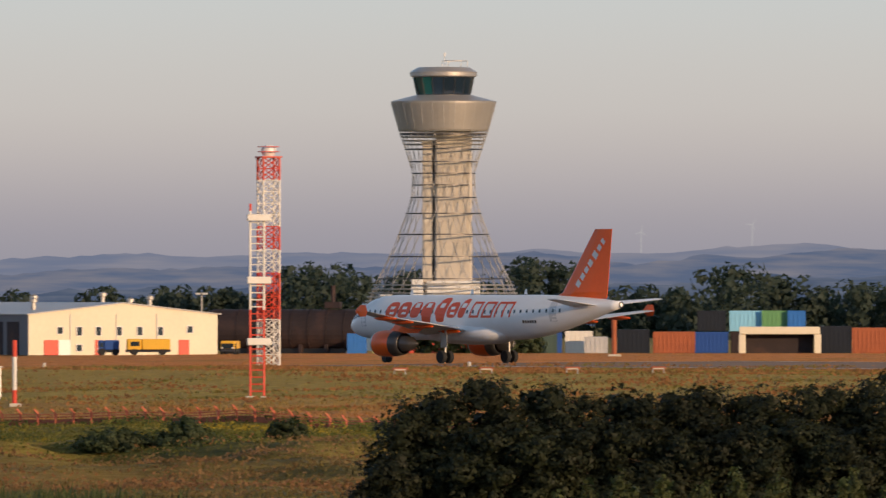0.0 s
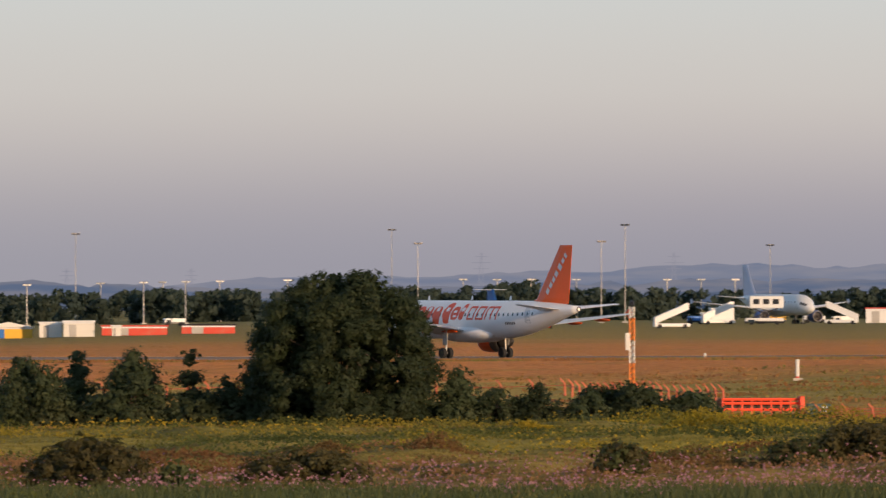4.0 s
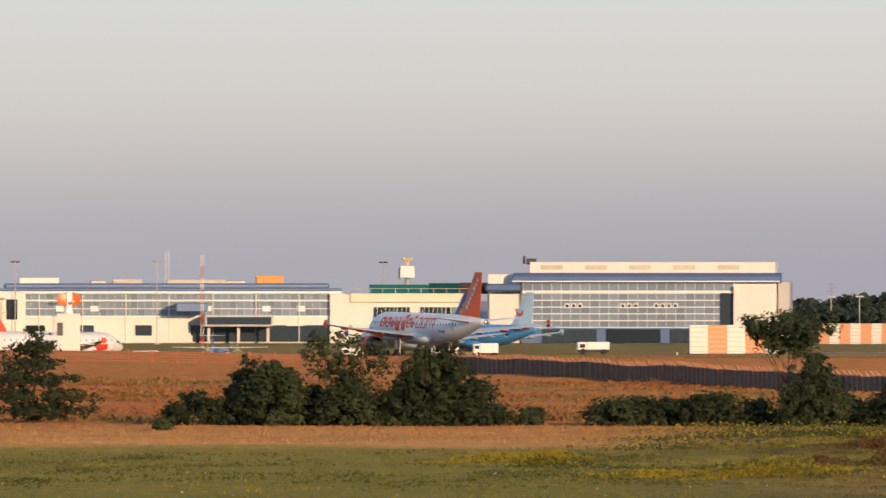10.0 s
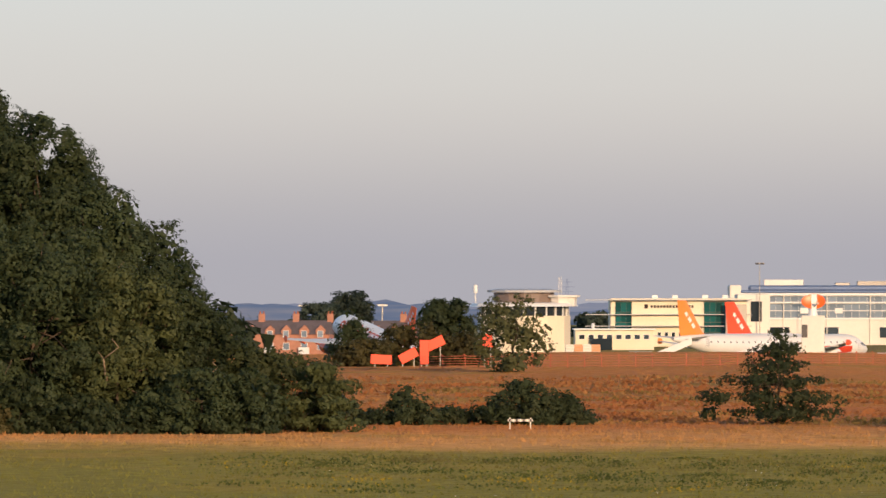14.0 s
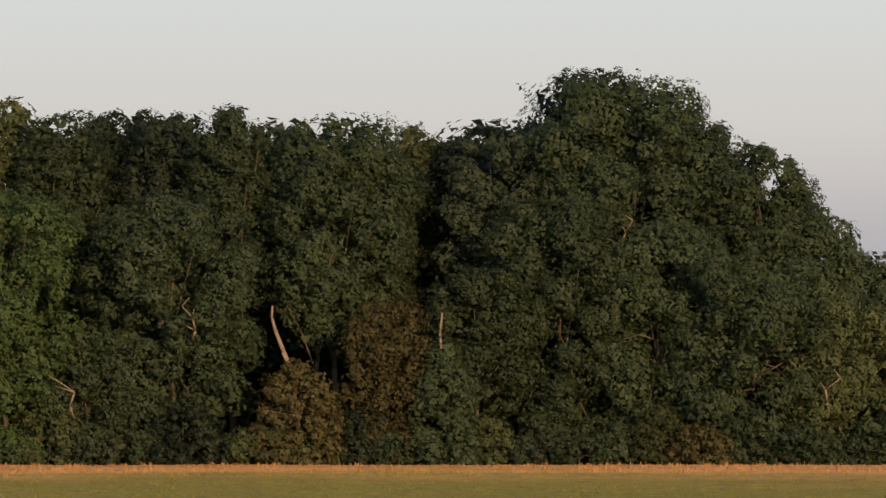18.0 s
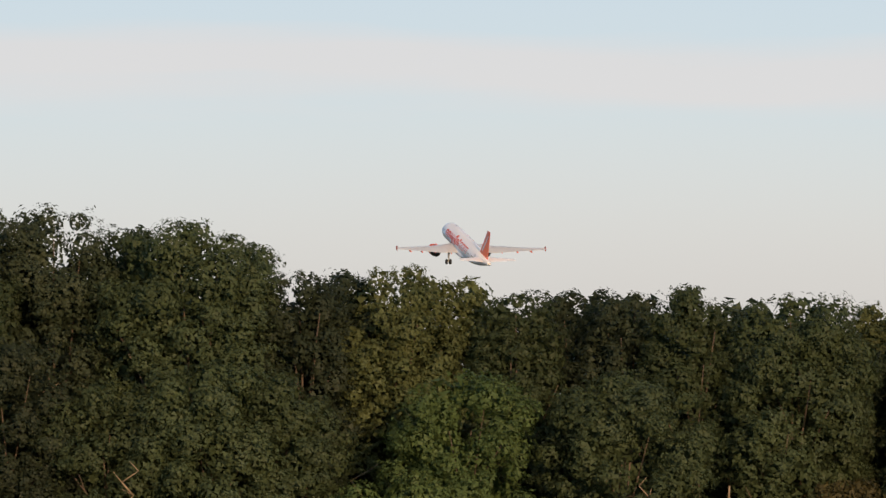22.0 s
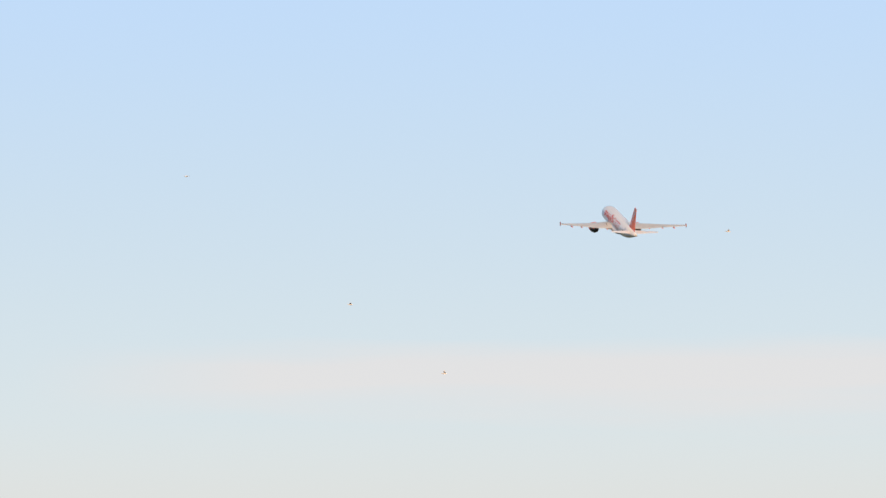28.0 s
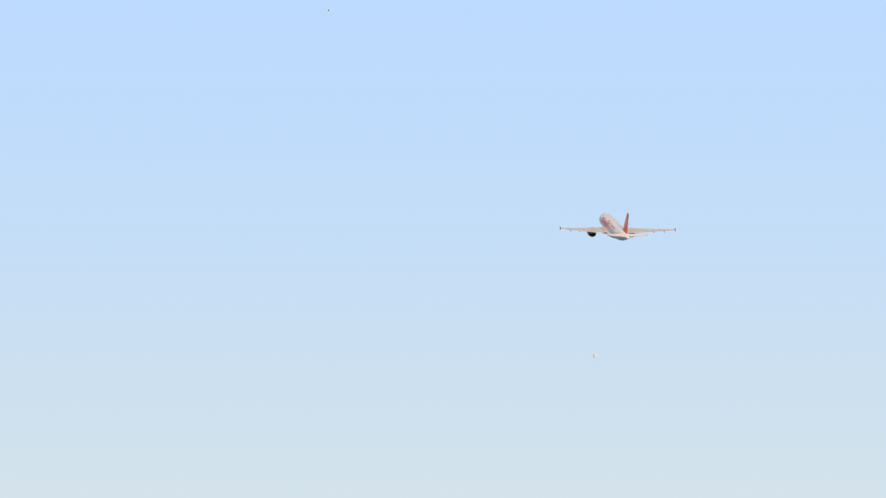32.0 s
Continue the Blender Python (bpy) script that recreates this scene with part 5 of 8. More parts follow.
def shed():
    """White gabled hangar-like hall with a grey roof and dark green flank."""
    ob = thing("maintenance_hall", "cream-white gabled hall with small windows and grey roof", "hall", spot(-28.2, 1425, 22) @ Matrix.Translation((0, 0, 0)))
    w, L, e, rdg = 25.6, 44.0, 5.1, 6.5
    body = Geo().add([(-w / 2, 0, 0), (w / 2, 0, 0), (w / 2, 0, e), (0, 0, rdg), (-w / 2, 0, e), (-w / 2, L, 0), (w / 2, L, 0), (w / 2, L, e), (0, L, rdg), (-w / 2, L, e)],
                     [(0, 1, 2, 3, 4), (9, 8, 7, 6, 5), (1, 6, 7, 2), (0, 4, 9, 5)])
    wall = part("wall", body, M["cream"], ob)
    part("flank_cladding", Geo().box(-w / 2 - 0.06, L / 2, e / 2, 0.1, L, e - 0.1), M["flank"], wall)
    for k in range(7):
        part("bay_door", Geo().box(-w / 2 - 0.14, 5 + k * 5.6, 2.1, 0.1, 4.0, 4.2, 0.03), M["rust" if k < 4 else "flank"], wall)
    for s in (-1, 1):
        n = 22
        me = Geo().add([(0, 0, 0), (s * (w / 2 + 0.4), 0, -(rdg - e) - 0.04), (s * (w / 2 + 0.4), L / n - 0.06, -(rdg - e) - 0.04), (0, L / n - 0.06, 0), (0, 0, 0.12), (s * (w / 2 + 0.4), 0, -(rdg - e) + 0.08), (s * (w / 2 + 0.4), L / n - 0.06, -(rdg - e) + 0.08), (0, L / n - 0.06, 0.12)],
                       [(0, 1, 2, 3), (7, 6, 5, 4), (0, 4, 5, 1), (1, 5, 6, 2), (2, 6, 7, 3), (3, 7, 4, 0)]).mesh("roof_sheet")
        me.materials.append(M["roofgrey"])
        for k in range(n):
            part("roof_sheet", me, None, ob, at=Matrix.Translation((0, -0.3 + k * L / n, rdg + 0.02)))
    for k, x in enumerate((-6.0, -3.4, -0.6, 2.2, 5.0)):
        opening(wall, "window", x, 3.0, 0.75, 1.15, -0.02)
    for x, z in ((-8.6, 3.1), (-6.0, 0.9), (9.0, 3.2)):
        opening(wall, "window", x, z, 0.8, 0.9, -0.02)
    for x, wd in ((-9.8, 1.9), (-3.4, 0.9), (8.2, 1.4), (-8.0, 1.6)):
        part("red_door" if x != -8.0 else "pale_door", Geo().box(x, -0.06, 0.95, wd, 0.12, 1.9, 0.02), M["red" if x != -8.0 else "white"], wall)
    for x in (-7.2, -1.0, 4.5):
        part("downpipe", Geo().tube((x, -0.08, 0), (x, -0.08, e), 0.06, n=6), M["belly"], wall)
    for x, y in ((-9, 8), (-5, 18), (2, 12), (6, 6), (9, 20)):
        v = part("roof_vent", Geo().lathe([(0.3, 0), (0.3, 1.1), (0.55, 1.15), (0.55, 1.5), (0.1, 1.7)], 10, pose(x, y, rdg - abs(x) * 0.11)), M["galv"], ob)


def fire_station():
    ob = thing("fire_station", "lime green and dark green airfield station with a flat lookout top", "station", spot(-49.2, 1450, 24))
    low = part("low_block", Geo().box(-4.5, 3, 2.9, 5, 8, 5.8, 0.08), M["green_clad"], ob)
    main = part("lime_block", Geo().box(0.6, 3, 2.85, 5.6, 8, 5.7, 0.08), M["lime"], ob)
    look_out = part("lookout_glazing", Geo().box(-0.6, 3.4, 6.3, 8.6, 7.2, 1.2, 0.05), M["window"], ob)
    part("lookout_top", Geo().box(-0.8, 3.2, 7.4, 10.6, 8.6, 1.05, 0.1), M["lime"], ob)
    for x in (-4.6, -2, 0.6, 3.2):
        part("mullion", Geo().box(x, -0.25, 6.3, 0.16, 0.1, 1.2), M["green_clad"], look_out)
    for x in (-0.9, 0.9):
        opening(main, "window", x + 0.4, 3.4, 1.2, 0.85, -1.02)
    for x in (-1.2, 0.5, 2.1):
        part("door", Geo().box(x, -1.04, 0.75, 0.9, 0.1, 1.5, 0.02), M["black"], main)
    opening(low, "window", -4.4, 3.6, 3.2, 0.9, -1.02)
    part("annex", Geo().box(9, 9, 2.5, 12, 6, 5, 0.08), M["lime"], ob)
    part("roof_pod", Geo().lathe([(0.3, 0), (0.3, 0.7), (0.75, 0.85), (0.75, 1.2), (0.2, 1.4)], 12, pose(4.2, 8, 5.0)), M["white"], ob)
    part("aerial", Geo().tube((-0.5, 3, 7.9), (-0.5, 3, 9.4), 0.05, n=5), M["galv"], ob)


def training_tank():
    """Long rusted steel cylinder on a low frame."""
    ob = thing("steel_tank", "long dark rusty steel cylinder on a low frame", "tank", spot(-13.9, 1500, -14))
    prof = [(0.0, -10.9), (1.6, -10.8), (2.55, -10.3), (2.75, -9.8), (2.75, 9.9), (2.75, 10.1)]
    shell = part("shell", Geo().lathe(prof, 28, pose(0, 0, 3.1, 0, 90, 0)), M["rust"], ob, smooth=False)
    part("end_disc", Geo().lathe([(0.05, 0), (2.8, 0), (2.8, 0.25), (2.4, 0.32), (0.05, 0.4)], 28, pose(10.1, 0, 3.1, 0, 90, 0)), M["rustend"], shell)
    for x in np.linspace(-8.5, 8.5, 8):
        part("hoop", Geo().lathe([(2.76, -0.08), (2.83, -0.08), (2.83, 0.08), (2.76, 0.08)], 28, pose(x, 0, 3.1, 0, 90, 0), caps=False), M["rust"], shell)
    for x in (-8, -4.5, -1, 2.5, 6, 9.2):
        part("support", Geo().box(x, 0, 0.5, 0.5, 4.2, 1.4, 0.05), M["rust" if x < 9 else "rustend"], ob)
    part("top_hatch", Geo().box(6.5, 0, 6.4, 2.2, 1.2, 0.9, 0.1).tube((6.5, 0, 6.4), (6.5, 0, 9.0), 0.3, n=8), M["rust"], ob)
    part("skirt", Geo().box(0, -1.2, 0.55, 17, 0.2, 1.1), M["black"], ob)


def container(b, r, L, h, col, dz=0.0, rz=0.0, label="", group="yard containers"):
    ob = thing("shipping_container", label, "container", spot(b, r, rz, dz), group)
    part("body", Geo().box(0, 0, h / 2, L, 2.4, h, 0.05), M[col], ob)
    n = max(4, int(L / 0.55))
    me = Geo().box(0, 0, 0, 0.22, 0.08, h * 0.86, 0.02).mesh("rib")
    me.materials.append(M[col])
    for k in range(n):
        part("rib", me, None, ob, at=Matrix.Translation((-L / 2 + (k + 0.5) * L / n, -1.22, h / 2)))
    for x in (-L / 2, L / 2):
        part("corner_post", Geo().box(x, -1.2, h / 2, 0.14, 0.14, h, 0.02), M[col], ob)


shed()
fire_station()
training_tank()
for b, r, L, h, col, dz, label in ((23.7, 1600, 3.9, 2.9, "black", 3.1, "dark navy container stacked on a yard row"), (27.0, 1601, 5.4, 2.9, "lightblue", 3.1, "pale blue-grey container stacked on a yard row"), (29.3, 1600, 3.6, 2.9, "green", 3.1, "green container stacked on a yard row"), (31.2, 1599, 2.4, 2.9, "blue", 3.1, "bright blue container stacked on a yard row"),
                                   (23.4, 1600, 5.5, 3.0, "navy", 0, "dark container at the foot of a stack"), (27.2, 1601, 5.6, 3.0, "rust", 0, "rusty container at the foot of a stack"), (30.6, 1600, 6.0, 3.0, "rust", 0, "rusty container at the foot of a stack"), (34.6, 1500, 4.2, 3.6, "black", 0, "black container beside a red one"),
                                   (38.8, 1500, 8.0, 3.4, "rustend", 0, "rust-red container at the yard's end"), (20.4, 1520, 5.5, 2.9, "rustend", 0, "rust-red container in the yard"), (16.8, 1520, 4.2, 3.2, "black", 0, "black container in the yard"), (12.0, 1530, 3.6, 3.0, "cladding", 0, "cream container in the yard"), (8.6, 1540, 4.4, 2.8, "green_clad", 0, "dark green container in the yard"),
                                   (5.0, 1550, 5, 2.4, "navy", 0, "navy container in the yard"), (1.0, 1560, 9, 2.6, "red", 0, "red container in the yard"), (-4.0, 1560, 5, 2.4, "red", 0, "red container in the yard"), (-7.6, 1470, 2.4, 2.6, "blue", 0, "blue container beside the rusty tank"), (-5.5, 1475, 2.0, 3.4, "lime", 0, "lime green container beside the rusty tank"), (13.5, 1500, 3.0, 2.2, "roofgrey", 0, "grey container in the yard")):
    container(b, r, L, h, col, dz, label=label)


def yard_wall():
    ob = thing("yard_canopy", "cream flat-roofed open canopy in the container yard", "canopy", spot(29.7, 1490))
    part("roof_slab", Geo().box(0, 0, 3.0, 10.6, 3, 1.0, 0.08), M["cream"], ob)
    for x in (-4.9, 5.0):
        part("pier", Geo().box(x, 0, 1.25, 0.9, 2.6, 2.5, 0.05), M["cream"], ob)
    part("back_wall", Geo().box(0, 1.3, 1.25, 8.9, 0.3, 2.5), M["rust"], ob)


yard_wall()


def striped_hut():
    ob = thing("equipment_hut", "orange and white striped equipment hut on grass", "hut", spot(-43.0, 830, 16))
    w, d, h = 6.2, 2.6, 2.35
    part("body", Geo().box(0, 0, h / 2, w - 0.04, d - 0.04, h, 0.03), M["maskwhite"], ob)
    n = 8
    for k in range(n):
        part("stripe", Geo().box(-w / 2 + (k + 0.5) * w / n, -d / 2 - 0.01, h / 2, w / n - 0.015, 0.05, h - 0.04), M["hut_orange" if k % 2 == 0 else "maskwhite"], ob)
    # Grey sheet stands in for the shade on the hut's left end.
    part("end_panel", Geo().box(-w / 2 - 0.03, -0.2, h / 2, 0.06, 1.9, h - 0.06), M["galv"], ob)
    part("roof", Geo().box(0, 0, h + 0.05, w + 0.2, d + 0.2, 0.1, 0.02), M["galv"], ob)
    opening(ob, "window", 0.85, 1.45, 0.65, 0.8, -d / 2 - 0.03, "black", "maskwhite")
    part("dark_annex", Geo().box(-w / 2 - 0.6, 0.6, 1.15, 0.7, 1.2, 2.3, 0.04), M["rust"], ob)
    part("meter_box", Geo().box(-w / 2 - 0.95, -0.78, 1.4, 0.4, 0.2, 0.5, 0.03), M["white"], ob)
    ob = thing("cabinet", "small white equipment cabinet beside a striped hut", "cabinet", spot(-47.5, 829, 20))
    part("body", Geo().box(0, 0, 0.58, 1.35, 1.0, 1.15, 0.03), M["white"], ob)
    part("lid", Geo().box(0, 0, 1.19, 1.45, 1.1, 0.07, 0.02), M["galv"], ob)
    part("door", Geo().box(0.2, -0.52, 0.58, 0.8, 0.03, 0.95, 0.01), M["maskwhite"], ob)


striped_hut()


def terminal_hall():
    """Tall glazed pier building with a curved blue-grey eave."""
    ob = thing("terminal_hall", "long glazed terminal hall with pale walls and blue-grey eave", "terminal", spot(-245.0, 2300, -3))
    shell = part("shell", Geo().box(2, 11, 6.5, 52, 20, 13, 0.2), M["cladding"], ob)
    upper = part("upper_wall", Geo().box(2.5, 13, 15.2, 50, 14, 2.6, 0.15), M["cladding"], ob)
    for x in np.arange(-18, 25, 9):
        part("vent_panel", Geo().box(x, 5.93, 15.4, 4.5, 0.1, 0.9), M["concrete"], upper)
    eave = Geo()
    rows = []
    for x in (-25.5, 29):
        rows.append([(x, 1.2 - 1.4 * math.sin(a), 12.9 + 1.5 * math.cos(a) * 0.9) for a in np.linspace(0, 2.1, 8)] + [(x, 4, 12.9), (x, 4, 14.3)])
    part("eave", eave.loft(rows), M["bluegrey"], ob)
    part("eave_trim", Geo().box(1.5, -0.3, 12.55, 54.5, 0.5, 0.3, 0.05), M["white"], ob)
    glazing(ob, -23.5, 19.2, 10.6, 12.3, 0.55, 22, 1, "pane", "white", 0.2, "belly")
    part("band", Geo().box(-2, 0.4, 10.35, 43.5, 0.5, 0.4, 0.05), M["white"], ob)
    glazing(ob, -23.5, 19.2, 3.2, 10.1, 0.6, 22, 5, "pane", "white", 0.2, "belly")
    for k, x in enumerate((-14.5, -13.2, -11.9, -3.2, -1.9, -0.6, 3.6, 4.9, 6.2, 7.5)):
        p = part("sign_panel", Geo().box(x, 0.35, 7.6, 1.0, 0.12, 0.95, 0.03), M["white"], ob)
        part("dark_pane", Geo().box(x, 0.27, 7.6, 0.6, 0.06, 0.55), M["window"], p)
    part("base_wall", Geo().box(-2, 0.5, 1.6, 43, 0.4, 3.1), M["bluegrey"], ob)
    part("end_block", Geo().box(23.6, 1.0, 5.8, 8.6, 4, 11.6, 0.15), M["cladding"], ob)
    part("end_strip", Geo().box(17.9, 0.45, 7.0, 2.6, 0.4, 6.5), M["window"], ob)
    part("side_return", Geo().box(29.5, 8, 6.3, 2.6, 12, 12.6, 0.2), M["silver"], ob)
    part("roof_plant", Geo().box(-22.5, 12, 16.6, 2, 2, 1.2, 0.1).box(-24.0, 12, 16.9, 0.5, 0.5, 1.6), M["dark_metal"], ob)
    wing = part("west_wing", Geo().box(-27.5, 12, 7.0, 7, 16, 14.0, 0.2), M["cladding"], ob)
    part("wing_front", Geo().box(-27.3, 0.8, 5.0, 6.0, 4, 10.0, 0.1), M["cladding"], ob)
    part("wing_slope", Geo().box(-27.5, 1.6, 11.3, 7.2, 5, 1.6, 0.5), M["bluegrey"], ob)
    # dark low arches at the foot
    for k in range(3):
        part("bay", Geo().box(-14 + k * 13, 0.1, 1.5, 11, 0.3, 2.7, 0.05), M["window"], ob)


def terminal_mid():
    """Lower block between the hall and the pier."""
    ob = thing("terminal_block", "pale terminal block with wide windows and roof plant", "terminal", spot(-264.8, 2300, -3))
    body = part("body", Geo().box(-2.2, 8, 5.0, 30, 16, 10.0, 0.15), M["cladding"], ob)
    part("fascia", Geo().box(0, -0.2, 9.2, 26, 0.6, 1.8, 0.1), M["cream"], ob)
    glazing(ob, -8.3, -0.8, 4.6, 7.4, -0.06, 9, 1, "window", "cladding")
    glazing(ob, 1.2, 7.4, 4.6, 7.4, -0.06, 7, 1, "window", "cladding")
    glazing(ob, 7.6, 10.8, 4.6, 7.4, -0.06, 3, 1, "pane", "cladding")
    part("ledge", Geo().box(0, -0.5, 3.4, 25.5, 1.0, 0.9, 0.1), M["cladding"], ob)
    part("undercroft", Geo().box(1, -0.1, 1.4, 22, 0.4, 2.4), M["window"], ob)
    for x0, x1, h, m in ((-9.5, 2.5, 1.9, "teal"), (2.6, 9.0, 2.2, "teal"), (9.0, 14.6, 2.3, "rust"), (15, 23, 1.6, "cladding")):
        part("roof_plant", Geo().box((x0 + x1) / 2, 9, 10 + h / 2, x1 - x0, 6, h, 0.1), M[m], ob)
    part("orange_sign", Geo().box(17.2, 7, 12.0, 2.0, 0.3, 2.2, 0.3), M["orange_light"], ob)
    for x in np.arange(-9, 12, 2.6):
        part("rail_post", Geo().tube((x, 0.2, 10), (x, 0.2, 11.1), 0.06, n=5), M["galv"], body)
    part("rail", Geo().box(0, 0.2, 11.1, 24, 0.08, 0.08), M["galv"], body)


def pier():
    """Long two-storey pier: glazed upper floor, solid lower floor."""
    ob = thing("terminal_pier", "long pale pier with glazed upper floor and flat roof", "terminal", spot(-286.5, 2300, 2.5))
    w = 70.0
    part("lower_floor", Geo().box(0, 8, 2.8, w, 15, 5.6, 0.15), M["cladding"], ob)
    part("upper_floor", Geo().box(0, 8.5, 8.0, w, 13, 5.2, 0.15), M["cladding"], ob)
    part("roof_edge", Geo().box(0, 7.6, 10.9, w + 0.6, 15, 0.5, 0.15), M["bluegrey"], ob)
    part("roof_curve", Geo().box(0, 9, 11.6, w - 4, 10, 1.1, 0.45), M["bluegrey"], ob)
    part("fascia", Geo().box(0, 0.6, 10.3, w + 0.4, 1.2, 0.55, 0.1), M["white"], ob)
    glazing(ob, -w / 2 + 1, w / 2 - 1, 8.75, 10.0, 0.7, 44, 1, "pane", "white", 0.14, "belly")
    part("sun_shelf", Geo().box(0, 0.5, 8.6, w, 0.7, 0.16, 0.04), M["white"], ob)
    glazing(ob, -w / 2 + 1, w / 2 - 1, 5.5, 8.5, 0.7, 44, 2, "pane", "white", 0.14, "belly")
    part("sill", Geo().box(0, 0.7, 5.3, w + 0.4, 0.8, 0.35, 0.08), M["white"], ob)
    for k, x in enumerate((-30, -22, -15, 3.5, 8, 20, 27)):
        part("poster", Geo().box(x, 0.55, 7.0, 1.6, 0.1, 1.1), M["white"], ob)
    for x in np.arange(-w / 2, w / 2 + 1, 8.8):
        part("column", Geo().box(x, 0.4, 5.2, 0.22, 0.3, 10.4, 0.05), M["cladding"], ob)
    for x, wd in ((-29, 8), (-17.5, 5), (-5, 3.5), (9, 9), (21, 6), (30, 5)):
        opening(ob, "window", x, 2.6, wd, 2.2, 0.47, "window", "cladding")
    for x, wd, h, m in ((-26, 8, 1.2, "cladding"), (-8, 6, 0.9, "concrete"), (6, 12, 0.8, "concrete"), (21, 5.5, 1.6, "orange_light"), (-14, 3, 0.6, "galv"), (14, 4, 0.6, "galv")):
        part("roof_plant", Geo().box(x, 8, 12.1 + h / 2, wd, 4, h, 0.1), M[m], ob)
    part("undercroft", Geo().box(19.5, 0.42, 1.9, 29, 0.3, 3.2), M["window"], ob)
    part("bridge", Geo().box(14.0, -4, 4.6, 14, 7, 2.4, 0.2), M["roofgrey"], ob, "grey passenger boarding bridge")
    part("bridge_glazing", Geo().box(14.0, -7.6, 4.6, 13, 0.1, 1.5), M["window"], ob)
    part("bridge", Geo().box(4.5, -4.6, 7.3, 6.5, 6, 1.8, 0.2), M["bluegrey"], ob)
    for x in (8, 14, 20):
        part("bridge_leg", Geo().box(x, -5, 1.7, 0.6, 0.6, 3.4, 0.05), M["galv"], ob)
    part("end_wall", Geo().box(-w / 2 - 1.0, 7, 6.1, 2.4, 14, 12.2, 0.2), M["cladding"], ob)


def hotel():
    ob = thing("hotel", "cream hotel block with green glazed corners and thin ledges", "hotel", spot(-306.5, 2250, 2))
    body = part("body", Geo().box(-1.5, 8, 4.8, 27, 16, 9.6, 0.1), M["cream"], ob)
    for x0, x1 in ((-14.0, -10.8), (3.6, 9.4)):
        glazing(ob, x0, x1, 0.8, 8.9, -0.06, 3 if x1 - x0 < 4 else 5, 4, "teal", "green_clad", 0.12)
    for z in (9.3, 6.4, 4.1):
        part("ledge", Geo().box(-3.5, -0.8, z, 33, 1.6, 0.18, 0.04), M["roofgrey"], ob)
    for k in range(14):
        part("sign_mark", Geo().box(-6.8 + k * 0.62, -0.1, 8.0, 0.42, 0.1, 0.5), M["rust"], body)
    part("sign_emblem", Geo().box(-7.9, -0.1, 8.0, 0.7, 0.1, 0.8, 0.15), M["rust"], body)
    part("link_block", Geo().box(13.5, 8, 5.2, 6.5, 14, 10.4, 0.1), M["cladding"], ob)
    part("link_recess", Geo().box(14.0, 0.95, 7.0, 2.2, 0.2, 4), M["window"], ob)
    part("stair_block", Geo().box(9.9, -1.2, 4.2, 4.2, 3, 8.4, 0.1), M["concrete"], ob)
    for x in (-6, -2, 4, 8, 11):
        part("roof_vent", Geo().box(x, 6, 9.9, 1.2, 1.2, 0.7, 0.08), M["white"], ob)
    for k in range(9):
        opening(body, "window", -9.5 + k * 1.4, 2.4, 0.7, 1.0, -0.02)


def low_offices():
    ob = thing("low_offices", "low cream flat-roofed offices with a row of windows", "offices", spot(-312.8, 2150, 2))
    body = part("body", Geo().box(0, 4, 1.9, 15, 8, 3.8, 0.08), M["cream"], ob)
    part("roof_edge", Geo().box(0, 3.8, 3.95, 15.6, 8.8, 0.3, 0.05), M["white"], ob)
    for k in range(8):
        opening(body, "window", -6.2 + k * 1.75, 2.5, 1.1, 0.9, -0.02)
    part("porch", Geo().box(-2.5, -0.7, 1.1, 4, 1.4, 2.2, 0.05), M["window"], ob)
    part("tank", Geo().lathe([(0.3, 0), (0.3, 0.9), (0.1, 1.0)], 10, pose(-4, 3, 4.1)), M["white"], ob)


def old_tower():
    """Three-tier office with a brown upper drum and flat canted roofs."""
    ob = thing("round_office", "tiered cream office building with brown upper drum and flat roofs", "offices", spot(-320.8, 2100))
    part("lower_tier", Geo().lathe([(8.6, 0), (8.6, 6.8)], 12), M["cream"], ob)
    glass = part("window_band", Geo().lathe([(8.3, 6.8), (8.3, 8.6)], 12, caps=False), M["window"], ob)
    for k in range(24):
        a = 2 * math.pi * k / 24
        part("mullion", Geo().box(0, -8.2, 7.7, 0.3, 0.3, 1.8, m=Matrix.Rotation(a, 4, "Z")), M["white"], glass)
    part("mid_roof", Geo().lathe([(10.2, 8.5), (9.6, 9.1), (6.5, 9.3)], 12), M["white"], ob)
    part("upper_drum", Geo().lathe([(5.6, 9.2), (5.6, 11.2)], 12), M["drum_brown"], ob)
    part("top_roof", Geo().lathe([(6.8, 11.1), (6.9, 11.5), (4.5, 11.8)], 12), M["roofgrey"], ob)
    part("side_drum", Geo().lathe([(2.6, 8.6), (2.6, 10.2), (3.2, 10.2), (3.2, 10.6)], 10, pose(7.2, -2, 0)), M["cladding"], ob)
    part("beacon", Geo().tube((-9.0, 0, 8.6), (-9.0, 0, 11.0), 0.12, n=6).lathe([(0.4, 11), (0.4, 12.4), (0.1, 12.6)], 10, Matrix.Translation((-9, 0, 0))), M["white"], ob)


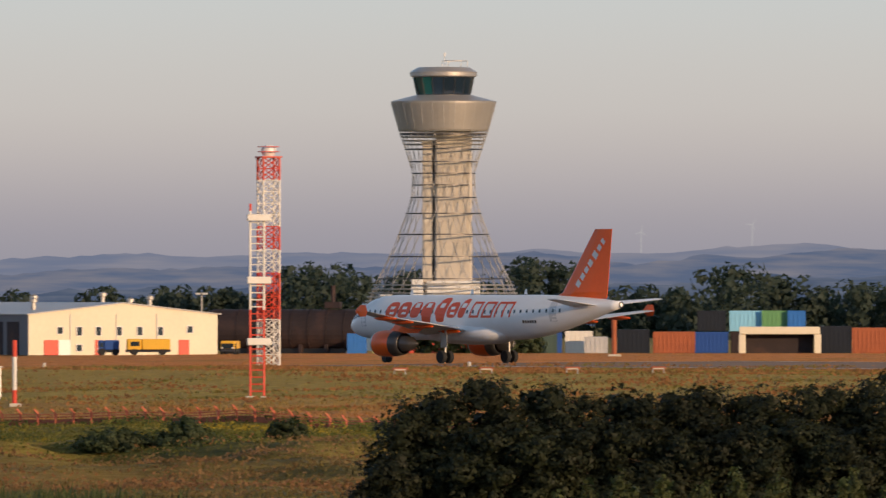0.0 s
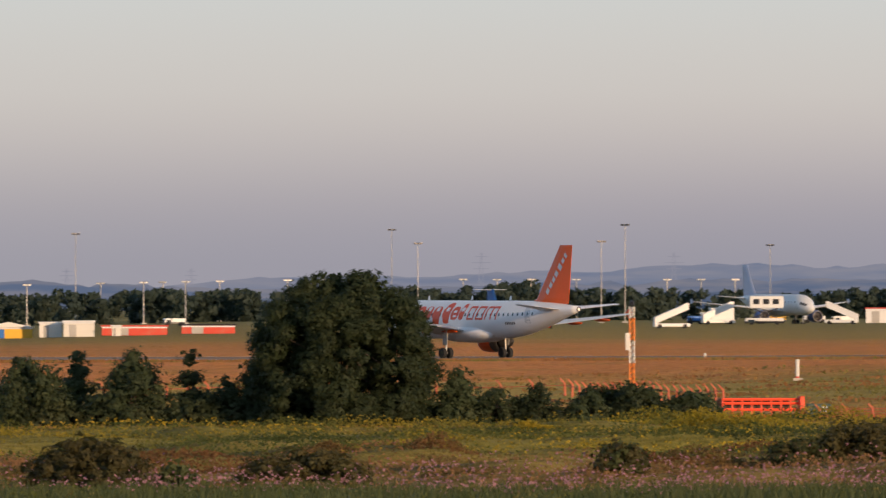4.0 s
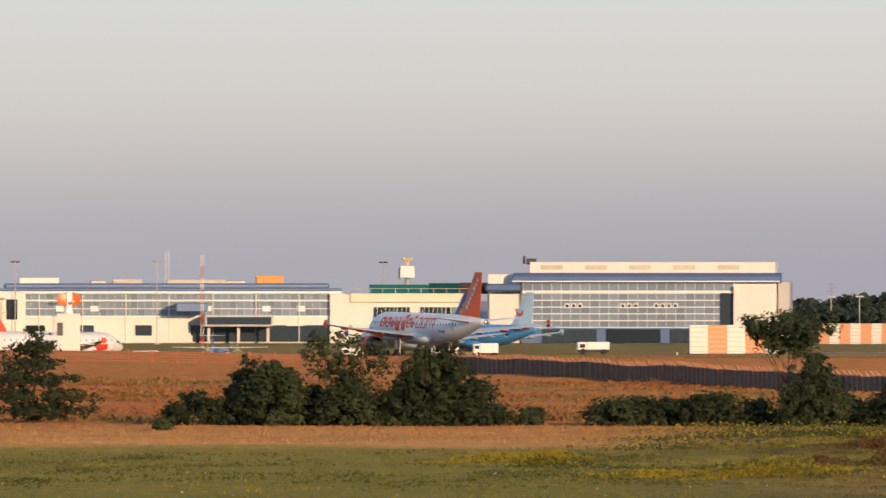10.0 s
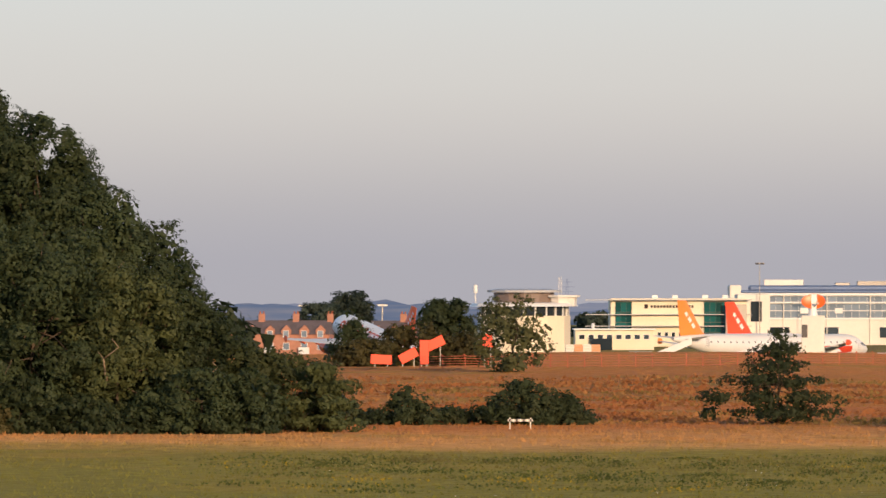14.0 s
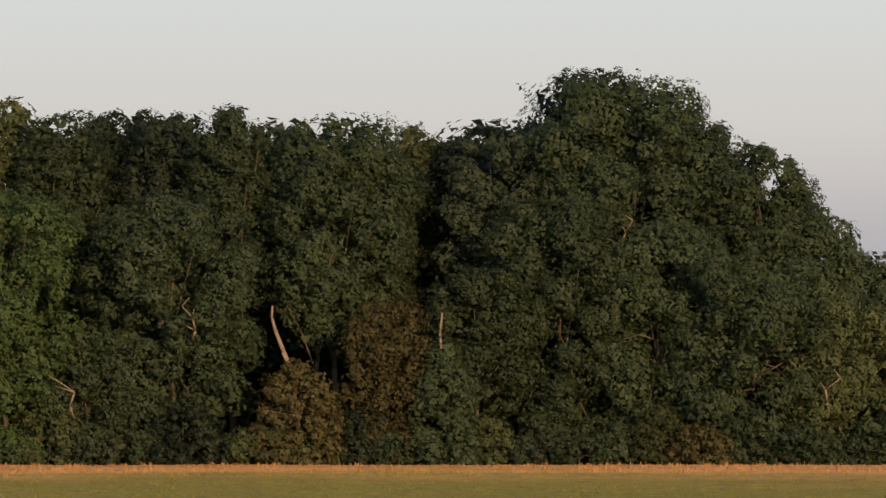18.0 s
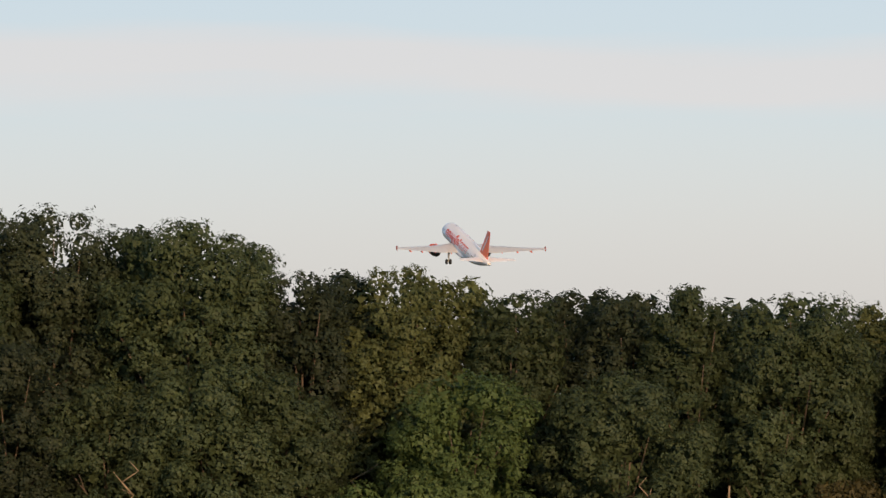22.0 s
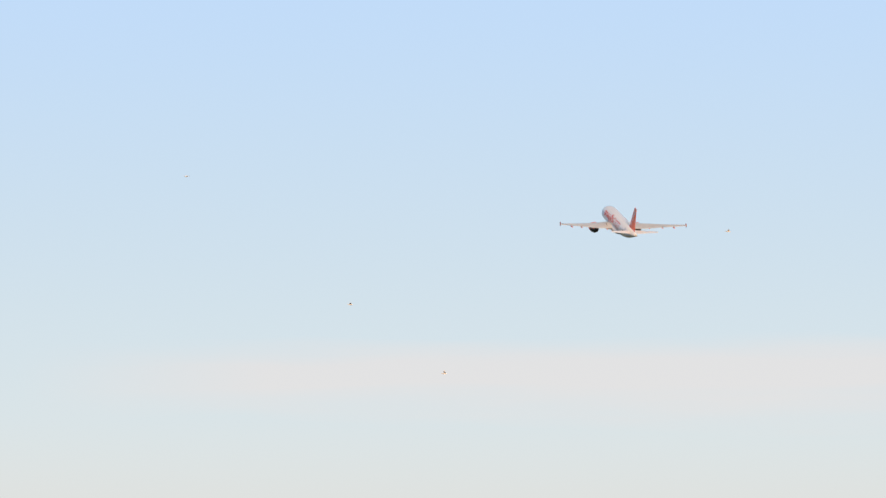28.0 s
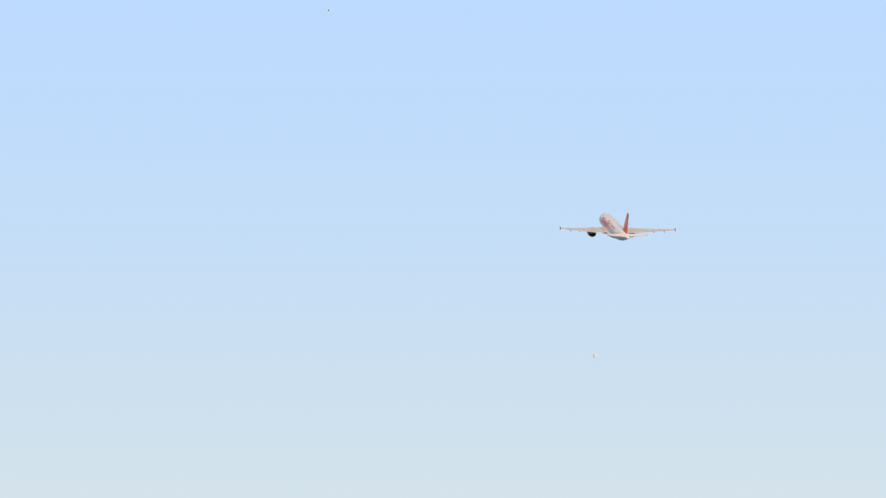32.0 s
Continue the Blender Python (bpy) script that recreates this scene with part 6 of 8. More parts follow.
def houses(b, r, n, rz):
    """A terrace of brick houses with gabled dormers and chimneys."""
    for k in range(n):
        ob = thing("brick_house", "red brick terraced house with slate roof and white gabled dormers", "house", spot(b, r, rz) @ Matrix.Scale(0.84, 4) @ Matrix.Translation(((k - n / 2 + 0.5) * 7.2, 0, 0)), "terraced houses")
        wall = part("wall", Geo().box(0, 3.5, 2.6, 7.19, 7, 5.2), M["brick"], ob)
        part("roof", Geo().add([(-3.6, -0.4, 5.1), (3.6, -0.4, 5.1), (3.6, 3.5, 8.0), (-3.6, 3.5, 8.0), (-3.6, 7.4, 5.1), (3.6, 7.4, 5.1)], [(0, 1, 2, 3), (3, 2, 5, 4), (0, 3, 4), (1, 5, 2)]), M["slate"], ob)
        ch = part("chimney", Geo().box(3.3, 3.5, 8.4, 1.3, 0.9, 2.0, 0.05), M["brick"], ob)
        for dx in (-0.35, 0.35):
            part("chimney_pot", Geo().tube((3.3 + dx, 3.5, 9.3), (3.3 + dx, 3.5, 9.9), 0.16, 0.13, 8), M["rustend"], ch)
        for x in (-1.7, 1.7):
            g = part("dormer", Geo().add([(x - 1.0, -0.25, 4.4), (x + 1.0, -0.25, 4.4), (x + 1.0, -0.25, 6.0), (x, -0.25, 7.0), (x - 1.0, -0.25, 6.0), (x - 1.0, 2.6, 6.0), (x + 1.0, 2.6, 6.0), (x, 2.6, 7.0)],
                                         [(0, 1, 2, 3, 4), (2, 6, 7, 3), (4, 3, 7, 5), (1, 6, 2), (0, 4, 5)]), M["brick"], ob)
            opening(g, "window", x, 5.2, 1.1, 1.3, -0.27, "pane", "white")
            opening(wall, "window", x, 2.6, 1.3, 1.4, -0.02, "pane", "white")
        part("bay", Geo().box(-1.7, -0.5, 1.2, 2.2, 1.0, 2.4, 0.05), M["white"], ob)


terminal_hall()
terminal_mid()
pier()
hotel()
low_offices()
old_tower()
houses(-342.5, 1980, 3, -8)
houses(-331.5, 2000, 2, -8)


def blast_fence(b, r, n, h, rz, pw=2.6, start=0):
    ob = thing("blast_fence", "orange and white striped blast screen beside the apron", "blast screen", spot(b, r, rz), "blast screens")
    for col in (0, 1):
        me = Geo().box(0, 0, h / 2, pw - 0.03, 0.35, h, 0.04).mesh("panel")
        me.materials.append(M["panel_orange" if col else "cladding"])
        for k in range(n):
            if (k + start) % 2 == col:
                part("panel", me, None, ob, at=Matrix.Translation(((k - n / 2 + 0.5) * pw, 0, 0)))
    slat = Geo().box(0, -0.22, 0, n * pw, 0.1, 0.07).mesh("slat")
    slat.materials.append(M["galv"])
    for k in range(6):
        part("slat", slat, None, ob, at=Matrix.Translation((0, 0, h * (k + 0.5) / 6)))
    for k in range(0, n + 1, 2):
        part("stay", Geo().tube(((k - n / 2) * pw, 2.2, 0), ((k - n / 2) * pw, 0.2, h * 0.85), 0.08, n=5), M["galv"], ob)


M["panel_orange"] = mat("faded_orange_panel", (0.66, 0.3, 0.14), 0.7, var=0.1, size=3, each=0.06)
blast_fence(-236.4, 1700, 5, 4.3, 6, 2.8)
blast_fence(-225.4, 2150, 8, 3.9, -4, 2.0, 1)
blast_fence(-174.6, 1890, 6, 2.3, 0, 2.2)
blast_fence(-184.5, 1890, 7, 2.3, 0, 3.3)
blast_fence(-315.6, 1950, 4, 3.0, 0, 1.5)
blast_fence(-193.0, 1915, 4, 2.2, 0, 1.4, 1)


def shed_low(b, r, L, h, d, wall, roof, label, rz=0.0, gable=True):
    ob = thing("storage_shed", label, "shed", spot(b, r, rz), "apron sheds")
    body = part("body", Geo().box(0, d / 2, h / 2, L, d, h, 0.05), M[wall], ob)
    if gable:
        part("roof", Geo().add([(-L / 2 - 0.3, -0.4, h), (L / 2 + 0.3, -0.4, h), (0, -0.4, h + L * 0.11), (-L / 2 - 0.3, d, h), (L / 2 + 0.3, d, h), (0, d, h + L * 0.11)], [(0, 1, 2), (5, 4, 3), (0, 2, 5, 3), (2, 1, 4, 5), (1, 0, 3, 4)]), M[roof], ob)
    else:
        part("roof", Geo().box(0, d / 2, h + 0.12, L + 0.4, d + 0.4, 0.24, 0.05), M[roof], ob)
    part("door", Geo().box(-L * 0.2, -0.05, h * 0.42, L * 0.22, 0.1, h * 0.8, 0.02), M["blue" if wall == "yellow" else "galv"], body)
    part("trim", Geo().box(0, -0.06, h - 0.15, L, 0.1, 0.25), M["white"], body)


for b, r, L, h, d, w, rf, label, gb in ((-162.1, 1905, 8, 1.9, 6, "yellow", "cladding", "yellow shed with pale gabled roof by the apron", True), (-169.4, 1910, 6.4, 2.0, 5, "panel_orange", "cladding", "orange shed with pale gabled roof by the apron", True), (-158.4, 1900, 3.8, 2.4, 3, "cladding", "white", "white cabin by the apron", False), (-155.9, 1895, 5.2, 2.5, 3, "cladding", "white", "long white cabin by the apron", False), (-166.0, 1900, 3.2, 2.2, 3, "panel_orange", "red", "small orange cabin by the apron", False),
                                        (-151.0, 1900, 11, 1.5, 3, "red", "red", "low red barrier cabin by the apron", False), (-144.5, 1910, 9, 1.4, 3, "red", "rust", "low red-brown cabin by the apron", False), (-152.6, 1890, 1.5, 1.6, 1.5, "cladding", "white", "small white cabin by the apron", False), (-121, 2400, 4.4, 2.4, 3, "white", "white", "small white cabin on the apron", False),
                                        (-199.6, 2080, 12.4, 4.6, 6, "cream", "cream", "plain cream screen wall before parked aircraft", False), (-85.0, 2300, 6.8, 2.9, 3, "white", "red", "white and red cabin on the apron", False), (-80.5, 2320, 5.0, 2.0, 3, "white", "white", "white cabin on the apron", False), (-208.3, 2500, 5, 4.4, 5, "navy", "navy", "dark blue sign box above the car park", False),
                                        (-1.0, 1580, 16, 2.6, 5, "red", "red", "long red cabin behind the yard", False), (8, 1600, 8, 3.4, 5, "navy", "roofgrey", "dark blue cabin behind the yard", False)):
    shed_low(b, r, L, h, d, w, rf, label, 0, gb)

# ---- radars ----


def round_radar():
    ob = thing("surveillance_radar", "white block tower with a turning orange and white radar reflector", "radar", spot(-295.3, 1760))
    tw = part("tower_block", Geo().box(0, 0, 4.0, 3.6, 3.6, 8.0, 0.08), M["cladding"], ob)
    part("louvre_face", Geo().box(-1.3, -1.85, 5.6, 0.9, 0.1, 2.0), M["dark_metal"], tw)
    part("pedestal", Geo().tube((0, 0, 8.0), (0, 0, 9.4), 0.75, 0.5, 12), M["white"], ob)
    dish = part("reflector", Geo().loft([[(x, -0.5 + (x * x + z * z) * 0.09, 10.2 + z + 0.0) for x, z in [(2.0 * k / 6 * math.cos(a), 1.15 * k / 6 * math.sin(a)) for a in [2 * math.pi * i / 24 for i in range(24)]]] for k in range(1, 7)]), M["orange"], ob, "orange and white turning reflector")
    part("white_stripe", Geo().loft([[(x, -0.56 + (x * x + z * z) * 0.09, 10.2 + z) for z in np.linspace(-1.1, 1.1, 7)] for x in (-0.45, 0, 0.45)], False), M["white"], dish)
    part("feed_arm", Geo().tube((0, 0, 9.2), (0, -2.0, 9.8), 0.1, n=6).box(0, -2.0, 9.9, 0.5, 0.3, 0.3, 0.05), M["galv"], dish)
    part("back_frame", Geo().tube((-1.6, 0.1, 10.2), (1.6, 0.1, 10.2), 0.12, n=6).tube((0, 0.2, 9.2), (0, 0.2, 11.0), 0.12, n=6), M["galv"], dish)
    return dish


def bar_radar():
    ob = thing("rooftop_radar", "white roof turret carrying a turning pale yellow bar antenna", "radar", spot(-265.4, 2352))
    part("mast_column", Geo().tube((0, 0, 0), (0, 0, 13.2), 0.5, n=10), M["galv"], ob)
    part("turret", Geo().box(0, 0, 14.5, 3.0, 3.0, 2.6, 0.12), M["white"], ob)
    part("ladder", Geo().box(-1.65, -0.6, 14.2, 0.3, 0.1, 2.4), M["galv"], ob)
    part("turret_rail", Geo().lathe([(1.9, 13.3), (1.95, 13.3), (1.95, 13.4), (1.9, 13.4)], 12, caps=False), M["galv"], ob)
    bar = part("bar_antenna", Geo().box(0, 0, 17.2, 5.2, 0.5, 0.5, 0.12), M["bar_yellow"], ob, "pale yellow turning bar antenna")
    part("yoke", Geo().tube((-0.9, 0, 17.0), (0, 0, 15.8), 0.16, n=6).tube((0.9, 0, 17.0), (0, 0, 15.8), 0.16, n=6), M["bar_yellow"], bar)
    return bar


M["bar_yellow"] = mat("pale_yellow_paint", (0.78, 0.55, 0.25), 0.5, var=0.08)
DISH, BAR = round_radar(), bar_radar()
# ---- vehicles ----


def vehicle(name, label, at, L, w, h, col, cab=0.28, box=None, group="apron vehicles"):
    """A van or truck: body, cab, windows, lamps and wheels."""
    ob = thing(name, label, "vehicle", at, group)
    box = box or col
    part("chassis", Geo().box(0, 0, 0.55, L, w * 0.9, 0.35, 0.05), M["black"], ob)
    body = part("load_body", Geo().box(L * cab / 2, 0, 0.7 + (h - 0.7) / 2, L * (1 - cab) - 0.05, w, h - 0.7, 0.08), M[box], ob)
    hc = min(h, 2.3)
    cabp = part("cab", Geo().box(-L / 2 + L * cab / 2, 0, 0.6 + (hc - 0.6) / 2, L * cab, w * 0.96, hc - 0.6, 0.15), M[col], ob)
    part("side_glass", Geo().box(-L / 2 + L * cab * 0.55, -w * 0.49, hc - 0.6, L * cab * 0.6, 0.06, 0.55, 0.02), M["window"], cabp)
    part("windscreen", Geo().box(-L / 2 - 0.01, 0, hc - 0.65, 0.06, w * 0.8, 0.65, 0.02), M["window"], cabp)
    part("bumper", Geo().box(-L / 2 - 0.05, 0, 0.5, 0.15, w * 0.95, 0.3, 0.04), M["dark_metal"], ob)
    for s in (-1, 1):
        part("headlight", Geo().box(-L / 2 - 0.04, s * w * 0.35, 0.85, 0.06, 0.3, 0.2, 0.02), M["lamp"], cabp)
        for x in (-L * 0.33, L * 0.32):
            wh = part("wheel", Geo().lathe([(0.1, -0.14), (0.42, -0.14), (0.46, -0.08), (0.46, 0.08), (0.42, 0.14), (0.1, 0.14)], 14, pose(x, s * w * 0.42, 0.46, 90, 0, 0)), M["rubber"], ob)
    return ob


def stairs(b, r, rz, label="white mobile passenger stairs on the apron"):
    ob = thing("passenger_stairs", label, "stairs", spot(b, r, rz), "passenger stairs")
    part("chassis", Geo().box(0, 0, 0.6, 6.5, 2.0, 0.6, 0.08), M["white"], ob)
    me = Geo().box(0, 0, 0, 0.4, 1.6, 0.1, 0.01).mesh("step")
    me.materials.append(M["white"])
    for k in range(14):
        part("step", me, None, ob, at=Matrix.Translation((-3 + k * 0.42, 0, 0.9 + k * 0.2)))
    for s in (-1, 1):
        part("side_panel", Geo().add([(-3.2, s * 0.85, 0.8), (3.0, s * 0.85, 3.4), (3.0, s * 0.85, 4.6), (-3.2, s * 0.85, 2.0), (-3.2, s * 0.93, 0.8), (3.0, s * 0.93, 3.4), (3.0, s * 0.93, 4.6), (-3.2, s * 0.93, 2.0)], [(0, 1, 2, 3), (7, 6, 5, 4), (0, 4, 5, 1), (1, 5, 6, 2), (2, 6, 7, 3), (3, 7, 4, 0)]), M["white"], ob)
    for x in (-2.3, 2.3):
        for s in (-1, 1):
            part("wheel", Geo().lathe([(0.1, -0.12), (0.36, -0.12), (0.4, 0), (0.36, 0.12), (0.1, 0.12)], 12, pose(x, s * 0.9, 0.4, 90, 0, 0)), M["rubber"], ob)


def lift_truck(b, r, rz):
    ob = vehicle("high_lift_truck", "white high-lift cabin truck beside a parked airliner", spot(b, r, rz), 7.6, 2.5, 1.3, "white", 0.3)
    cabin = part("lift_cabin", Geo().box(0.4, 0, 4.4, 6.6, 2.5, 2.4, 0.12), M["white"], ob)
    for x in (-1.6, 0.3, 2.2):
        part("cabin_window", Geo().box(x, -1.27, 4.5, 1.2, 0.06, 1.0, 0.05), M["black"], cabin)
    for s in (-1, 1):
        part("scissor", Geo().tube((-2.5, s * 0.9, 1.3), (2.6, s * 0.9, 3.2), 0.12, n=6).tube((2.5, s * 0.9, 1.3), (-2.4, s * 0.9, 3.2), 0.12, n=6), M["dark_metal"], ob)


vehicle("fire_truck", "yellow airfield fire truck beside a white hall", spot(-26.0, 1402, 2), 5.4, 2.6, 2.0, "yellow", 0.34)
vehicle("van", "dark van beside a white hall", spot(-29.5, 1404, 2), 2.6, 2.0, 1.9, "navy")
vehicle("van", "yellow service van beside a rusty tank", spot(-18.8, 1402, 80), 3.6, 1.9, 1.7, "yellow")
vehicle("van", "white van on the apron by the terminal", spot(-249.0, 1760, 4), 5.0, 2.0, 1.9, "white")
vehicle("van", "white van on the apron by the terminal", spot(-258.5, 1960, 4), 4.4, 2.0, 2.4, "white")
vehicle("catering_truck", "white catering truck near parked aircraft", spot(-99.6, 2240, 10), 6.5, 2.4, 3.2, "white")
vehicle("baggage_tug", "blue baggage tug on the apron", spot(-101.5, 2230, 10), 3.2, 1.6, 1.6, "blue")
vehicle("car", "red car parked beyond the runway", spot(-56.0, 1480, 5), 4.2, 1.8, 1.45, "red", 0.35)
vehicle("car", "dark car parked beyond the runway", spot(-52.8, 1470, 5), 4.2, 1.8, 1.45, "black", 0.35)
vehicle("car", "pale blue car parked by the apron", spot(-116.5, 2290, 5), 4.6, 1.8, 1.5, "lightblue", 0.35)
for k, (b, c) in enumerate(((-126, "white"), (-123.8, "black"), (-129, "rust"), (-137, "white"), (-217.5, "white"), (-215.8, "red"), (-219.6, "black"), (-213.5, "white"), (-147.5, "white"), (-100, "navy"), (-94.5, "yellow"), (-91, "white"), (-88.5, "white"))):
    vehicle("car", {"white": "white car parked by the apron", "black": "black car parked by the apron", "rust": "brown car parked by the apron", "red": "red car parked by the apron", "navy": "navy tractor on the apron", "yellow": "yellow loader on the apron"}[c], spot(b, 2270 + k % 3 * 14, 5 + k * 31 % 20), 4.3, 1.8, 1.5, c, 0.35)
stairs(-99.5, 2215, 15)
stairs(-88.6, 2225, 170)
stairs(-103.6, 2030, 10)
lift_truck(-95.4, 2205, 0)
stairs(-307.5, 1960, 0)
for b, r in ((-310.5, 1955), (-298.2, 1990), (-288.5, 1900), (-270.2, 1930), (-262.0, 1950)):
    vehicle("loader", "white ground loader beside parked aircraft", spot(b, r, 8), 4.2, 2.0, 2.0, "white", 0.3)

# ---- parked aircraft ----


def parked(label, b, r, head, tail, engine, mark=None, hull_mat="white", dz=0.0, belly=None):
    a = b / 1000
    ob, _ = airliner("parked_airliner", label, pose(r * math.sin(a), r * math.cos(a), ground_z(r * math.sin(a), r * math.cos(a)) + dz, 0, 0, head), M[hull_mat], M[tail], M[engine], detail=False, group="parked airliners",
                     tail_bars={"mat": M[mark], "marks": [(0.15, 1.0, 1.0), (0.38, 1.0, 1.0), (0.6, 0.8, 0.9)]} if mark and mark != "red" else None)
    if mark == "red":
        # a red bow on the fin
        fin = [c for c in ob.children if c.name.startswith("tail_fin")][0]
        for side in (1, -1):
            rows = [[(-14.6 + q * math.cos(a), side * 0.24, 8.6 + q * math.sin(a)) for q in (0.75, 1.25)] for a in np.linspace(radians(190), radians(370), 12)]
            part("tail_bow", Geo().loft(rows, False), M["redpanel"], fin)
    if belly:
        body = ob.children[0]
        for side in (1, -1):
            part("colour_band", hull_patch(lambda q: 2.6, lambda q: 3.7, list(np.linspace(12, -14, 18)), side, 0.015, 3), M[belly], body)
    return ob


M["tail_sky"] = mat("pale_sky_blue_paint", (0.58, 0.76, 0.86), 0.35, var=0.05, size=3)
M["pale_tail"] = mat("pale_lilac_paint", (0.5, 0.53, 0.68), 0.35, var=0.05, size=3)
M["pale_hull"] = mat("pale_grey_blue_paint", (0.4, 0.45, 0.55), 0.35, var=0.05, size=3)
M["pale_blue_hull"] = mat("bright_blue_hull_paint", (0.1, 0.36, 0.72), 0.35, var=0.05, size=3)
parked("white airliner with a blue tail at the stand, stairs alongside", -94.2, 2260, -62, "pale_tail", "navy", None)
parked("white and light blue airliner with pale blue tail at the stand", -206.7, 2210, 4, "tail_sky", "lightblue", "red", belly="lightblue")
parked("white airliner with a red tail at the stand", -204.3, 2255, 4, "redpanel", "red", "white", belly="red")
parked("grey-blue airliner seen nose on at the stand", -182.4, 2310, -100, "pale_tail", "navy", None, "pale_hull")
parked("bright blue airliner with pale blue tail by the terminal", -259.6, 2058, 141, "tail_sky", "lightblue", "red", "pale_blue_hull")
parked("white airliner with a dark blue tail by the terminal", -264.8, 2018, 138, "navy", "navy", "yellow")
parked("white airliner with an amber orange tail by the terminal", -301.1, 2007, 66, "orange_light", "orange_light", "white")
parked("white airliner with a red tail by the terminal", -296.6, 2057, 62, "redpanel", "red", "white", belly="red")


def turboprop(label, b, r, head, s=1.0, hull_mat="white", band="blue"):
    """A high-winged twin turboprop, 27 m long."""
    ob = thing("turboprop", label, "turboprop", spot(b, r) @ pose(0, 0, 0, 0, 0, head) @ Matrix.Diagonal((s, s, s, 1)), "parked turboprops")
    sec = [(13.5, 0.1, 2.2), (12.9, 0.7, 2.3), (11.5, 1.15, 2.45), (9.5, 1.4, 2.6), (-4, 1.4, 2.6), (-8, 1.05, 2.95), (-11.5, 0.5, 3.5), (-13.5, 0.12, 3.8)]
    body = part("fuselage", Geo().loft([[(x, q * math.cos(2 * math.pi * k / 20), z + q * math.sin(2 * math.pi * k / 20)) for k in range(20)] for x, q, z in sec]), M[hull_mat], ob, smooth=True)
    for side in (1, -1):
        part("wing", flying_surface([(3.2, 2.9, side * 0.2, 4.15, 0.14), (2.9, 2.5, side * 6, 4.2, 0.13), (2.2, 1.4, side * 13.5, 4.35, 0.12)]), M["white"], ob)
        nac = part("nacelle", Geo().loft([[(x, side * 4.1 + q * math.cos(2 * math.pi * k / 14), 3.75 + q * math.sin(2 * math.pi * k / 14)) for k in range(14)] for x, q in ((5.2, 0.25), (4.6, 0.5), (3, 0.62), (0, 0.6), (-2.0, 0.2))]), M["white"], ob, smooth=True)
        for k in range(6):
            part("propeller_blade", Geo().box(0, 0, 1.0, 0.06, 0.28, 1.9, m=pose(5.25, side * 4.1, 3.75, k * 60, 0, 0)), M["black"], nac)
        part("tailplane", flying_surface([(-10.9, 1.7, side * 0.1, 7.5, 0.1), (-11.4, 1.0, side * 3.6, 7.55, 0.1)]), M["white"], ob)
        for dy in (-0.25, 0.25):
            wheel_part(ob, -0.2, side * 2.0 + dy, 0.42, 0.42, 0.25)
        part("gear_leg", Geo().tube((-0.2, side * 2.0, 0.4), (-0.2, side * 1.2, 1.6), 0.1, n=6), M["galv"], ob)
        for x in np.arange(8.5, -6, -1.3):
            part("cabin_window", Geo().box(x, side * 1.4, 2.9, 0.3, 0.05, 0.4, 0.02), M["window"], body)
    wheel_part(ob, 10.5, 0, 0.32, 0.32, 0.3)
    part("nose_leg", Geo().tube((10.5, 0, 0.3), (10.5, 0, 1.6), 0.08, n=6), M["galv"], ob)
    part("tail_fin", Geo().loft([fin_ring(-8.4, 4.4, 3.6, 0.08), fin_ring(-10.4, 2.4, 7.6, 0.09)]), M[band], ob)
    part("colour_band", Geo().loft([[(x, q * 1.02 * math.cos(a), z + q * 1.02 * math.sin(a)) for a in np.linspace(-0.5, 3.64, 14)] for x, q, z in ((4.0, 1.4, 2.6), (0, 1.4, 2.6), (-4, 1.4, 2.6))], False), M[band], body)
    part("cockpit_glass", Geo().loft([[(x, q * 1.02 * math.cos(a), z + q * 1.02 * math.sin(a)) for a in np.linspace(0.6, 2.54, 8)] for x, q, z in ((12.7, 0.75, 2.32), (11.9, 1.04, 2.4))], False), M["black"], body)
    return ob


turboprop("white and blue high-winged turboprop on the apron", -116.8, 2020, -58, 0.92)
turboprop("small grey turboprop seen nose on by the terminal", -282.0, 1960, -80, 0.62, "pale_hull", "navy")
turboprop("small white and blue propeller plane near the screens", -214.6, 2150, -150, 0.45, "white", "blue")


# ---- runway lights, barrier, signs ----


def approach_light(b):
    ob = thing("approach_light", "small red and white lamp box in the grass beside the runway", "runway light", spot(b, 925, 4), "approach light boxes")
    for x in (-0.45, 0.45):
        part("leg", Geo().box(x, 0, 0.2, 0.1, 0.2, 0.4, 0.02), M["galv"], ob)
    part("lamp_box", Geo().box(0, 0, 0.5, 1.25, 0.6, 0.2, 0.04), M["red_band"], ob)
    part("lens_strip", Geo().box(0, -0.32, 0.42, 0.9, 0.05, 0.1), M["concrete"], ob)


for b in (-3.8, 3.8, 11.4, 19.0):
    approach_light(b)


def edge_lamp(s):
    x, y = runway_xy(s, -26)
    ob = thing("edge_lamp", "tiny white runway edge lamp", "runway light", pose(x, y, float(np.interp(s, RW_S, RW_Z)) + 0.04), "runway edge lamps")
    part("base", Geo().tube((0, 0, -0.05), (0, 0, 0.15), 0.16, n=8), M["concrete"], ob)
    part("globe", Geo().lathe([(0.12, 0.15), (0.15, 0.22), (0.1, 0.34), (0.02, 0.38)], 8), M["lamp"], ob)


for s in range(-90, 820, 60):
    edge_lamp(s)


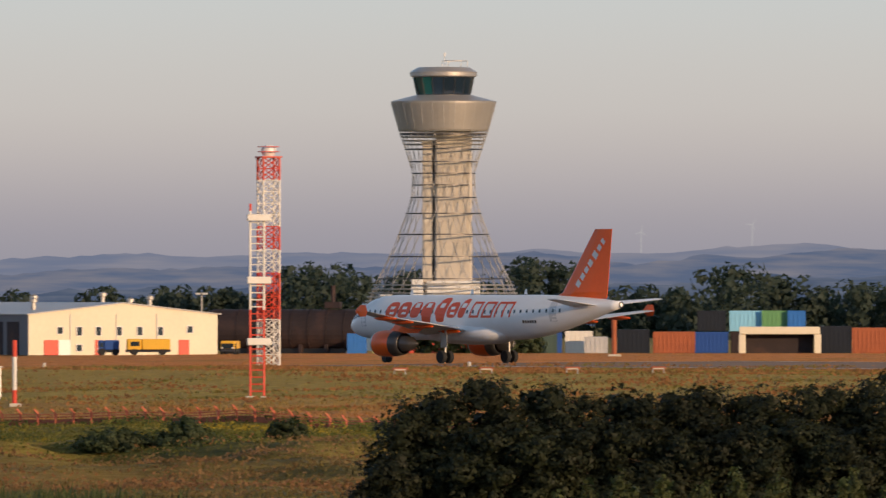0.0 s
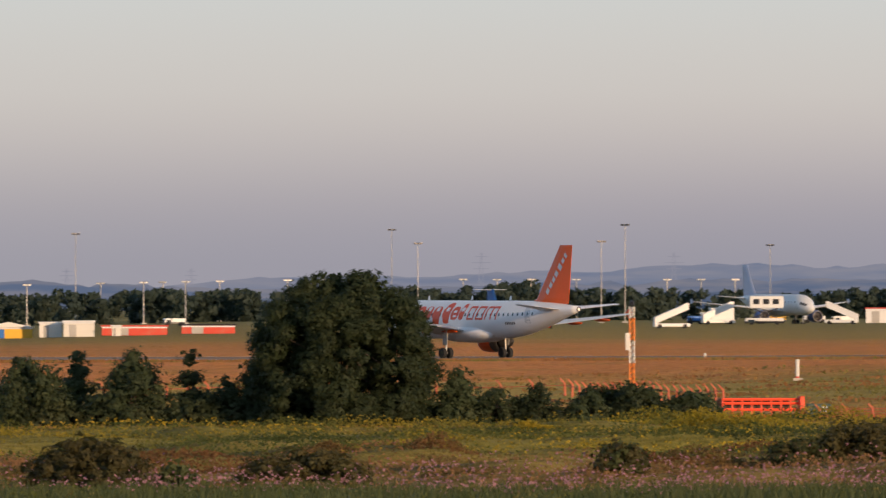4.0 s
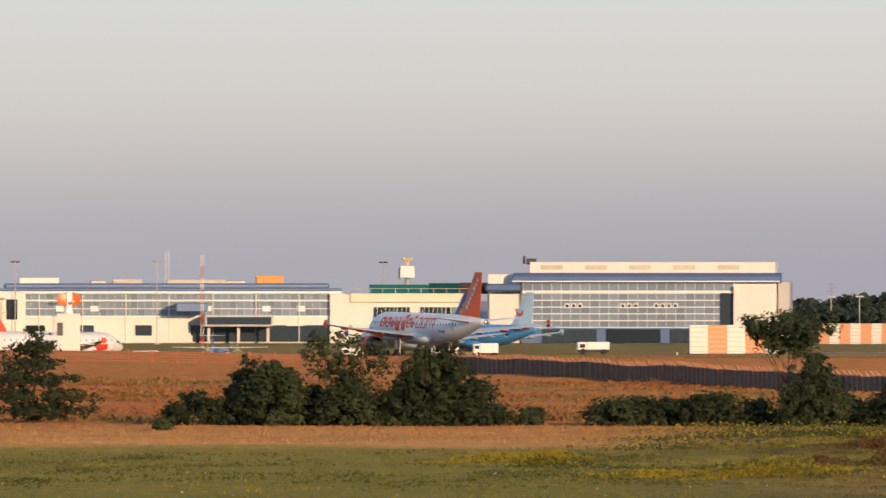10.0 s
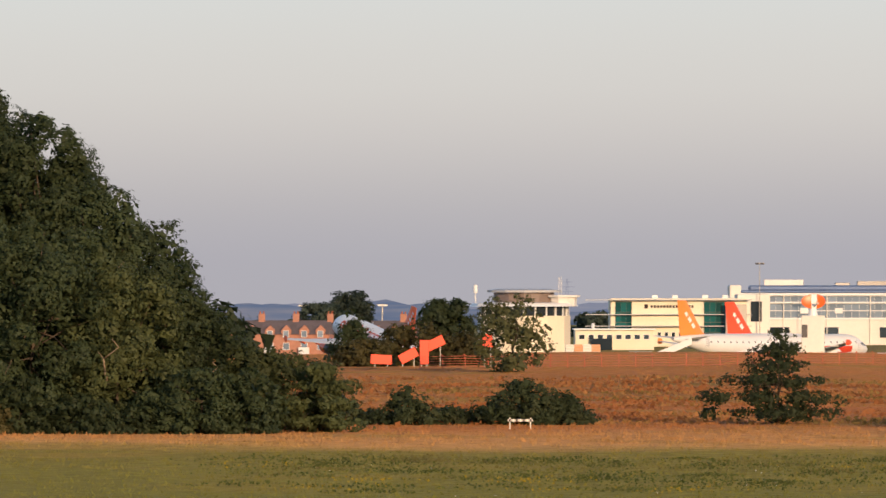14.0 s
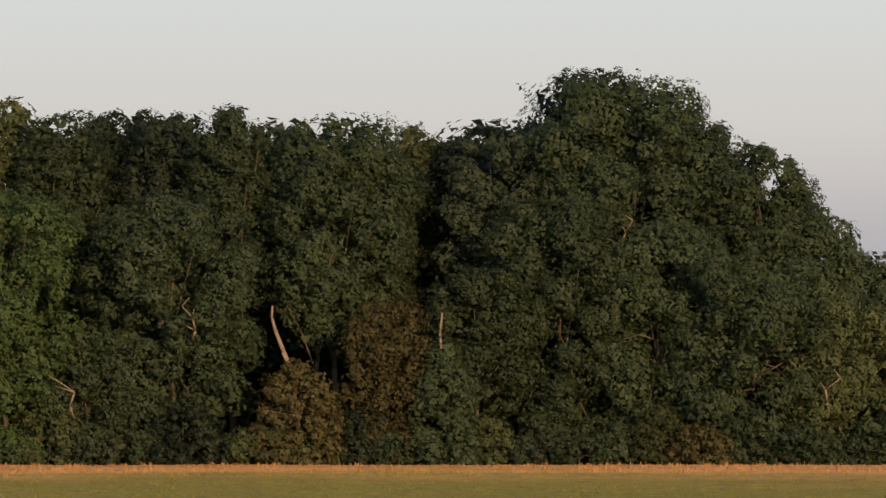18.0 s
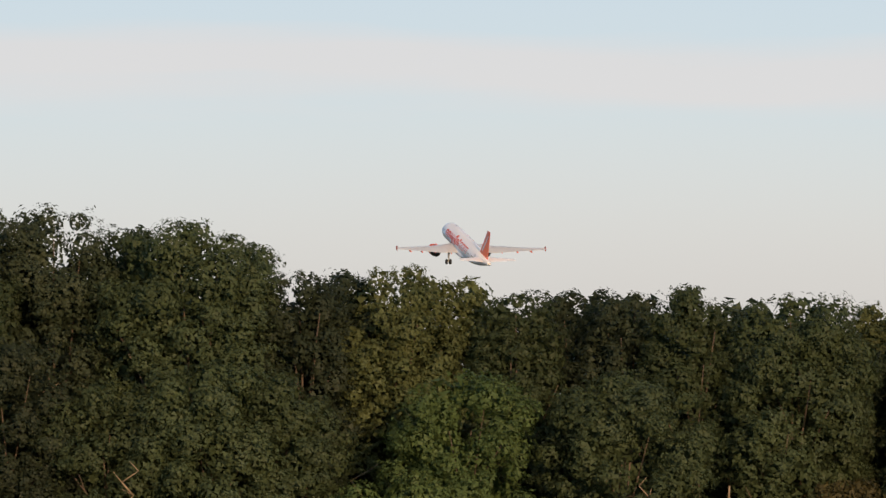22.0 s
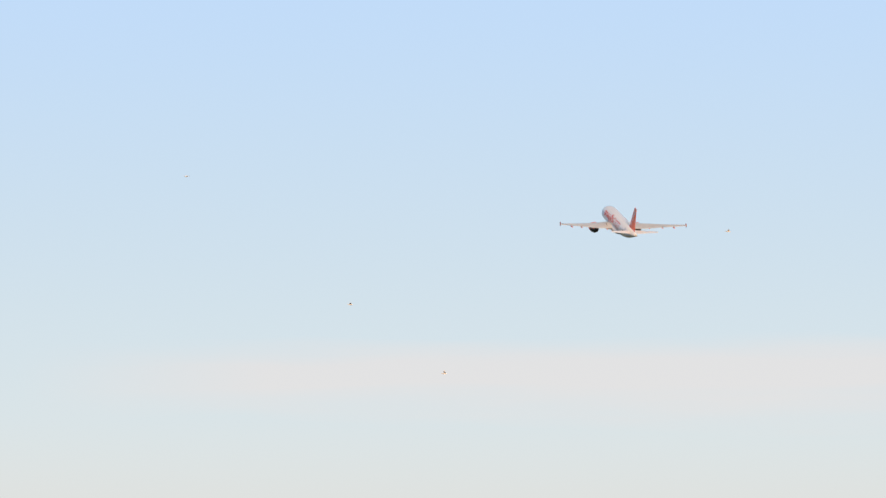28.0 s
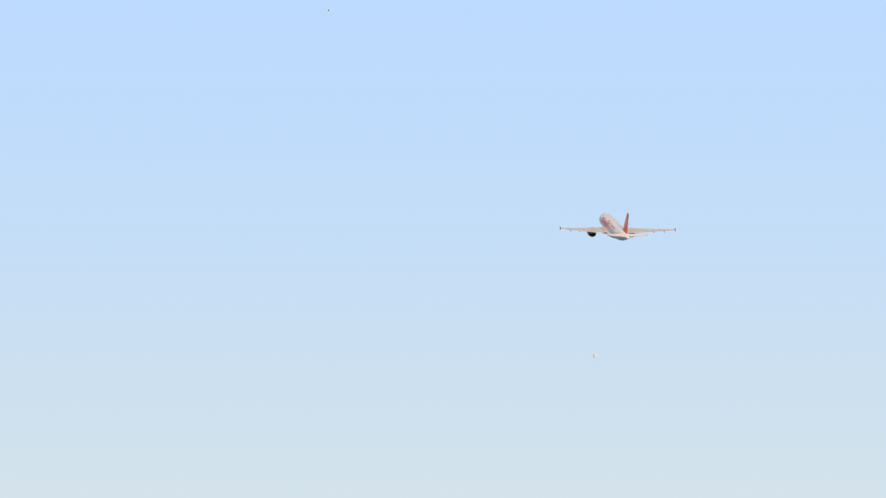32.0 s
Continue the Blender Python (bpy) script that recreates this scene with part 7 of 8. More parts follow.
def orange_barrier():
    ob = thing("orange_barrier", "bright orange-red tubular barrier frame in the rough grass", "barrier", spot(-95.5, 715, 8))
    for z in (0.2, 0.6, 1.0, 1.25):
        part("rail", Geo().tube((-2.6, 0, z), (2.4, 0, z), 0.09, n=6), M["redpanel"], ob)
    for k in range(9):
        part("upright", Geo().box(-2.6 + k * 0.62, 0, 0.65, 0.1, 0.1, 1.3, 0.02), M["redpanel"], ob)
    part("end_frame", Geo().box(2.4, 0, 0.72, 0.3, 1.2, 1.44, 0.05), M["redpanel"], ob)
    part("back_sheet", Geo().box(-0.6, 0.5, 1.0, 4.6, 0.06, 0.7, 0.02), M["dark_mesh"], ob)
    ob = thing("control_box", "dark control box with white marks beside the barrier", "box", spot(-90.6, 712, 5))
    part("body", Geo().box(0, 0, 0.5, 1.5, 0.8, 0.9, 0.05), M["green_clad"], ob)
    for x, z in ((0.3, 0.75), (0.3, 0.45)):
        part("mark", Geo().box(x, -0.42, z, 0.35, 0.04, 0.14), M["white"], ob)


orange_barrier()


def field_sign():
    ob = thing("field_sign", "low pale sign board on posts in the grass", "sign", spot(-321.2, 715, 0))
    for x in (-0.6, 0.7):
        part("post", Geo().box(x, 0, 0.35, 0.08, 0.08, 0.75, 0.01), M["maskwhite"], ob)
    part("board", Geo().box(0.05, -0.06, 0.55, 1.6, 0.05, 0.16, 0.01), M["galv"], ob)
    for k in range(7):
        part("mark", Geo().box(-0.6 + k * 0.22, -0.1, 0.55, 0.12, 0.02, 0.17), M["maskwhite" if k % 2 else "dark_metal"], ob)


field_sign()


def red_panels():
    """Bright red cranked sheets in the far hedge."""
    for b, r, w, h, dz, tilt in ((-333.4, 1125, 2.1, 0.95, 0.0, 3), (-331.0, 1128, 1.9, 1.0, 0.35, -28), (-328.8, 1130, 2.3, 1.0, 1.5, -25), (-329.6, 1129, 0.9, 2.4, 0.0, 0), (-324.0, 1131, 1.0, 1.3, 1.75, 0)):
        ob = thing("red_board", "bright red board standing in the hedge", "board", spot(b, r), "red boards")
        part("sheet", Geo().box(0, 0, 0.25 + dz + h / 2, w, 0.12, h, 0.05, m=Matrix.Translation((0, 0, 0.25 + dz + h / 2)) @ Matrix.Rotation(radians(tilt), 4, "Y") @ Matrix.Translation((0, 0, -0.25 - dz - h / 2))), M["redpanel"], ob)
        for x in (-w * 0.3, w * 0.3):
            part("post", Geo().box(x, 0.1, (0.3 + dz + h * 0.5) / 2, 0.08, 0.08, 0.3 + dz + h * 0.5), M["galv"], ob)


red_panels()


def small_box(name, label, b, r, w, h, m, foot="galv"):
    """A low equipment box on two feet."""
    ob = thing(name, label, "box", spot(b, r))
    part("body", Geo().box(0, 0, 0.15 + h / 2, w, w * 0.6, h, 0.03), M[m], ob)
    for x in (-w * 0.35, w * 0.35):
        part("foot", Geo().box(x, 0, 0.08, 0.1, w * 0.4, 0.16), M[foot], ob)
    part("lid", Geo().box(0, 0, 0.17 + h, w + 0.06, w * 0.6 + 0.06, 0.05, 0.01), M[m], ob)


small_box("equipment_box", "small dark equipment box in the rough grass", -66.6, 806, 1.05, 0.42, "rust")
small_box("marker_box", "orange marker box beside the taxiway", -71.7, 1395, 0.95, 0.75, "hut_orange")
small_box("marker_box", "orange marker box beside the taxiway", -66.0, 1395, 0.95, 0.75, "hut_orange")
small_box("marker_box", "dull red marker box beside the taxiway", -60.6, 1398, 1.9, 0.7, "red")
small_box("marker_box", "dark marker box beside the taxiway", -58.0, 1398, 1.0, 0.7, "rust")


def boom_lift():
    ob = thing("boom_lift", "orange boom lift with a long level boom by the stands", "boom lift", spot(-209.2, 2150))
    part("chassis", Geo().box(0, 0, 0.9, 3.2, 2.0, 0.9, 0.1), M["orange_light"], ob)
    for x in (-1.1, 1.1):
        for y in (-0.9, 0.9):
            wheel_part(ob, x, y, 0.45, 0.45, 0.35)
    part("riser", Geo().box(0, 0, 3.4, 0.5, 0.5, 4.4, 0.05), M["orange_light"], ob)
    part("boom", Geo().box(6.2, 0, 5.6, 13.0, 0.4, 0.42, 0.05), M["hut_orange"], ob)
    part("cage", Geo().box(-0.7, 0, 5.7, 1.2, 1.0, 1.0, 0.05), M["dark_metal"], ob)


boom_lift()
# ---- woodland ----
WOOD = [  # bearing, height, width, leaves, distance, foot of the crown
    (-375.7, 24.0, 12.4, "wood", 706, 0.1), (-378.6, 24.6, 9.5, "deep", 713, 0.3), (-372.0, 23.2, 6.5, "wood", 710, 0.2), (-367.6, 21.2, 6.0, "wood", 709, 0.1), (-363.7, 19.8, 6.6, "wood", 705, 0.05), (-360.6, 17.4, 5.4, "wood", 709, 0.05), (-358.2, 15.2, 6.0, "wood", 704, 0.0), (-354.3, 13.0, 6.2, "wood", 706, 0.0), (-352.0, 10.6, 4.8, "wood", 702, 0.0),
    (-348.6, 7.4, 5.0, "wood", 702, 0.0), (-344.6, 5.3, 4.2, "olive", 700, 0.0), (-364.6, 13.2, 9.5, "wood", 695, 0.0), (-356.6, 10.4, 7.5, "olive", 696, 0.0), (-372.6, 15.0, 8.0, "wood", 697, 0.1), (-381.5, 16.5, 8.5, "wood", 698, 0.05),
    (-386.7, 20.7, 7.0, "deep", 706, 0.25), (-382.6, 19.8, 5.0, "wood", 709, 0.2), (-393.9, 21.2, 3.9, "olive", 713, 0.3), (-390.4, 20.2, 5.0, "deep", 711, 0.3), (-400.8, 21.6, 8.4, "wood", 703, 0.38), (-397.8, 19.8, 5.0, "wood", 709, 0.3), (-405.6, 20.9, 4.6, "deep", 711, 0.4), (-410.2, 22.1, 5.8, "wood", 705, 0.3),
    (-415.4, 21.7, 5.6, "deep", 708, 0.3), (-419.9, 22.1, 6.0, "deep", 711, 0.25), (-425.4, 21.8, 5.8, "wood", 707, 0.3), (-429.8, 22.7, 6.0, "olive", 710, 0.3), (-435.8, 23.5, 7.4, "olive", 708, 0.25), (-440.4, 23.1, 5.6, "deep", 711, 0.3), (-444.4, 23.1, 6.0, "deep", 706, 0.25),
    (-454.3, 26.2, 10.8, "wood", 705, 0.2), (-449.2, 24.8, 6.0, "wood", 710, 0.2), (-460.0, 26.0, 6.5, "wood", 711, 0.25), (-466.6, 27.2, 8.4, "deep", 709, 0.2), (-472.0, 27.0, 6.0, "wood", 712, 0.25), (-477.8, 27.4, 10.4, "wood", 705, 0.2), (-483.6, 26.6, 7.0, "wood", 711, 0.25), (-488.4, 24.6, 7.4, "wood", 707, 0.2),
    (-492.8, 22.6, 5.6, "olive", 711, 0.2), (-497.3, 24.2, 6.4, "wood", 706, 0.2), (-503.8, 26.2, 9.0, "wood", 706, 0.2), (-510, 26.6, 9.0, "wood", 711, 0.2), (-518, 26.8, 11, "wood", 706, 0.2),
    (-430.2, 16.8, 8.8, "bright", 694, 0.0), (-435.8, 10.2, 8.0, "bright", 692, 0.0), (-415.4, 16.8, 10.0, "wood", 695, 0.05), (-403.0, 14.5, 5.0, "wood", 699, 0.55), (-396.8, 10.2, 5.6, "brown", 693, 0.12), (-388.5, 12.0, 6.5, "wood", 697, 0.3), (-446.3, 16.6, 7.6, "wood", 696, 0.1),
    (-452.6, 17.4, 8.8, "wood", 694, 0.0), (-462.0, 16.0, 8.5, "wood", 696, 0.0), (-471.0, 18.6, 8.5, "deep", 697, 0.1), (-480.5, 18.2, 9.5, "wood", 696, 0.0), (-490.5, 16.5, 9.0, "wood", 697, 0.0), (-501.0, 18.0, 9.5, "wood", 697, 0.0), (-439.8, 7.4, 6.0, "olive", 692, 0.0), (-423.0, 8.5, 5.5, "wood", 693, 0.0)]
KIND = {"wood": "tall dark green broadleaf tree in the edge of a wood", "olive": "olive-topped broadleaf tree in the edge of a wood", "deep": "very dark dense tree in the edge of a wood",
        "bright": "bright green leafy tree standing before the wood", "brown": "drooping brownish tree at the foot of the wood"}
for i, (b, h, w, m, r, foot) in enumerate(WOOD):
    tree("tree", KIND[m], "tree", spot(b, r), h, w * 1.22, M["leaf_" + m], 100 + i, "trees of the wood", "dome", foot, leaf=0.08 if m == "brown" else 0.09, wild=0.7 if m == "deep" else 0.4, snags=int(i % 3 == 0 and foot < 0.3), droop=1.5 if m == "brown" else 0.0)
rng = np.random.default_rng(11)
for i in range(30):
    b = -352 - i * 5.9
    h = float(np.interp(b, [-545, -510, -480, -440, -400, -375, -360, -345], [25, 25.5, 26.4, 22.4, 21.6, 22.2, 13, 5])) * (0.92 + 0.08 * rng.random())
    tree("tree", "dark tree deep in the wood", "tree", spot(b + rng.normal(), 726 + rng.random() * 8), h, 11, M["leaf_deep"], 300 + i, "trees of the wood", "dome", 0.02, 1.8, 0.26, 0.9, 8, limbs=6)
for i in range(50):
    b = -345 - i * 3.9
    m = ("wood", "brown", "deep", "olive", "wood")[int(rng.integers(5))]
    h = (1.6 + 3.2 * rng.random()) * (0.6 if -410 < b < -402 else 1.0)
    tree("shrub", {"wood": "green shrub at the foot of the wood", "brown": "brownish shrub at the foot of the wood", "deep": "dark shrub at the foot of the wood", "olive": "olive shrub at the foot of the wood"}[m], "shrub", spot(b + rng.normal() * 0.6, 690.5 + rng.random() * 2), h, 3.4 + 2.4 * rng.random(), M["leaf_" + m], 400 + i, "shrubs of the wood", "bush",
         0.0, 0.5, 0.085, 0.26, 9, wild=0.9, limbs=5)


def bare_trunk(b, r, pts, rad, label="bare pale trunk lit by the low sun"):
    ob = thing("dead_trunk", label, "tree trunk", spot(b, r), "bare trunks")
    g = Geo()
    for k, (p, q) in enumerate(zip(pts, pts[1:])):
        g.tube(p, q, rad * (1 - 0.15 * k), rad * (1 - 0.15 * (k + 1)), 9)
    part("stem", g, M["palebark"], ob, smooth=True)
    part("snag", Geo().tube(pts[1], (pts[1][0] - 0.5, pts[1][1] - 0.2, pts[1][2] + 0.9), rad * 0.35, rad * 0.15, 6), M["palebark"], ob)


bare_trunk(-406.9, 693.6, [(1.3, 0, 0), (1.2, 0, 5.9), (0.8, 0, 6.9), (0.3, -0.1, 8.2), (0.08, 0, 9.0), (0.12, 0, 9.7)], 0.2)
bare_trunk(-391.8, 694.2, [(0, 0, 0), (0.1, 0, 6.0), (-0.1, 0, 8.0), (0.05, 0, 9.3)], 0.1, "thin grey trunk in the shade of the wood")
tree("shrub", "brownish shrub under a bare trunk", "shrub", spot(-404.4, 691), 6.3, 6.0, M["leaf_brown"], 470, "shrubs of the wood", "bush", 0.0, 0.5, 0.085, 0.26, 9, wild=0.9)
tree("shrub", "green shrub under a bare trunk", "shrub", spot(-391.4, 691), 7.6, 4.5, M["leaf_wood"], 471, "shrubs of the wood", "bush", 0.0, 0.6, 0.09, 0.28, 10, wild=0.9)
# ---- hedges, shrubs and single trees ----
# leaves, bearing, distance, height, width
NEAR_SHRUBS = [("dark", -13.7, 600, 1.0, 1.8), ("dark", -22.6, 600, 1.6, 3.3), ("dark", -27.9, 600, 1.0, 3.3), ("dark", -29.6, 600, 1.1, 3.0), ("brown", -53.6, 560, 1.0, 2.2), ("brown", -84.2, 560, 2.1, 4.3), ("brown", -85.2, 565, 2.3, 5.9), ("brown", -87.6, 560, 2.2, 3.3), ("brown", -91.8, 560, 1.7, 3.1), ("olive", -92.2, 560, 1.9, 3.1), ("brown", -92.9, 560, 1.5, 2.4), ("brown", -108.0, 530, 1.4, 2.1), ("olive", -108.1, 530, 1.4, 1.9), ("brown", -136.0, 520, 1.8, 5.2), ("olive", -147.4, 500, 1.3, 1.5), ("brown", -154.9, 520, 2.1, 4.4), ("brown", -155.0, 500, 2.5, 4.7), ("dark", -179.0, 510, 0.7, 3.6), ("dark", -186.2, 520, 0.9, 4.2), ("dark", -182.6, 516, 0.6, 4.0)]
HEDGE_A = [("dark", -102.7, 703, 1.8, 4.0), ("dark", -107.0, 703, 2.5, 2.8), ("dark", -110.8, 703, 2.0, 3.2), ("dark", -115.4, 702, 2.7, 3.3), ("dark", -119.0, 702, 2.3, 2.5), ("dark", -122.6, 702, 3.6, 3.7), ("wood", -132.5, 700, 9.5, 10.8), ("dark", -140.7, 704, 3.9, 1.8), ("dark", -142.7, 704, 3.1, 3.2), ("dark", -146.2, 706, 4.6, 3.2), ("dark", -151.1, 720, 4.1, 3.2), ("dark", -151.3, 705, 4.8, 4.7), ("dark", -156.0, 722, 4.6, 4.0)]
HEDGE_B = [("dark", -160.1, 705, 4.3, 3.9), ("dark", -161.1, 722, 4.3, 3.4), ("dark", -167.0, 722, 4.9, 2.9), ("dark", -170.7, 722, 4.7, 2.9), ("dark", -174.7, 722, 3.7, 2.9), ("dark", -177.8, 722, 5.0, 3.1), ("dark", -183.2, 725, 3.4, 2.2), ("silver", -187.7, 728, 9.6, 4.7), ("dark", -193.1, 722, 4.9, 3.8), ("dark", -200.2, 720, 5.7, 5.7), ("dark", -202.5, 718, 4.5, 3.6), ("dark", -205.5, 715, 2.2, 3.0), ("dark", -206.4, 716, 2.5, 2.3), ("dark", -211.1, 718, 3.5, 3.9)]
HEDGE_C = [("dark", -217.5, 718, 4.3, 3.0), ("dark", -221.5, 716, 2.9, 2.9), ("dark", -222.4, 718, 3.1, 4.3), ("dark", -235.0, 720, 1.3, 2.7), ("dark", -239.2, 720, 2.1, 3.6), ("dark", -245.0, 722, 1.9, 4.1), ("olive", -254.5, 760, 0.6, 1.5), ("dark", -254.7, 724, 0.9, 1.6), ("wood", -262.1, 722, 5.1, 7.6), ("wood", -263.9, 722, 5.2, 6.1), ("olive", -266.9, 720, 0.5, 2.2), ("dark", -270.6, 722, 3.6, 4.7), ("dark", -275.7, 726, 3.1, 4.3), ("dark", -277.2, 722, 4.2, 3.8), ("dark", -279.3, 724, 4.5, 3.4), ("dark", -279.7, 726, 4.3, 3.6), ("olive", -286.9, 700, 0.8, 1.0), ("dark", -317.0, 735, 2.1, 3.1), ("dark", -318.0, 735, 2.0, 4.4), ("dark", -321.0, 735, 3.0, 4.2), ("dark", -327.2, 736, 1.2, 2.0), ("dark", -331.1, 735, 2.5, 4.0), ("olive", -338.6, 700, 4.4, 5.2), ("olive", -341.9, 703, 5.0, 5.6)]
FAR_TREES = [("silver", -321.8, 1080, 7.4, 7.3), ("brown", -325.9, 1150, 3.2, 5.2), ("wood", -327.8, 1300, 6.2, 6.2), ("brown", -330.6, 1150, 4.3, 8.0), ("brown", -334.9, 1140, 2.8, 5.1), ("wood", -335.9, 1180, 5.4, 5.3), ("far", -336.1, 2060, 12.1, 8.2), ("far", -338.8, 2050, 9.9, 9.0)]
WORDS = {"dark": "dark green hawthorn shrub in the hedge line", "wood": "dense dark green rounded tree in the hedge line", "silver": "slender silvery green tree with airy crown", "brown": "low brownish gorse shrub in rough grass", "olive": "low olive green shrub in rough grass", "far": "hazy tree behind brick houses"}
for i, (m, b, r, h, w) in enumerate(NEAR_SHRUBS + HEDGE_A + HEDGE_B + HEDGE_C + FAR_TREES):
    big, away = h > 6, r > 1000
    form = "column" if m == "silver" else "round" if big and w > 9 else "dome" if big else "bush" if m in ("brown", "olive") or i % 3 == 0 else "cone"
    tree("tree" if h > 4 else "shrub", WORDS[m], "tree" if h > 4 else "shrub", spot(b, r), h, w * (1.1 if big else 1.25), M["leaf_" + m], 500 + i, "hedge and scrub", form, 0.0, 0.8 if form == "round" else None, leaf=0.22 if r > 1500 else 0.14 if away else 0.075, tuft=0.6 if r > 1500 else 0.4 if away else 0.22 if not big else 0.28,
         per=9 if away else 11, dens=0.85 if m == "silver" else 1.7 if form == "round" else 1.25 if big else 1.0, wild=0.25 if big else 1.5, fill=0.6 if m == "silver" else 1.6 if big else 1.0, tiers=(0, 0, 5, 0, 4)[i % 5] if 3.5 < h < 6 and r < 1000 else 0)
# low bushes that close the hedge between the taller ones
rng = np.random.default_rng(77)
for b0, b1, r, h0, h1 in ((-160, -99, 703, 1.3, 2.3), (-214, -160, 721, 1.6, 2.8), (-247, -215, 719, 1.1, 2.1), (-284, -262, 723, 1.8, 2.8), (-337, -314, 735, 1.0, 1.8)):
    for b in np.arange(b0, b1, 3.4):
        tree("hedge_bush", "low dark hawthorn bush in the hedge line", "bush", spot(b + rng.normal() * 0.6, r + rng.random() * 3), h0 + (h1 - h0) * rng.random(), 2.6 + 1.6 * rng.random(), M["leaf_dark"], int(rng.integers(9999)), "hedge and scrub", "bush", 0.0, 0.38, 0.08, 0.22, 9, wild=1.6, limbs=5)
# bushes before the tower's foot
for i, (b, h, w) in enumerate(((-0.6, 4.2, 6), (2.2, 5.0, 6.5), (5.0, 4.2, 6), (7.4, 3.2, 5))):
    tree("tree", "dark bushy tree before the tower's foot", "tree", spot(b, 1480), h, w, M["leaf_dark"], 880 + i, "bushes by the tower", "bush", 0.0, leaf=0.16, tuft=0.45, per=8)
# the flat-topped tree, the leaning pine-like tree and two thin ones
tree("tree", "flat-topped tree with an umbrella crown over thick scrub", "tree", spot(-231.9, 716), 7.3, 6.4, M["leaf_wood"], 901, "hedge and scrub", "umbrella", 0.7, 0.62, 0.075, 0.25, 11, wild=0.8)
tree("tree", "leafy lower trunk thicket of the flat-topped tree", "tree", spot(-229.6, 715), 4.8, 4.8, M["leaf_dark"], 902, "hedge and scrub", "bush", 0.0, 0.6, 0.075, 0.25, 11, wild=1.2)
tree("tree", "ragged tiered tree with spreading dark boughs", "tree", spot(-298.4, 738), 6.4, 10.5, M["leaf_dark"], 903, "hedge and scrub", "cone", 0.02, 0.75, 0.075, 0.24, 11, wild=1.0, tiers=6, fill=0.45, limbs=16)
tree("tree", "thin young tree with sparse crown", "tree", spot(-272.5, 723), 6.1, 3.4, M["leaf_olive"], 905, "hedge and scrub", "umbrella", 0.5, 0.4, 0.075, 0.22, 10, dens=0.6, wild=1.2, fill=0.3)
tree("tree", "thin young tree with sparse crown", "tree", spot(-269.5, 723.5), 5.7, 4.0, M["leaf_olive"], 906, "hedge and scrub", "umbrella", 0.35, 0.4, 0.075, 0.22, 10, dens=0.55, wild=1.2, fill=0.3)
# hawthorn hedge on the near bank, its shade put into the dark leaf colour
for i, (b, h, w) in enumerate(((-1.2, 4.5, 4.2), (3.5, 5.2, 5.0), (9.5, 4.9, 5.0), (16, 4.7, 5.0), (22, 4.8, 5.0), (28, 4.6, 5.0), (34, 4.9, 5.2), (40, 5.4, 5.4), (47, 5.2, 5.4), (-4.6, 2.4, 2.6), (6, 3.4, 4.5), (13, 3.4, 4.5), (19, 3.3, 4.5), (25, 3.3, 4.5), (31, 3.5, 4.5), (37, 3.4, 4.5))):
    tree("hedge_bush", "hawthorn bush of the near hedge, coloured dark as in shade", "bush", spot(b, 432 if h > 4 else 429), h * 0.97, w * 1.35, M["leaf_hedge"], 950 + i, "near hedge", "bush", 0.0, 0.6, 0.055, 0.2, 12, wild=1.3)
for i in range(16):
    tree("weed_clump", "tall olive green weeds before the hedge", "weeds", spot(10 + i * 2.2 + (i % 3) * 0.6, 402), 1.0 + (i * 7 % 5) * 0.18, 0.9, M["leaf_olive"], 980 + i, "weeds", "cone", 0.0, 0.16, 0.045, 0.12, 8, wild=1.5, fill=0.4, limbs=5)

# ---- fences ----


def fence(name, label, path, step, h, post_mat, crank=0.45, rails=(0.5, 0.95), rail_mat=None, panel=None, group="perimeter fence", sheet=1.0):
    """Cranked posts along a path of (bearing, distance), with wires or panels between."""
    pts = [Vector(spot(b, r).translation) for b, r in path]
    ob = thing(name, label, "fence", Matrix.Translation(pts[0]), group)
    thin = 0.14 if crank > 0.15 else 0.07
    post = Geo().box(0, 0, h / 2, thin, thin, h, 0.02)
    post.add([(-0.07, -0.07, h), (0.07, -0.07, h), (0.07, 0.07, h), (-0.07, 0.07, h), (-0.05 - crank, -0.06, h + crank * 1.1), (0.04 - crank, -0.06, h + crank * 1.15), (0.04 - crank, 0.06, h + crank * 1.15), (-0.05 - crank, 0.06, h + crank * 1.1)],
             [(0, 1, 5, 4), (1, 2, 6, 5), (2, 3, 7, 6), (3, 0, 4, 7), (4, 5, 6, 7)])
    me = post.mesh("post")
    me.materials.append(M[post_mat])
    spots = []
    for p, q in zip(pts, pts[1:]):
        n = max(1, int((q - p).length / step))
        for k in range(n):
            s = p.lerp(q, k / n)
            spots.append(Vector((s.x, s.y, ground_z(s.x, s.y))))
    for k, s in enumerate(spots):
        part("post", me, None, ob, at=Matrix.Translation(s - pts[0]) @ pose(0, 0, 0, 0, (k * 37 % 7 - 3) * 0.8, 15))
    for p, q in zip(spots, spots[1:]):
        if panel:
            g = Geo().add([p - pts[0], q - pts[0], q - pts[0] + Vector((0, 0, h * sheet)), p - pts[0] + Vector((0, 0, h * sheet))], [(0, 1, 2, 3)])
            g.add([v + Vector((0, 0.06, 0)) for v in (p - pts[0], q - pts[0], q - pts[0] + Vector((0, 0, h * sheet)), p - pts[0] + Vector((0, 0, h * sheet)))], [(3, 2, 1, 0)])
            part("panel", g, M[panel], ob)
    for z in rails:
        g = Geo().loft([[s - pts[0] + Vector((0, dy, z + dz)) for dy, dz in ((-0.024, 0), (0, 0.024), (0.024, 0), (0, -0.024))] for s in spots])
        part("wire", g, M[rail_mat or post_mat], ob)


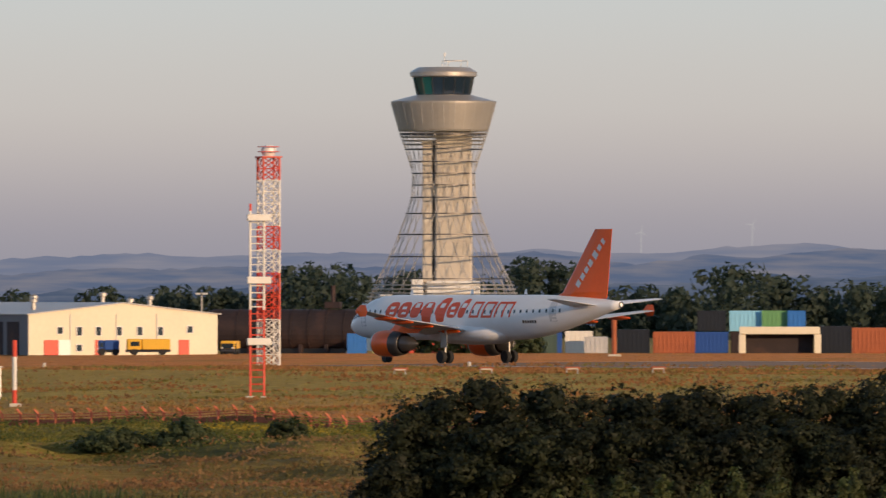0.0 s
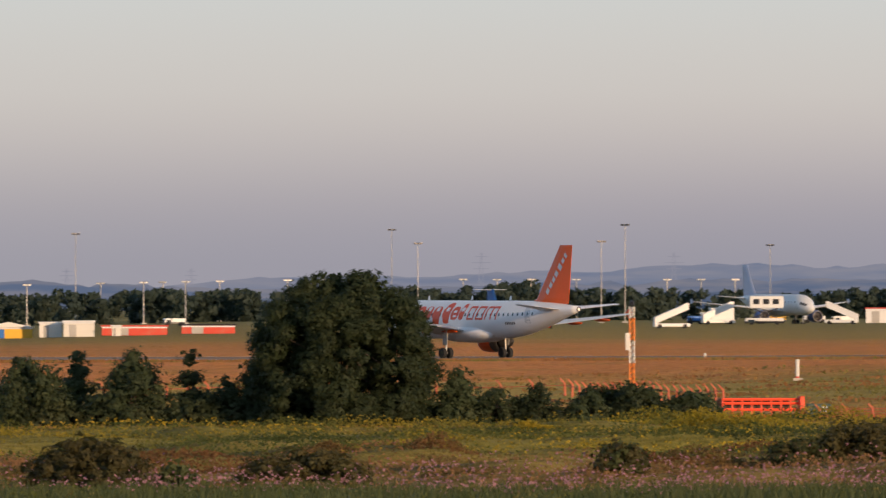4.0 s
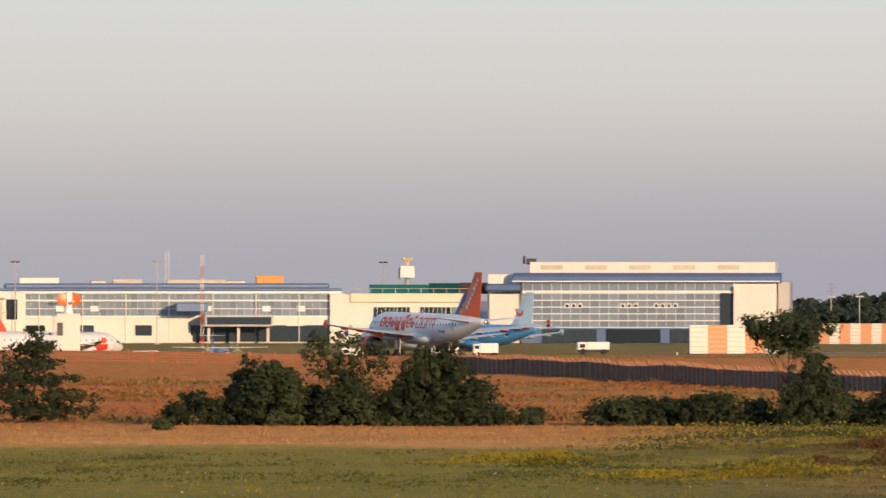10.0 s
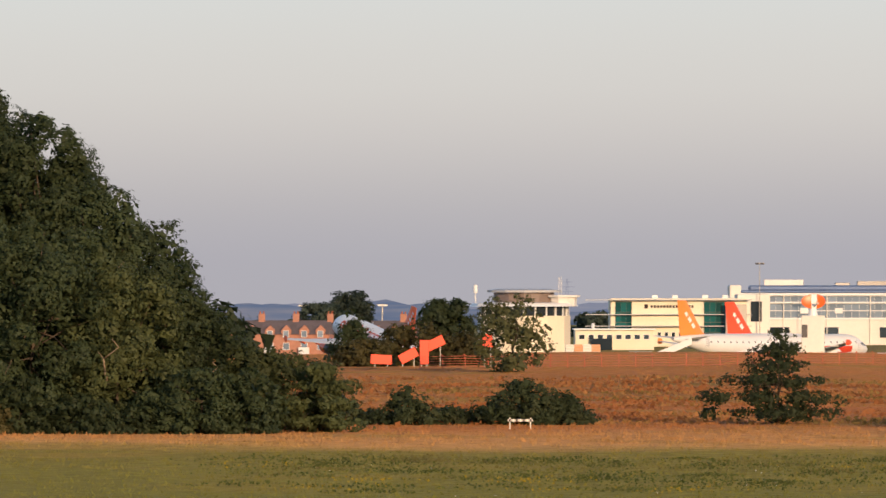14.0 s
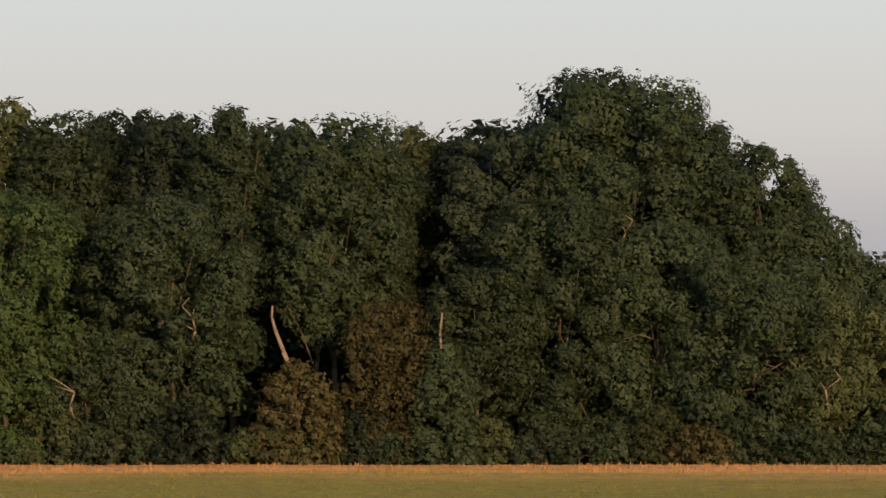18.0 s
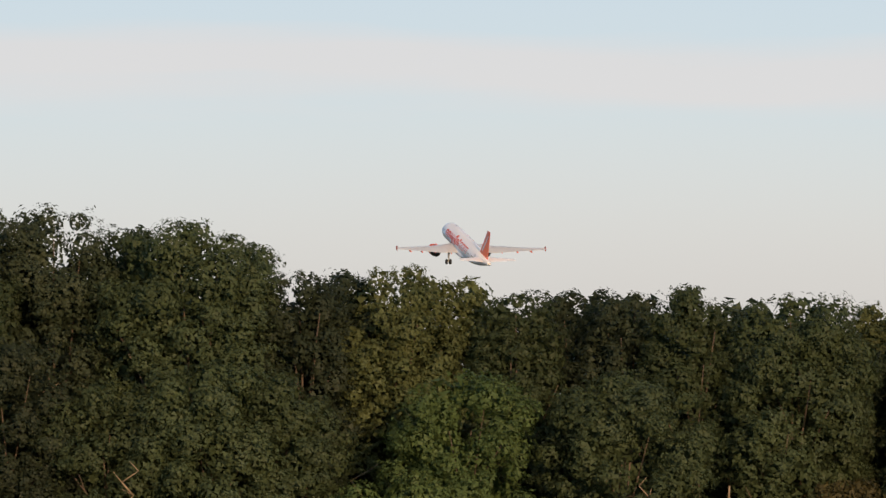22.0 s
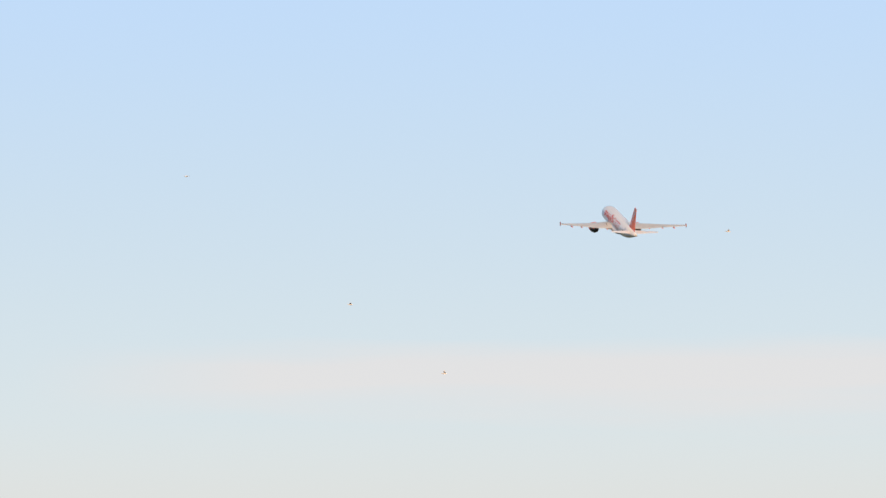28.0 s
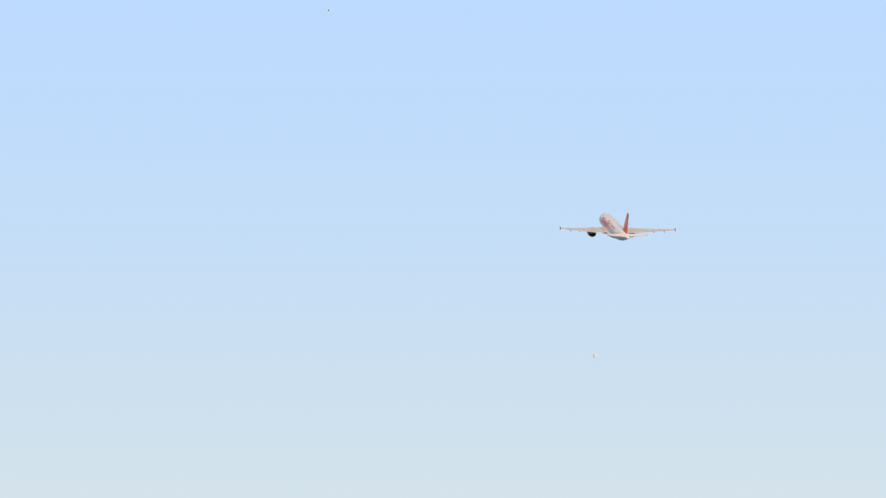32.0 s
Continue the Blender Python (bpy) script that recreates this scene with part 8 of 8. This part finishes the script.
fence("perimeter_fence", "red-lit cranked concrete posts of the airfield fence", [(26, 640), (-10, 672), (-45, 700), (-93, 706)], 1.65, 0.72, "fence_red", 0.26, (0.5, 0.66), "fence_red", "red_band", sheet=0.5)
fence("perimeter_fence", "red-lit cranked concrete posts of the airfield fence", [(-99, 800), (-113, 845), (-130, 850), (-150, 830), (-186, 800)], 2.2, 0.95, "fence_red", 0.35, (0.8,))
fence("mesh_fence", "dark meshed fence with cranked posts coloured sunlit orange", [(-186, 800), (-200, 830), (-214, 880), (-232, 960), (-246, 1045), (-262, 1130)], 2.3, 1.5, "post_orange_lit", 0.35, (1.45,), "galv", "dark_mesh")
fence("red_mesh_fence", "red mesh fence with thin posts across dry grass", [(-262, 1130), (-275, 1160), (-290, 1150), (-305, 1130), (-320, 1110), (-332, 1100)], 2.6, 1.25, "fence_red", 0.1, (0.2, 0.45, 0.7, 0.95, 1.18), "netting")
# ---- grass and flowers ----


def tufts(name, label, category, count, r0, r1, b0, b1, h, w, material, seed, blades=5, clump=0.0, keep=None, places=None):
    """Upright grass blades, thinner on the ground the farther they stand."""
    rng = np.random.default_rng(seed)
    r = r0 + (r1 - r0) * rng.random(count)
    b = (b0 + (b1 - b0) * rng.random(count)) / 1000
    if clump:
        k = rng.integers(0, 60, count)
        cr, cb = r0 + (r1 - r0) * rng.random(60), (b0 + (b1 - b0) * rng.random(60)) / 1000
        r, b = cr[k] + rng.normal(size=count) * clump * 2.5, cb[k] + rng.normal(size=count) * clump / 600
    x, y = r * np.sin(b), r * np.cos(b)
    if places is not None:
        x, y = np.array(places).T
    z = np.array([ground_z(p, q) for p, q in zip(x, y)])
    if keep:
        ok = np.array([keep(p, q) for p, q in zip(x, y)])
        x, y, z = x[ok], y[ok], z[ok]
    n = len(x)
    rep = lambda a: np.repeat(a, blades)
    ox, oy = rng.normal(size=n * blades) * w * 0.45, rng.normal(size=n * blades) * w * 0.45
    hh = h * (0.55 + 0.75 * rng.random(n * blades)) * rep(0.7 + 0.6 * rng.random(n))
    a = rng.random(n * blades) * math.pi
    bw = w * (0.1 + 0.13 * rng.random(n * blades))
    base = np.stack([rep(x) + ox, rep(y) + oy, rep(z) - 0.05], 1)
    side = np.stack([np.cos(a) * bw, np.sin(a) * bw, np.zeros(n * blades)], 1)
    tip = base + np.stack([rng.normal(size=n * blades) * hh * 0.3, rng.normal(size=n * blades) * hh * 0.3, hh], 1)
    v = np.stack([base - side, base + side, tip], 1).reshape(-1, 3)
    f = np.arange(len(v)).reshape(-1, 3)
    tagged(part(name, np_mesh(name, v, f), material), label, category, kind="stuff")


def blooms(name, label, count, r0, r1, b0, b1, h, size, material, seed, patches=40, spread=3.0):
    """Flower heads on weeds, in patches."""
    rng = np.random.default_rng(seed)
    cr, cb = r0 + (r1 - r0) * rng.random(patches), (b0 + (b1 - b0) * rng.random(patches)) / 1000
    k = rng.integers(0, patches, count)
    r, b = cr[k] + rng.normal(size=count) * spread * 1.6, cb[k] + rng.normal(size=count) * spread / 550
    x, y = r * np.sin(b), r * np.cos(b)
    z = np.array([ground_z(p, q) for p, q in zip(x, y)]) + h * (0.5 + 0.6 * rng.random(count))
    blobs = np.stack([x, y, z, np.full(count, size)], 1)
    v, f = leaf_cloud(rng, blobs, count * 3, size)
    tagged(part(name, np_mesh(name, v, f), material), label, "flowers", kind="stuff")


def herb_material(name, tones, scale=0.09):
    """Meadow herbs whose tone changes from patch to patch."""
    m = leafy(name, tones[0], None, 0.5)
    n, l = m.node_tree.nodes, m.node_tree.links
    co, ns, rp = n.new("ShaderNodeTexCoord"), n.new("ShaderNodeTexNoise"), n.new("ShaderNodeValToRGB")
    ns.inputs["Scale"].default_value, ns.inputs["Detail"].default_value = scale, 3
    while len(rp.color_ramp.elements) < len(tones):
        rp.color_ramp.elements.new(1.0)
    for k, (e, c) in enumerate(zip(rp.color_ramp.elements, tones)):
        e.position, e.color = 0.41 + 0.2 * k / (len(tones) - 1), (*c, 1)
    l.new(co.outputs["Object"], ns.inputs["Vector"])
    l.new(ns.outputs["Fac"], rp.inputs[0])
    l.new(rp.outputs[0], n["Principled BSDF"].inputs["Base Color"])
    l.new(rp.outputs[0], n["Translucent BSDF"].inputs["Color"])
    return m


def herbs(name, label, mounds, leaves, r0, r1, b0, b1, wide, tall, leaf, material, seed):
    """Low uneven mounds of leafy herbs."""
    rng = np.random.default_rng(seed)
    r, b = r0 + (r1 - r0) * rng.random(mounds), (b0 + (b1 - b0) * rng.random(mounds)) / 1000
    size, up = wide * (0.35 + 0.9 * rng.random(mounds)), tall * (0.3 + 0.8 * rng.random(mounds))
    k = np.repeat(np.arange(mounds), leaves)
    ox, oy = rng.normal(size=len(k)) * 0.5 * size[k], rng.normal(size=len(k)) * 0.5 * size[k]
    dome = np.exp(-(ox ** 2 + oy ** 2) / (0.5 * size[k] ** 2))
    x, y = r[k] * np.sin(b[k]) + ox, r[k] * np.cos(b[k]) + oy
    z = np.array([ground_z(p, q) for p, q in zip(x, y)]) + up[k] * dome * (0.25 + 0.8 * rng.random(len(k)))
    v, f = leaf_cloud(rng, np.column_stack([x, y, z, np.full(len(k), leaf * 0.6)]), len(k), leaf, 0.35)
    tagged(part(name, np_mesh(name, v, f), material), label, "plants", kind="stuff")


M["stalks"] = herb_material("verge_stalks", [(0.36, 0.17, 0.06), (0.42, 0.19, 0.07), (0.3, 0.2, 0.06), (0.24, 0.21, 0.055)])


def verge(x, y):
    return abs((x - RW0[0]) * RW_R[0] + (y - RW0[1]) * RW_R[1]) > 34


tufts("meadow_grass", "olive green and yellowing meadow grass in the foreground", "grass", 28000, 400, 640, -560, 60, 0.15, 0.32, M["blades"], 21, 4)
tufts("tall_dry_grass", "tall dry orange-gold grass along the hedges", "grass", 26000, 640, 790, -560, 60, 0.2, 0.36, M["blades"], 22, 4)
tufts("rough_grass", "rough dry grass on the airfield", "grass", 40000, 790, 1500, -480, 60, 0.09, 1.0, M["blades"], 23, 3, keep=verge)
rng = np.random.default_rng(25)
vs, vc = -140 + 1040 * rng.random(17000), -27 - 26 * rng.random(17000) ** 1.4
verge_xy = [runway_xy(p, q) for p, q in zip(vs, vc)]
tufts("verge_grass", "knee-high dry orange grass along the runway edge", "grass", 17000, 0, 0, 0, 0, 0.2, 1.5, M["stalks"], 26, 4, places=verge_xy)
tufts("green_weeds", "tall green stalks in the near foreground", "weeds", 6000, 410, 480, -170, -40, 0.75, 0.4, M["leaf_olive"], 24, 5, clump=4.0)
blooms("yellow_flowers", "patches of yellow ragwort in the meadow", 2600, 600, 690, -245, -10, 0.5, 0.06, M["flower_yellow"], 31, 22, 4.5)
blooms("yellow_flowers", "scattered yellow ragwort in the mown grass", 500, 460, 560, -345, -180, 0.4, 0.05, M["flower_yellow"], 32, 16, 1.4)
blooms("pink_thistles", "pink thistle heads in the rough foreground", 2600, 455, 540, -160, -60, 1.0, 0.055, M["flower_pink"], 33, 50, 4.0)
blooms("white_flowers", "small white umbels in the grass", 60, 440, 560, -330, -160, 0.4, 0.028, M["flower_white"], 34, 60, 3.0)
M["herbs"] = herb_material("meadow_herbs", [(0.08, 0.098, 0.028), (0.12, 0.135, 0.034), (0.19, 0.175, 0.04), (0.36, 0.27, 0.035)], 0.045)
M["straw"] = herb_material("dry_herbs", [(0.33, 0.17, 0.075), (0.26, 0.15, 0.06), (0.17, 0.14, 0.045), (0.34, 0.2, 0.09)], 0.06)
M["tussock"] = herb_material("dry_tussock_grass", [(0.44, 0.17, 0.06), (0.4, 0.16, 0.055), (0.5, 0.24, 0.085), (0.3, 0.19, 0.06)], 0.06)
M["rank"] = herb_material("rank_green_herbs", [(0.085, 0.105, 0.025), (0.12, 0.135, 0.032), (0.16, 0.16, 0.04), (0.2, 0.17, 0.055)], 0.12)
herbs("meadow_herbs", "leafy green and yellow herbs of the rough meadow", 260, 520, 585, 695, -242, 20, 8.0, 0.8, 0.085, M["herbs"], 41)
herbs("dry_herbs", "brownish seed heads and docks in the rough foreground", 210, 330, 490, 600, -190, 20, 6.5, 0.65, 0.085, M["straw"], 42)
M["ragwort"] = herb_material("ragwort_drifts", [(0.34, 0.26, 0.03), (0.44, 0.33, 0.03), (0.17, 0.165, 0.035), (0.4, 0.3, 0.03)])
M["dock"] = herb_material("seeding_dock", [(0.2, 0.1, 0.04), (0.25, 0.135, 0.05), (0.14, 0.11, 0.038), (0.29, 0.17, 0.06)])
for seed, (mounds, r0, r1, b0, b1) in enumerate(((20, 640, 690, -220, -186), (5, 520, 545, -246, -232), (4, 560, 590, -262, -252), (8, 650, 688, -180, -150), (10, 650, 690, -118, -88), (6, 650, 685, -80, -55))):
    herbs("ragwort_drift", "drift of yellow ragwort standing in the rough meadow", mounds, 1500, r0, r1, b0, b1, 4.2, 1.0, 0.085, M["ragwort"], 60 + seed)
for seed, (mounds, r0, r1, b0, b1) in enumerate(((16, 545, 610, -230, -190), (12, 540, 600, -165, -120), (8, 560, 620, -115, -88))):
    herbs("dock_drift", "rusty brown drift of seeding dock in the meadow", mounds, 1100, r0, r1, b0, b1, 3.2, 0.95, 0.08, M["dock"], 70 + seed)
herbs("rank_herbs", "tall green thistles and nettles in the near foreground", 190, 260, 415, 490, -170, -35, 4.0, 1.0, 0.07, M["rank"], 44)
herbs("low_clumps", "low dark green clumps in the mown grass", 190, 150, 500, 600, -345, -150, 4.5, 0.45, 0.07, M["rank"], 45)
herbs("dry_tussocks", "orange-brown dry grass tussocks on the airfield", 260, 110, 738, 1010, -350, -215, 9.0, 0.34, 0.2, M["tussock"], 43)
herbs("field_tussocks", "olive and straw-coloured tussocks on the airfield grass", 340, 120, 740, 1010, -235, 45, 9.0, 0.26, 0.15, M["stalks"], 46)
# ---- birds ----


def bird():
    """A gull in glide: body, tail and two wings, x forward."""
    ob = thing("bird", "pale gull flying across the evening sky", "bird", group="birds")
    body = Geo().loft([[(x, w * math.cos(k * math.pi / 4), w * 0.9 * math.sin(k * math.pi / 4)) for k in range(8)] for x, w in ((0.24, 0.012), (0.2, 0.03), (0.14, 0.038), (0.05, 0.06), (-0.08, 0.055), (-0.2, 0.025))])
    part("body", body, M["plumage"], ob, smooth=True)
    part("tail", Geo().add([(-0.17, -0.025, 0.005), (-0.17, 0.025, 0.005), (-0.33, 0.055, 0), (-0.33, -0.055, 0), (-0.17, -0.025, -0.008), (-0.17, 0.025, -0.008), (-0.33, 0.055, -0.006), (-0.33, -0.055, -0.006)],
                           [(3, 2, 1, 0), (4, 5, 6, 7), (0, 1, 5, 4), (1, 2, 6, 5), (2, 3, 7, 6), (3, 0, 4, 7)]), M["plumage"], ob)
    wings = []
    for side in (1, -1):
        rows = []
        for y, x, c, z in ((0.03, 0.1, 0.16, 0.0), (0.2, 0.13, 0.15, 0.05), (0.38, 0.06, 0.1, 0.05), (0.55, -0.06, 0.02, 0.02)):
            rows.append([(x, side * y, z), (x - c * 0.5, side * y, z + 0.012), (x - c, side * y, z), (x - c * 0.5, side * y, z - 0.006)])
        wings.append(part("wing", Geo().loft(rows), M["plumage"], ob, smooth=True))
    return ob, wings


M["plumage"] = mat("pale_plumage", (0.62, 0.6, 0.58), 0.8, var=0.25, size=0.2, bump=0)
# seconds, bearing and height angle (thousandths) where each is seen, and its drift per second
BIRDS = [(26, -486.3, 49.5, 10.8), (26, -507.0, 37.5, 8.6), (27.5, -504.0, 43.8, 11.8), (28.5, -506.5, 54.8, 12.1), (30, -520.5, 55.4, 12.1), (32, -519.8, 85.8, 12.0)]
FLOCK = [bird() for _ in BIRDS]

# ---- what moves ----
FLIGHT = [(0, 3.1, 1023.4, 0.14, 0.0), (1, -32.1, 1065.4, -0.67, 0.0), (2, -68.7, 1109.0, -1.29, 0.0), (3, -106.6, 1154.3, -1.93, 0.0), (4, -145.9, 1201.2, -2.39, 0.0), (5, -186.6, 1249.8, -2.86, 0.0), (6, -228.6, 1299.9, -3.33, 0.1), (7, -272.0, 1351.7, -3.83, 0.2), (8, -316.6, 1405.0, -4.36, 0.3), (9, -362.5, 1459.8, -4.78, 0.5), (10, -409.6, 1516.0, -5.71, 0.8), (11, -457.9, 1573.7, -6.77, 1.5), (11.5, -482.5, 1603.0, -7.47, 3.0), (12, -507.3, 1632.6, -8.1, 4.3), (12.5, -532.4, 1662.5, -8.5, 5.5), (13, -557.7, 1692.8, -8.65, 6.5), (14, -609.0, 1754.0, -8.6, 8.7), (14.5, -635.0, 1785.1, -8.1, 10.0), (15, -661.2, 1816.3, -7.3, 11.3), (16, -714.1, 1879.5, -4.6, 13.5), (17, -767.7, 1943.5, -0.8, 14.8), (18, -821.9, 2008.2, 4.6, 15.5), (19, -876.4, 2073.3, 12.4, 15.9), (20, -931.3, 2138.8, 23.2, 16.0), (21, -986.3, 2204.4, 37.9, 16.1), (22, -1041.3, 2270.1, 54.20, 16.0), (23, -1096.2, 2335.6, 70.70, 15.8), (24, -1150.7, 2400.7, 87.19, 15.5), (25, -1204.8, 2465.3, 103.69, 15.5), (26, -1258.3, 2529.1, 120.18, 15.5), (26.5, -1284.7, 2560.6, 128.43, 15.5), (27, -1310.9, 2591.9, 136.68, 15.5), (28, -1362.4, 2653.4, 153.17, 15.4), (29, -1412.7, 2713.5, 169.67, 15.4), (30, -1461.6, 2771.9, 186.16, 15.3), (31, -1508.8, 2828.2, 202.65, 15.3), (32, -1554.2, 2882.3, 219.15, 15.2)]


def motions():
    walk(JET, [(t, pose(x, y, z, 0, -up, 129.95)) for t, x, y, z, up in FLIGHT])
    # the legs fold into the belly after take-off
    for leg, fold in zip(LEGS, ((-80, 0), (80, 0), (0, -85))):
        p = leg.location.copy()
        walk(leg, [(0, pose(*p)), (23.2, pose(*p)), (25.0, pose(*p, fold[0] * 0.5, fold[1] * 0.5)), (26.6, pose(*p, fold[0], fold[1])), (32, pose(*p, fold[0], fold[1]))])

    # turning radar antennas, a turn in four seconds
    for ob, start in ((DISH, 200.0), (BAR, 70.0)):
        walk(ob, [(k * 0.5, pose(0, 0, 0, 0, 0, start + 45 * k)) for k in range(65)])

    for k, ((ob, wings), (t0, b, up, drift)) in enumerate(zip(FLOCK, BIRDS)):
        rows = []
        for t in range(0, 33, 4):
            a = (b + drift * (t - t0)) / 1000
            rows.append((t, pose(1000 * math.sin(a), 1000 * math.cos(a), 6.64 + up + 0.6 * math.sin(t + k), 0, 0, -math.degrees(a))))
        walk(ob, rows)
        for side, wing in zip((1, -1), wings):
            beat = [(20 + 0.2 * j, pose(0, 0, 0, side * 26 * math.sin(j * 1.9 + k))) for j in range(61)]
            walk(wing, [(0, pose(0, 0, 0))] + beat)


motions()
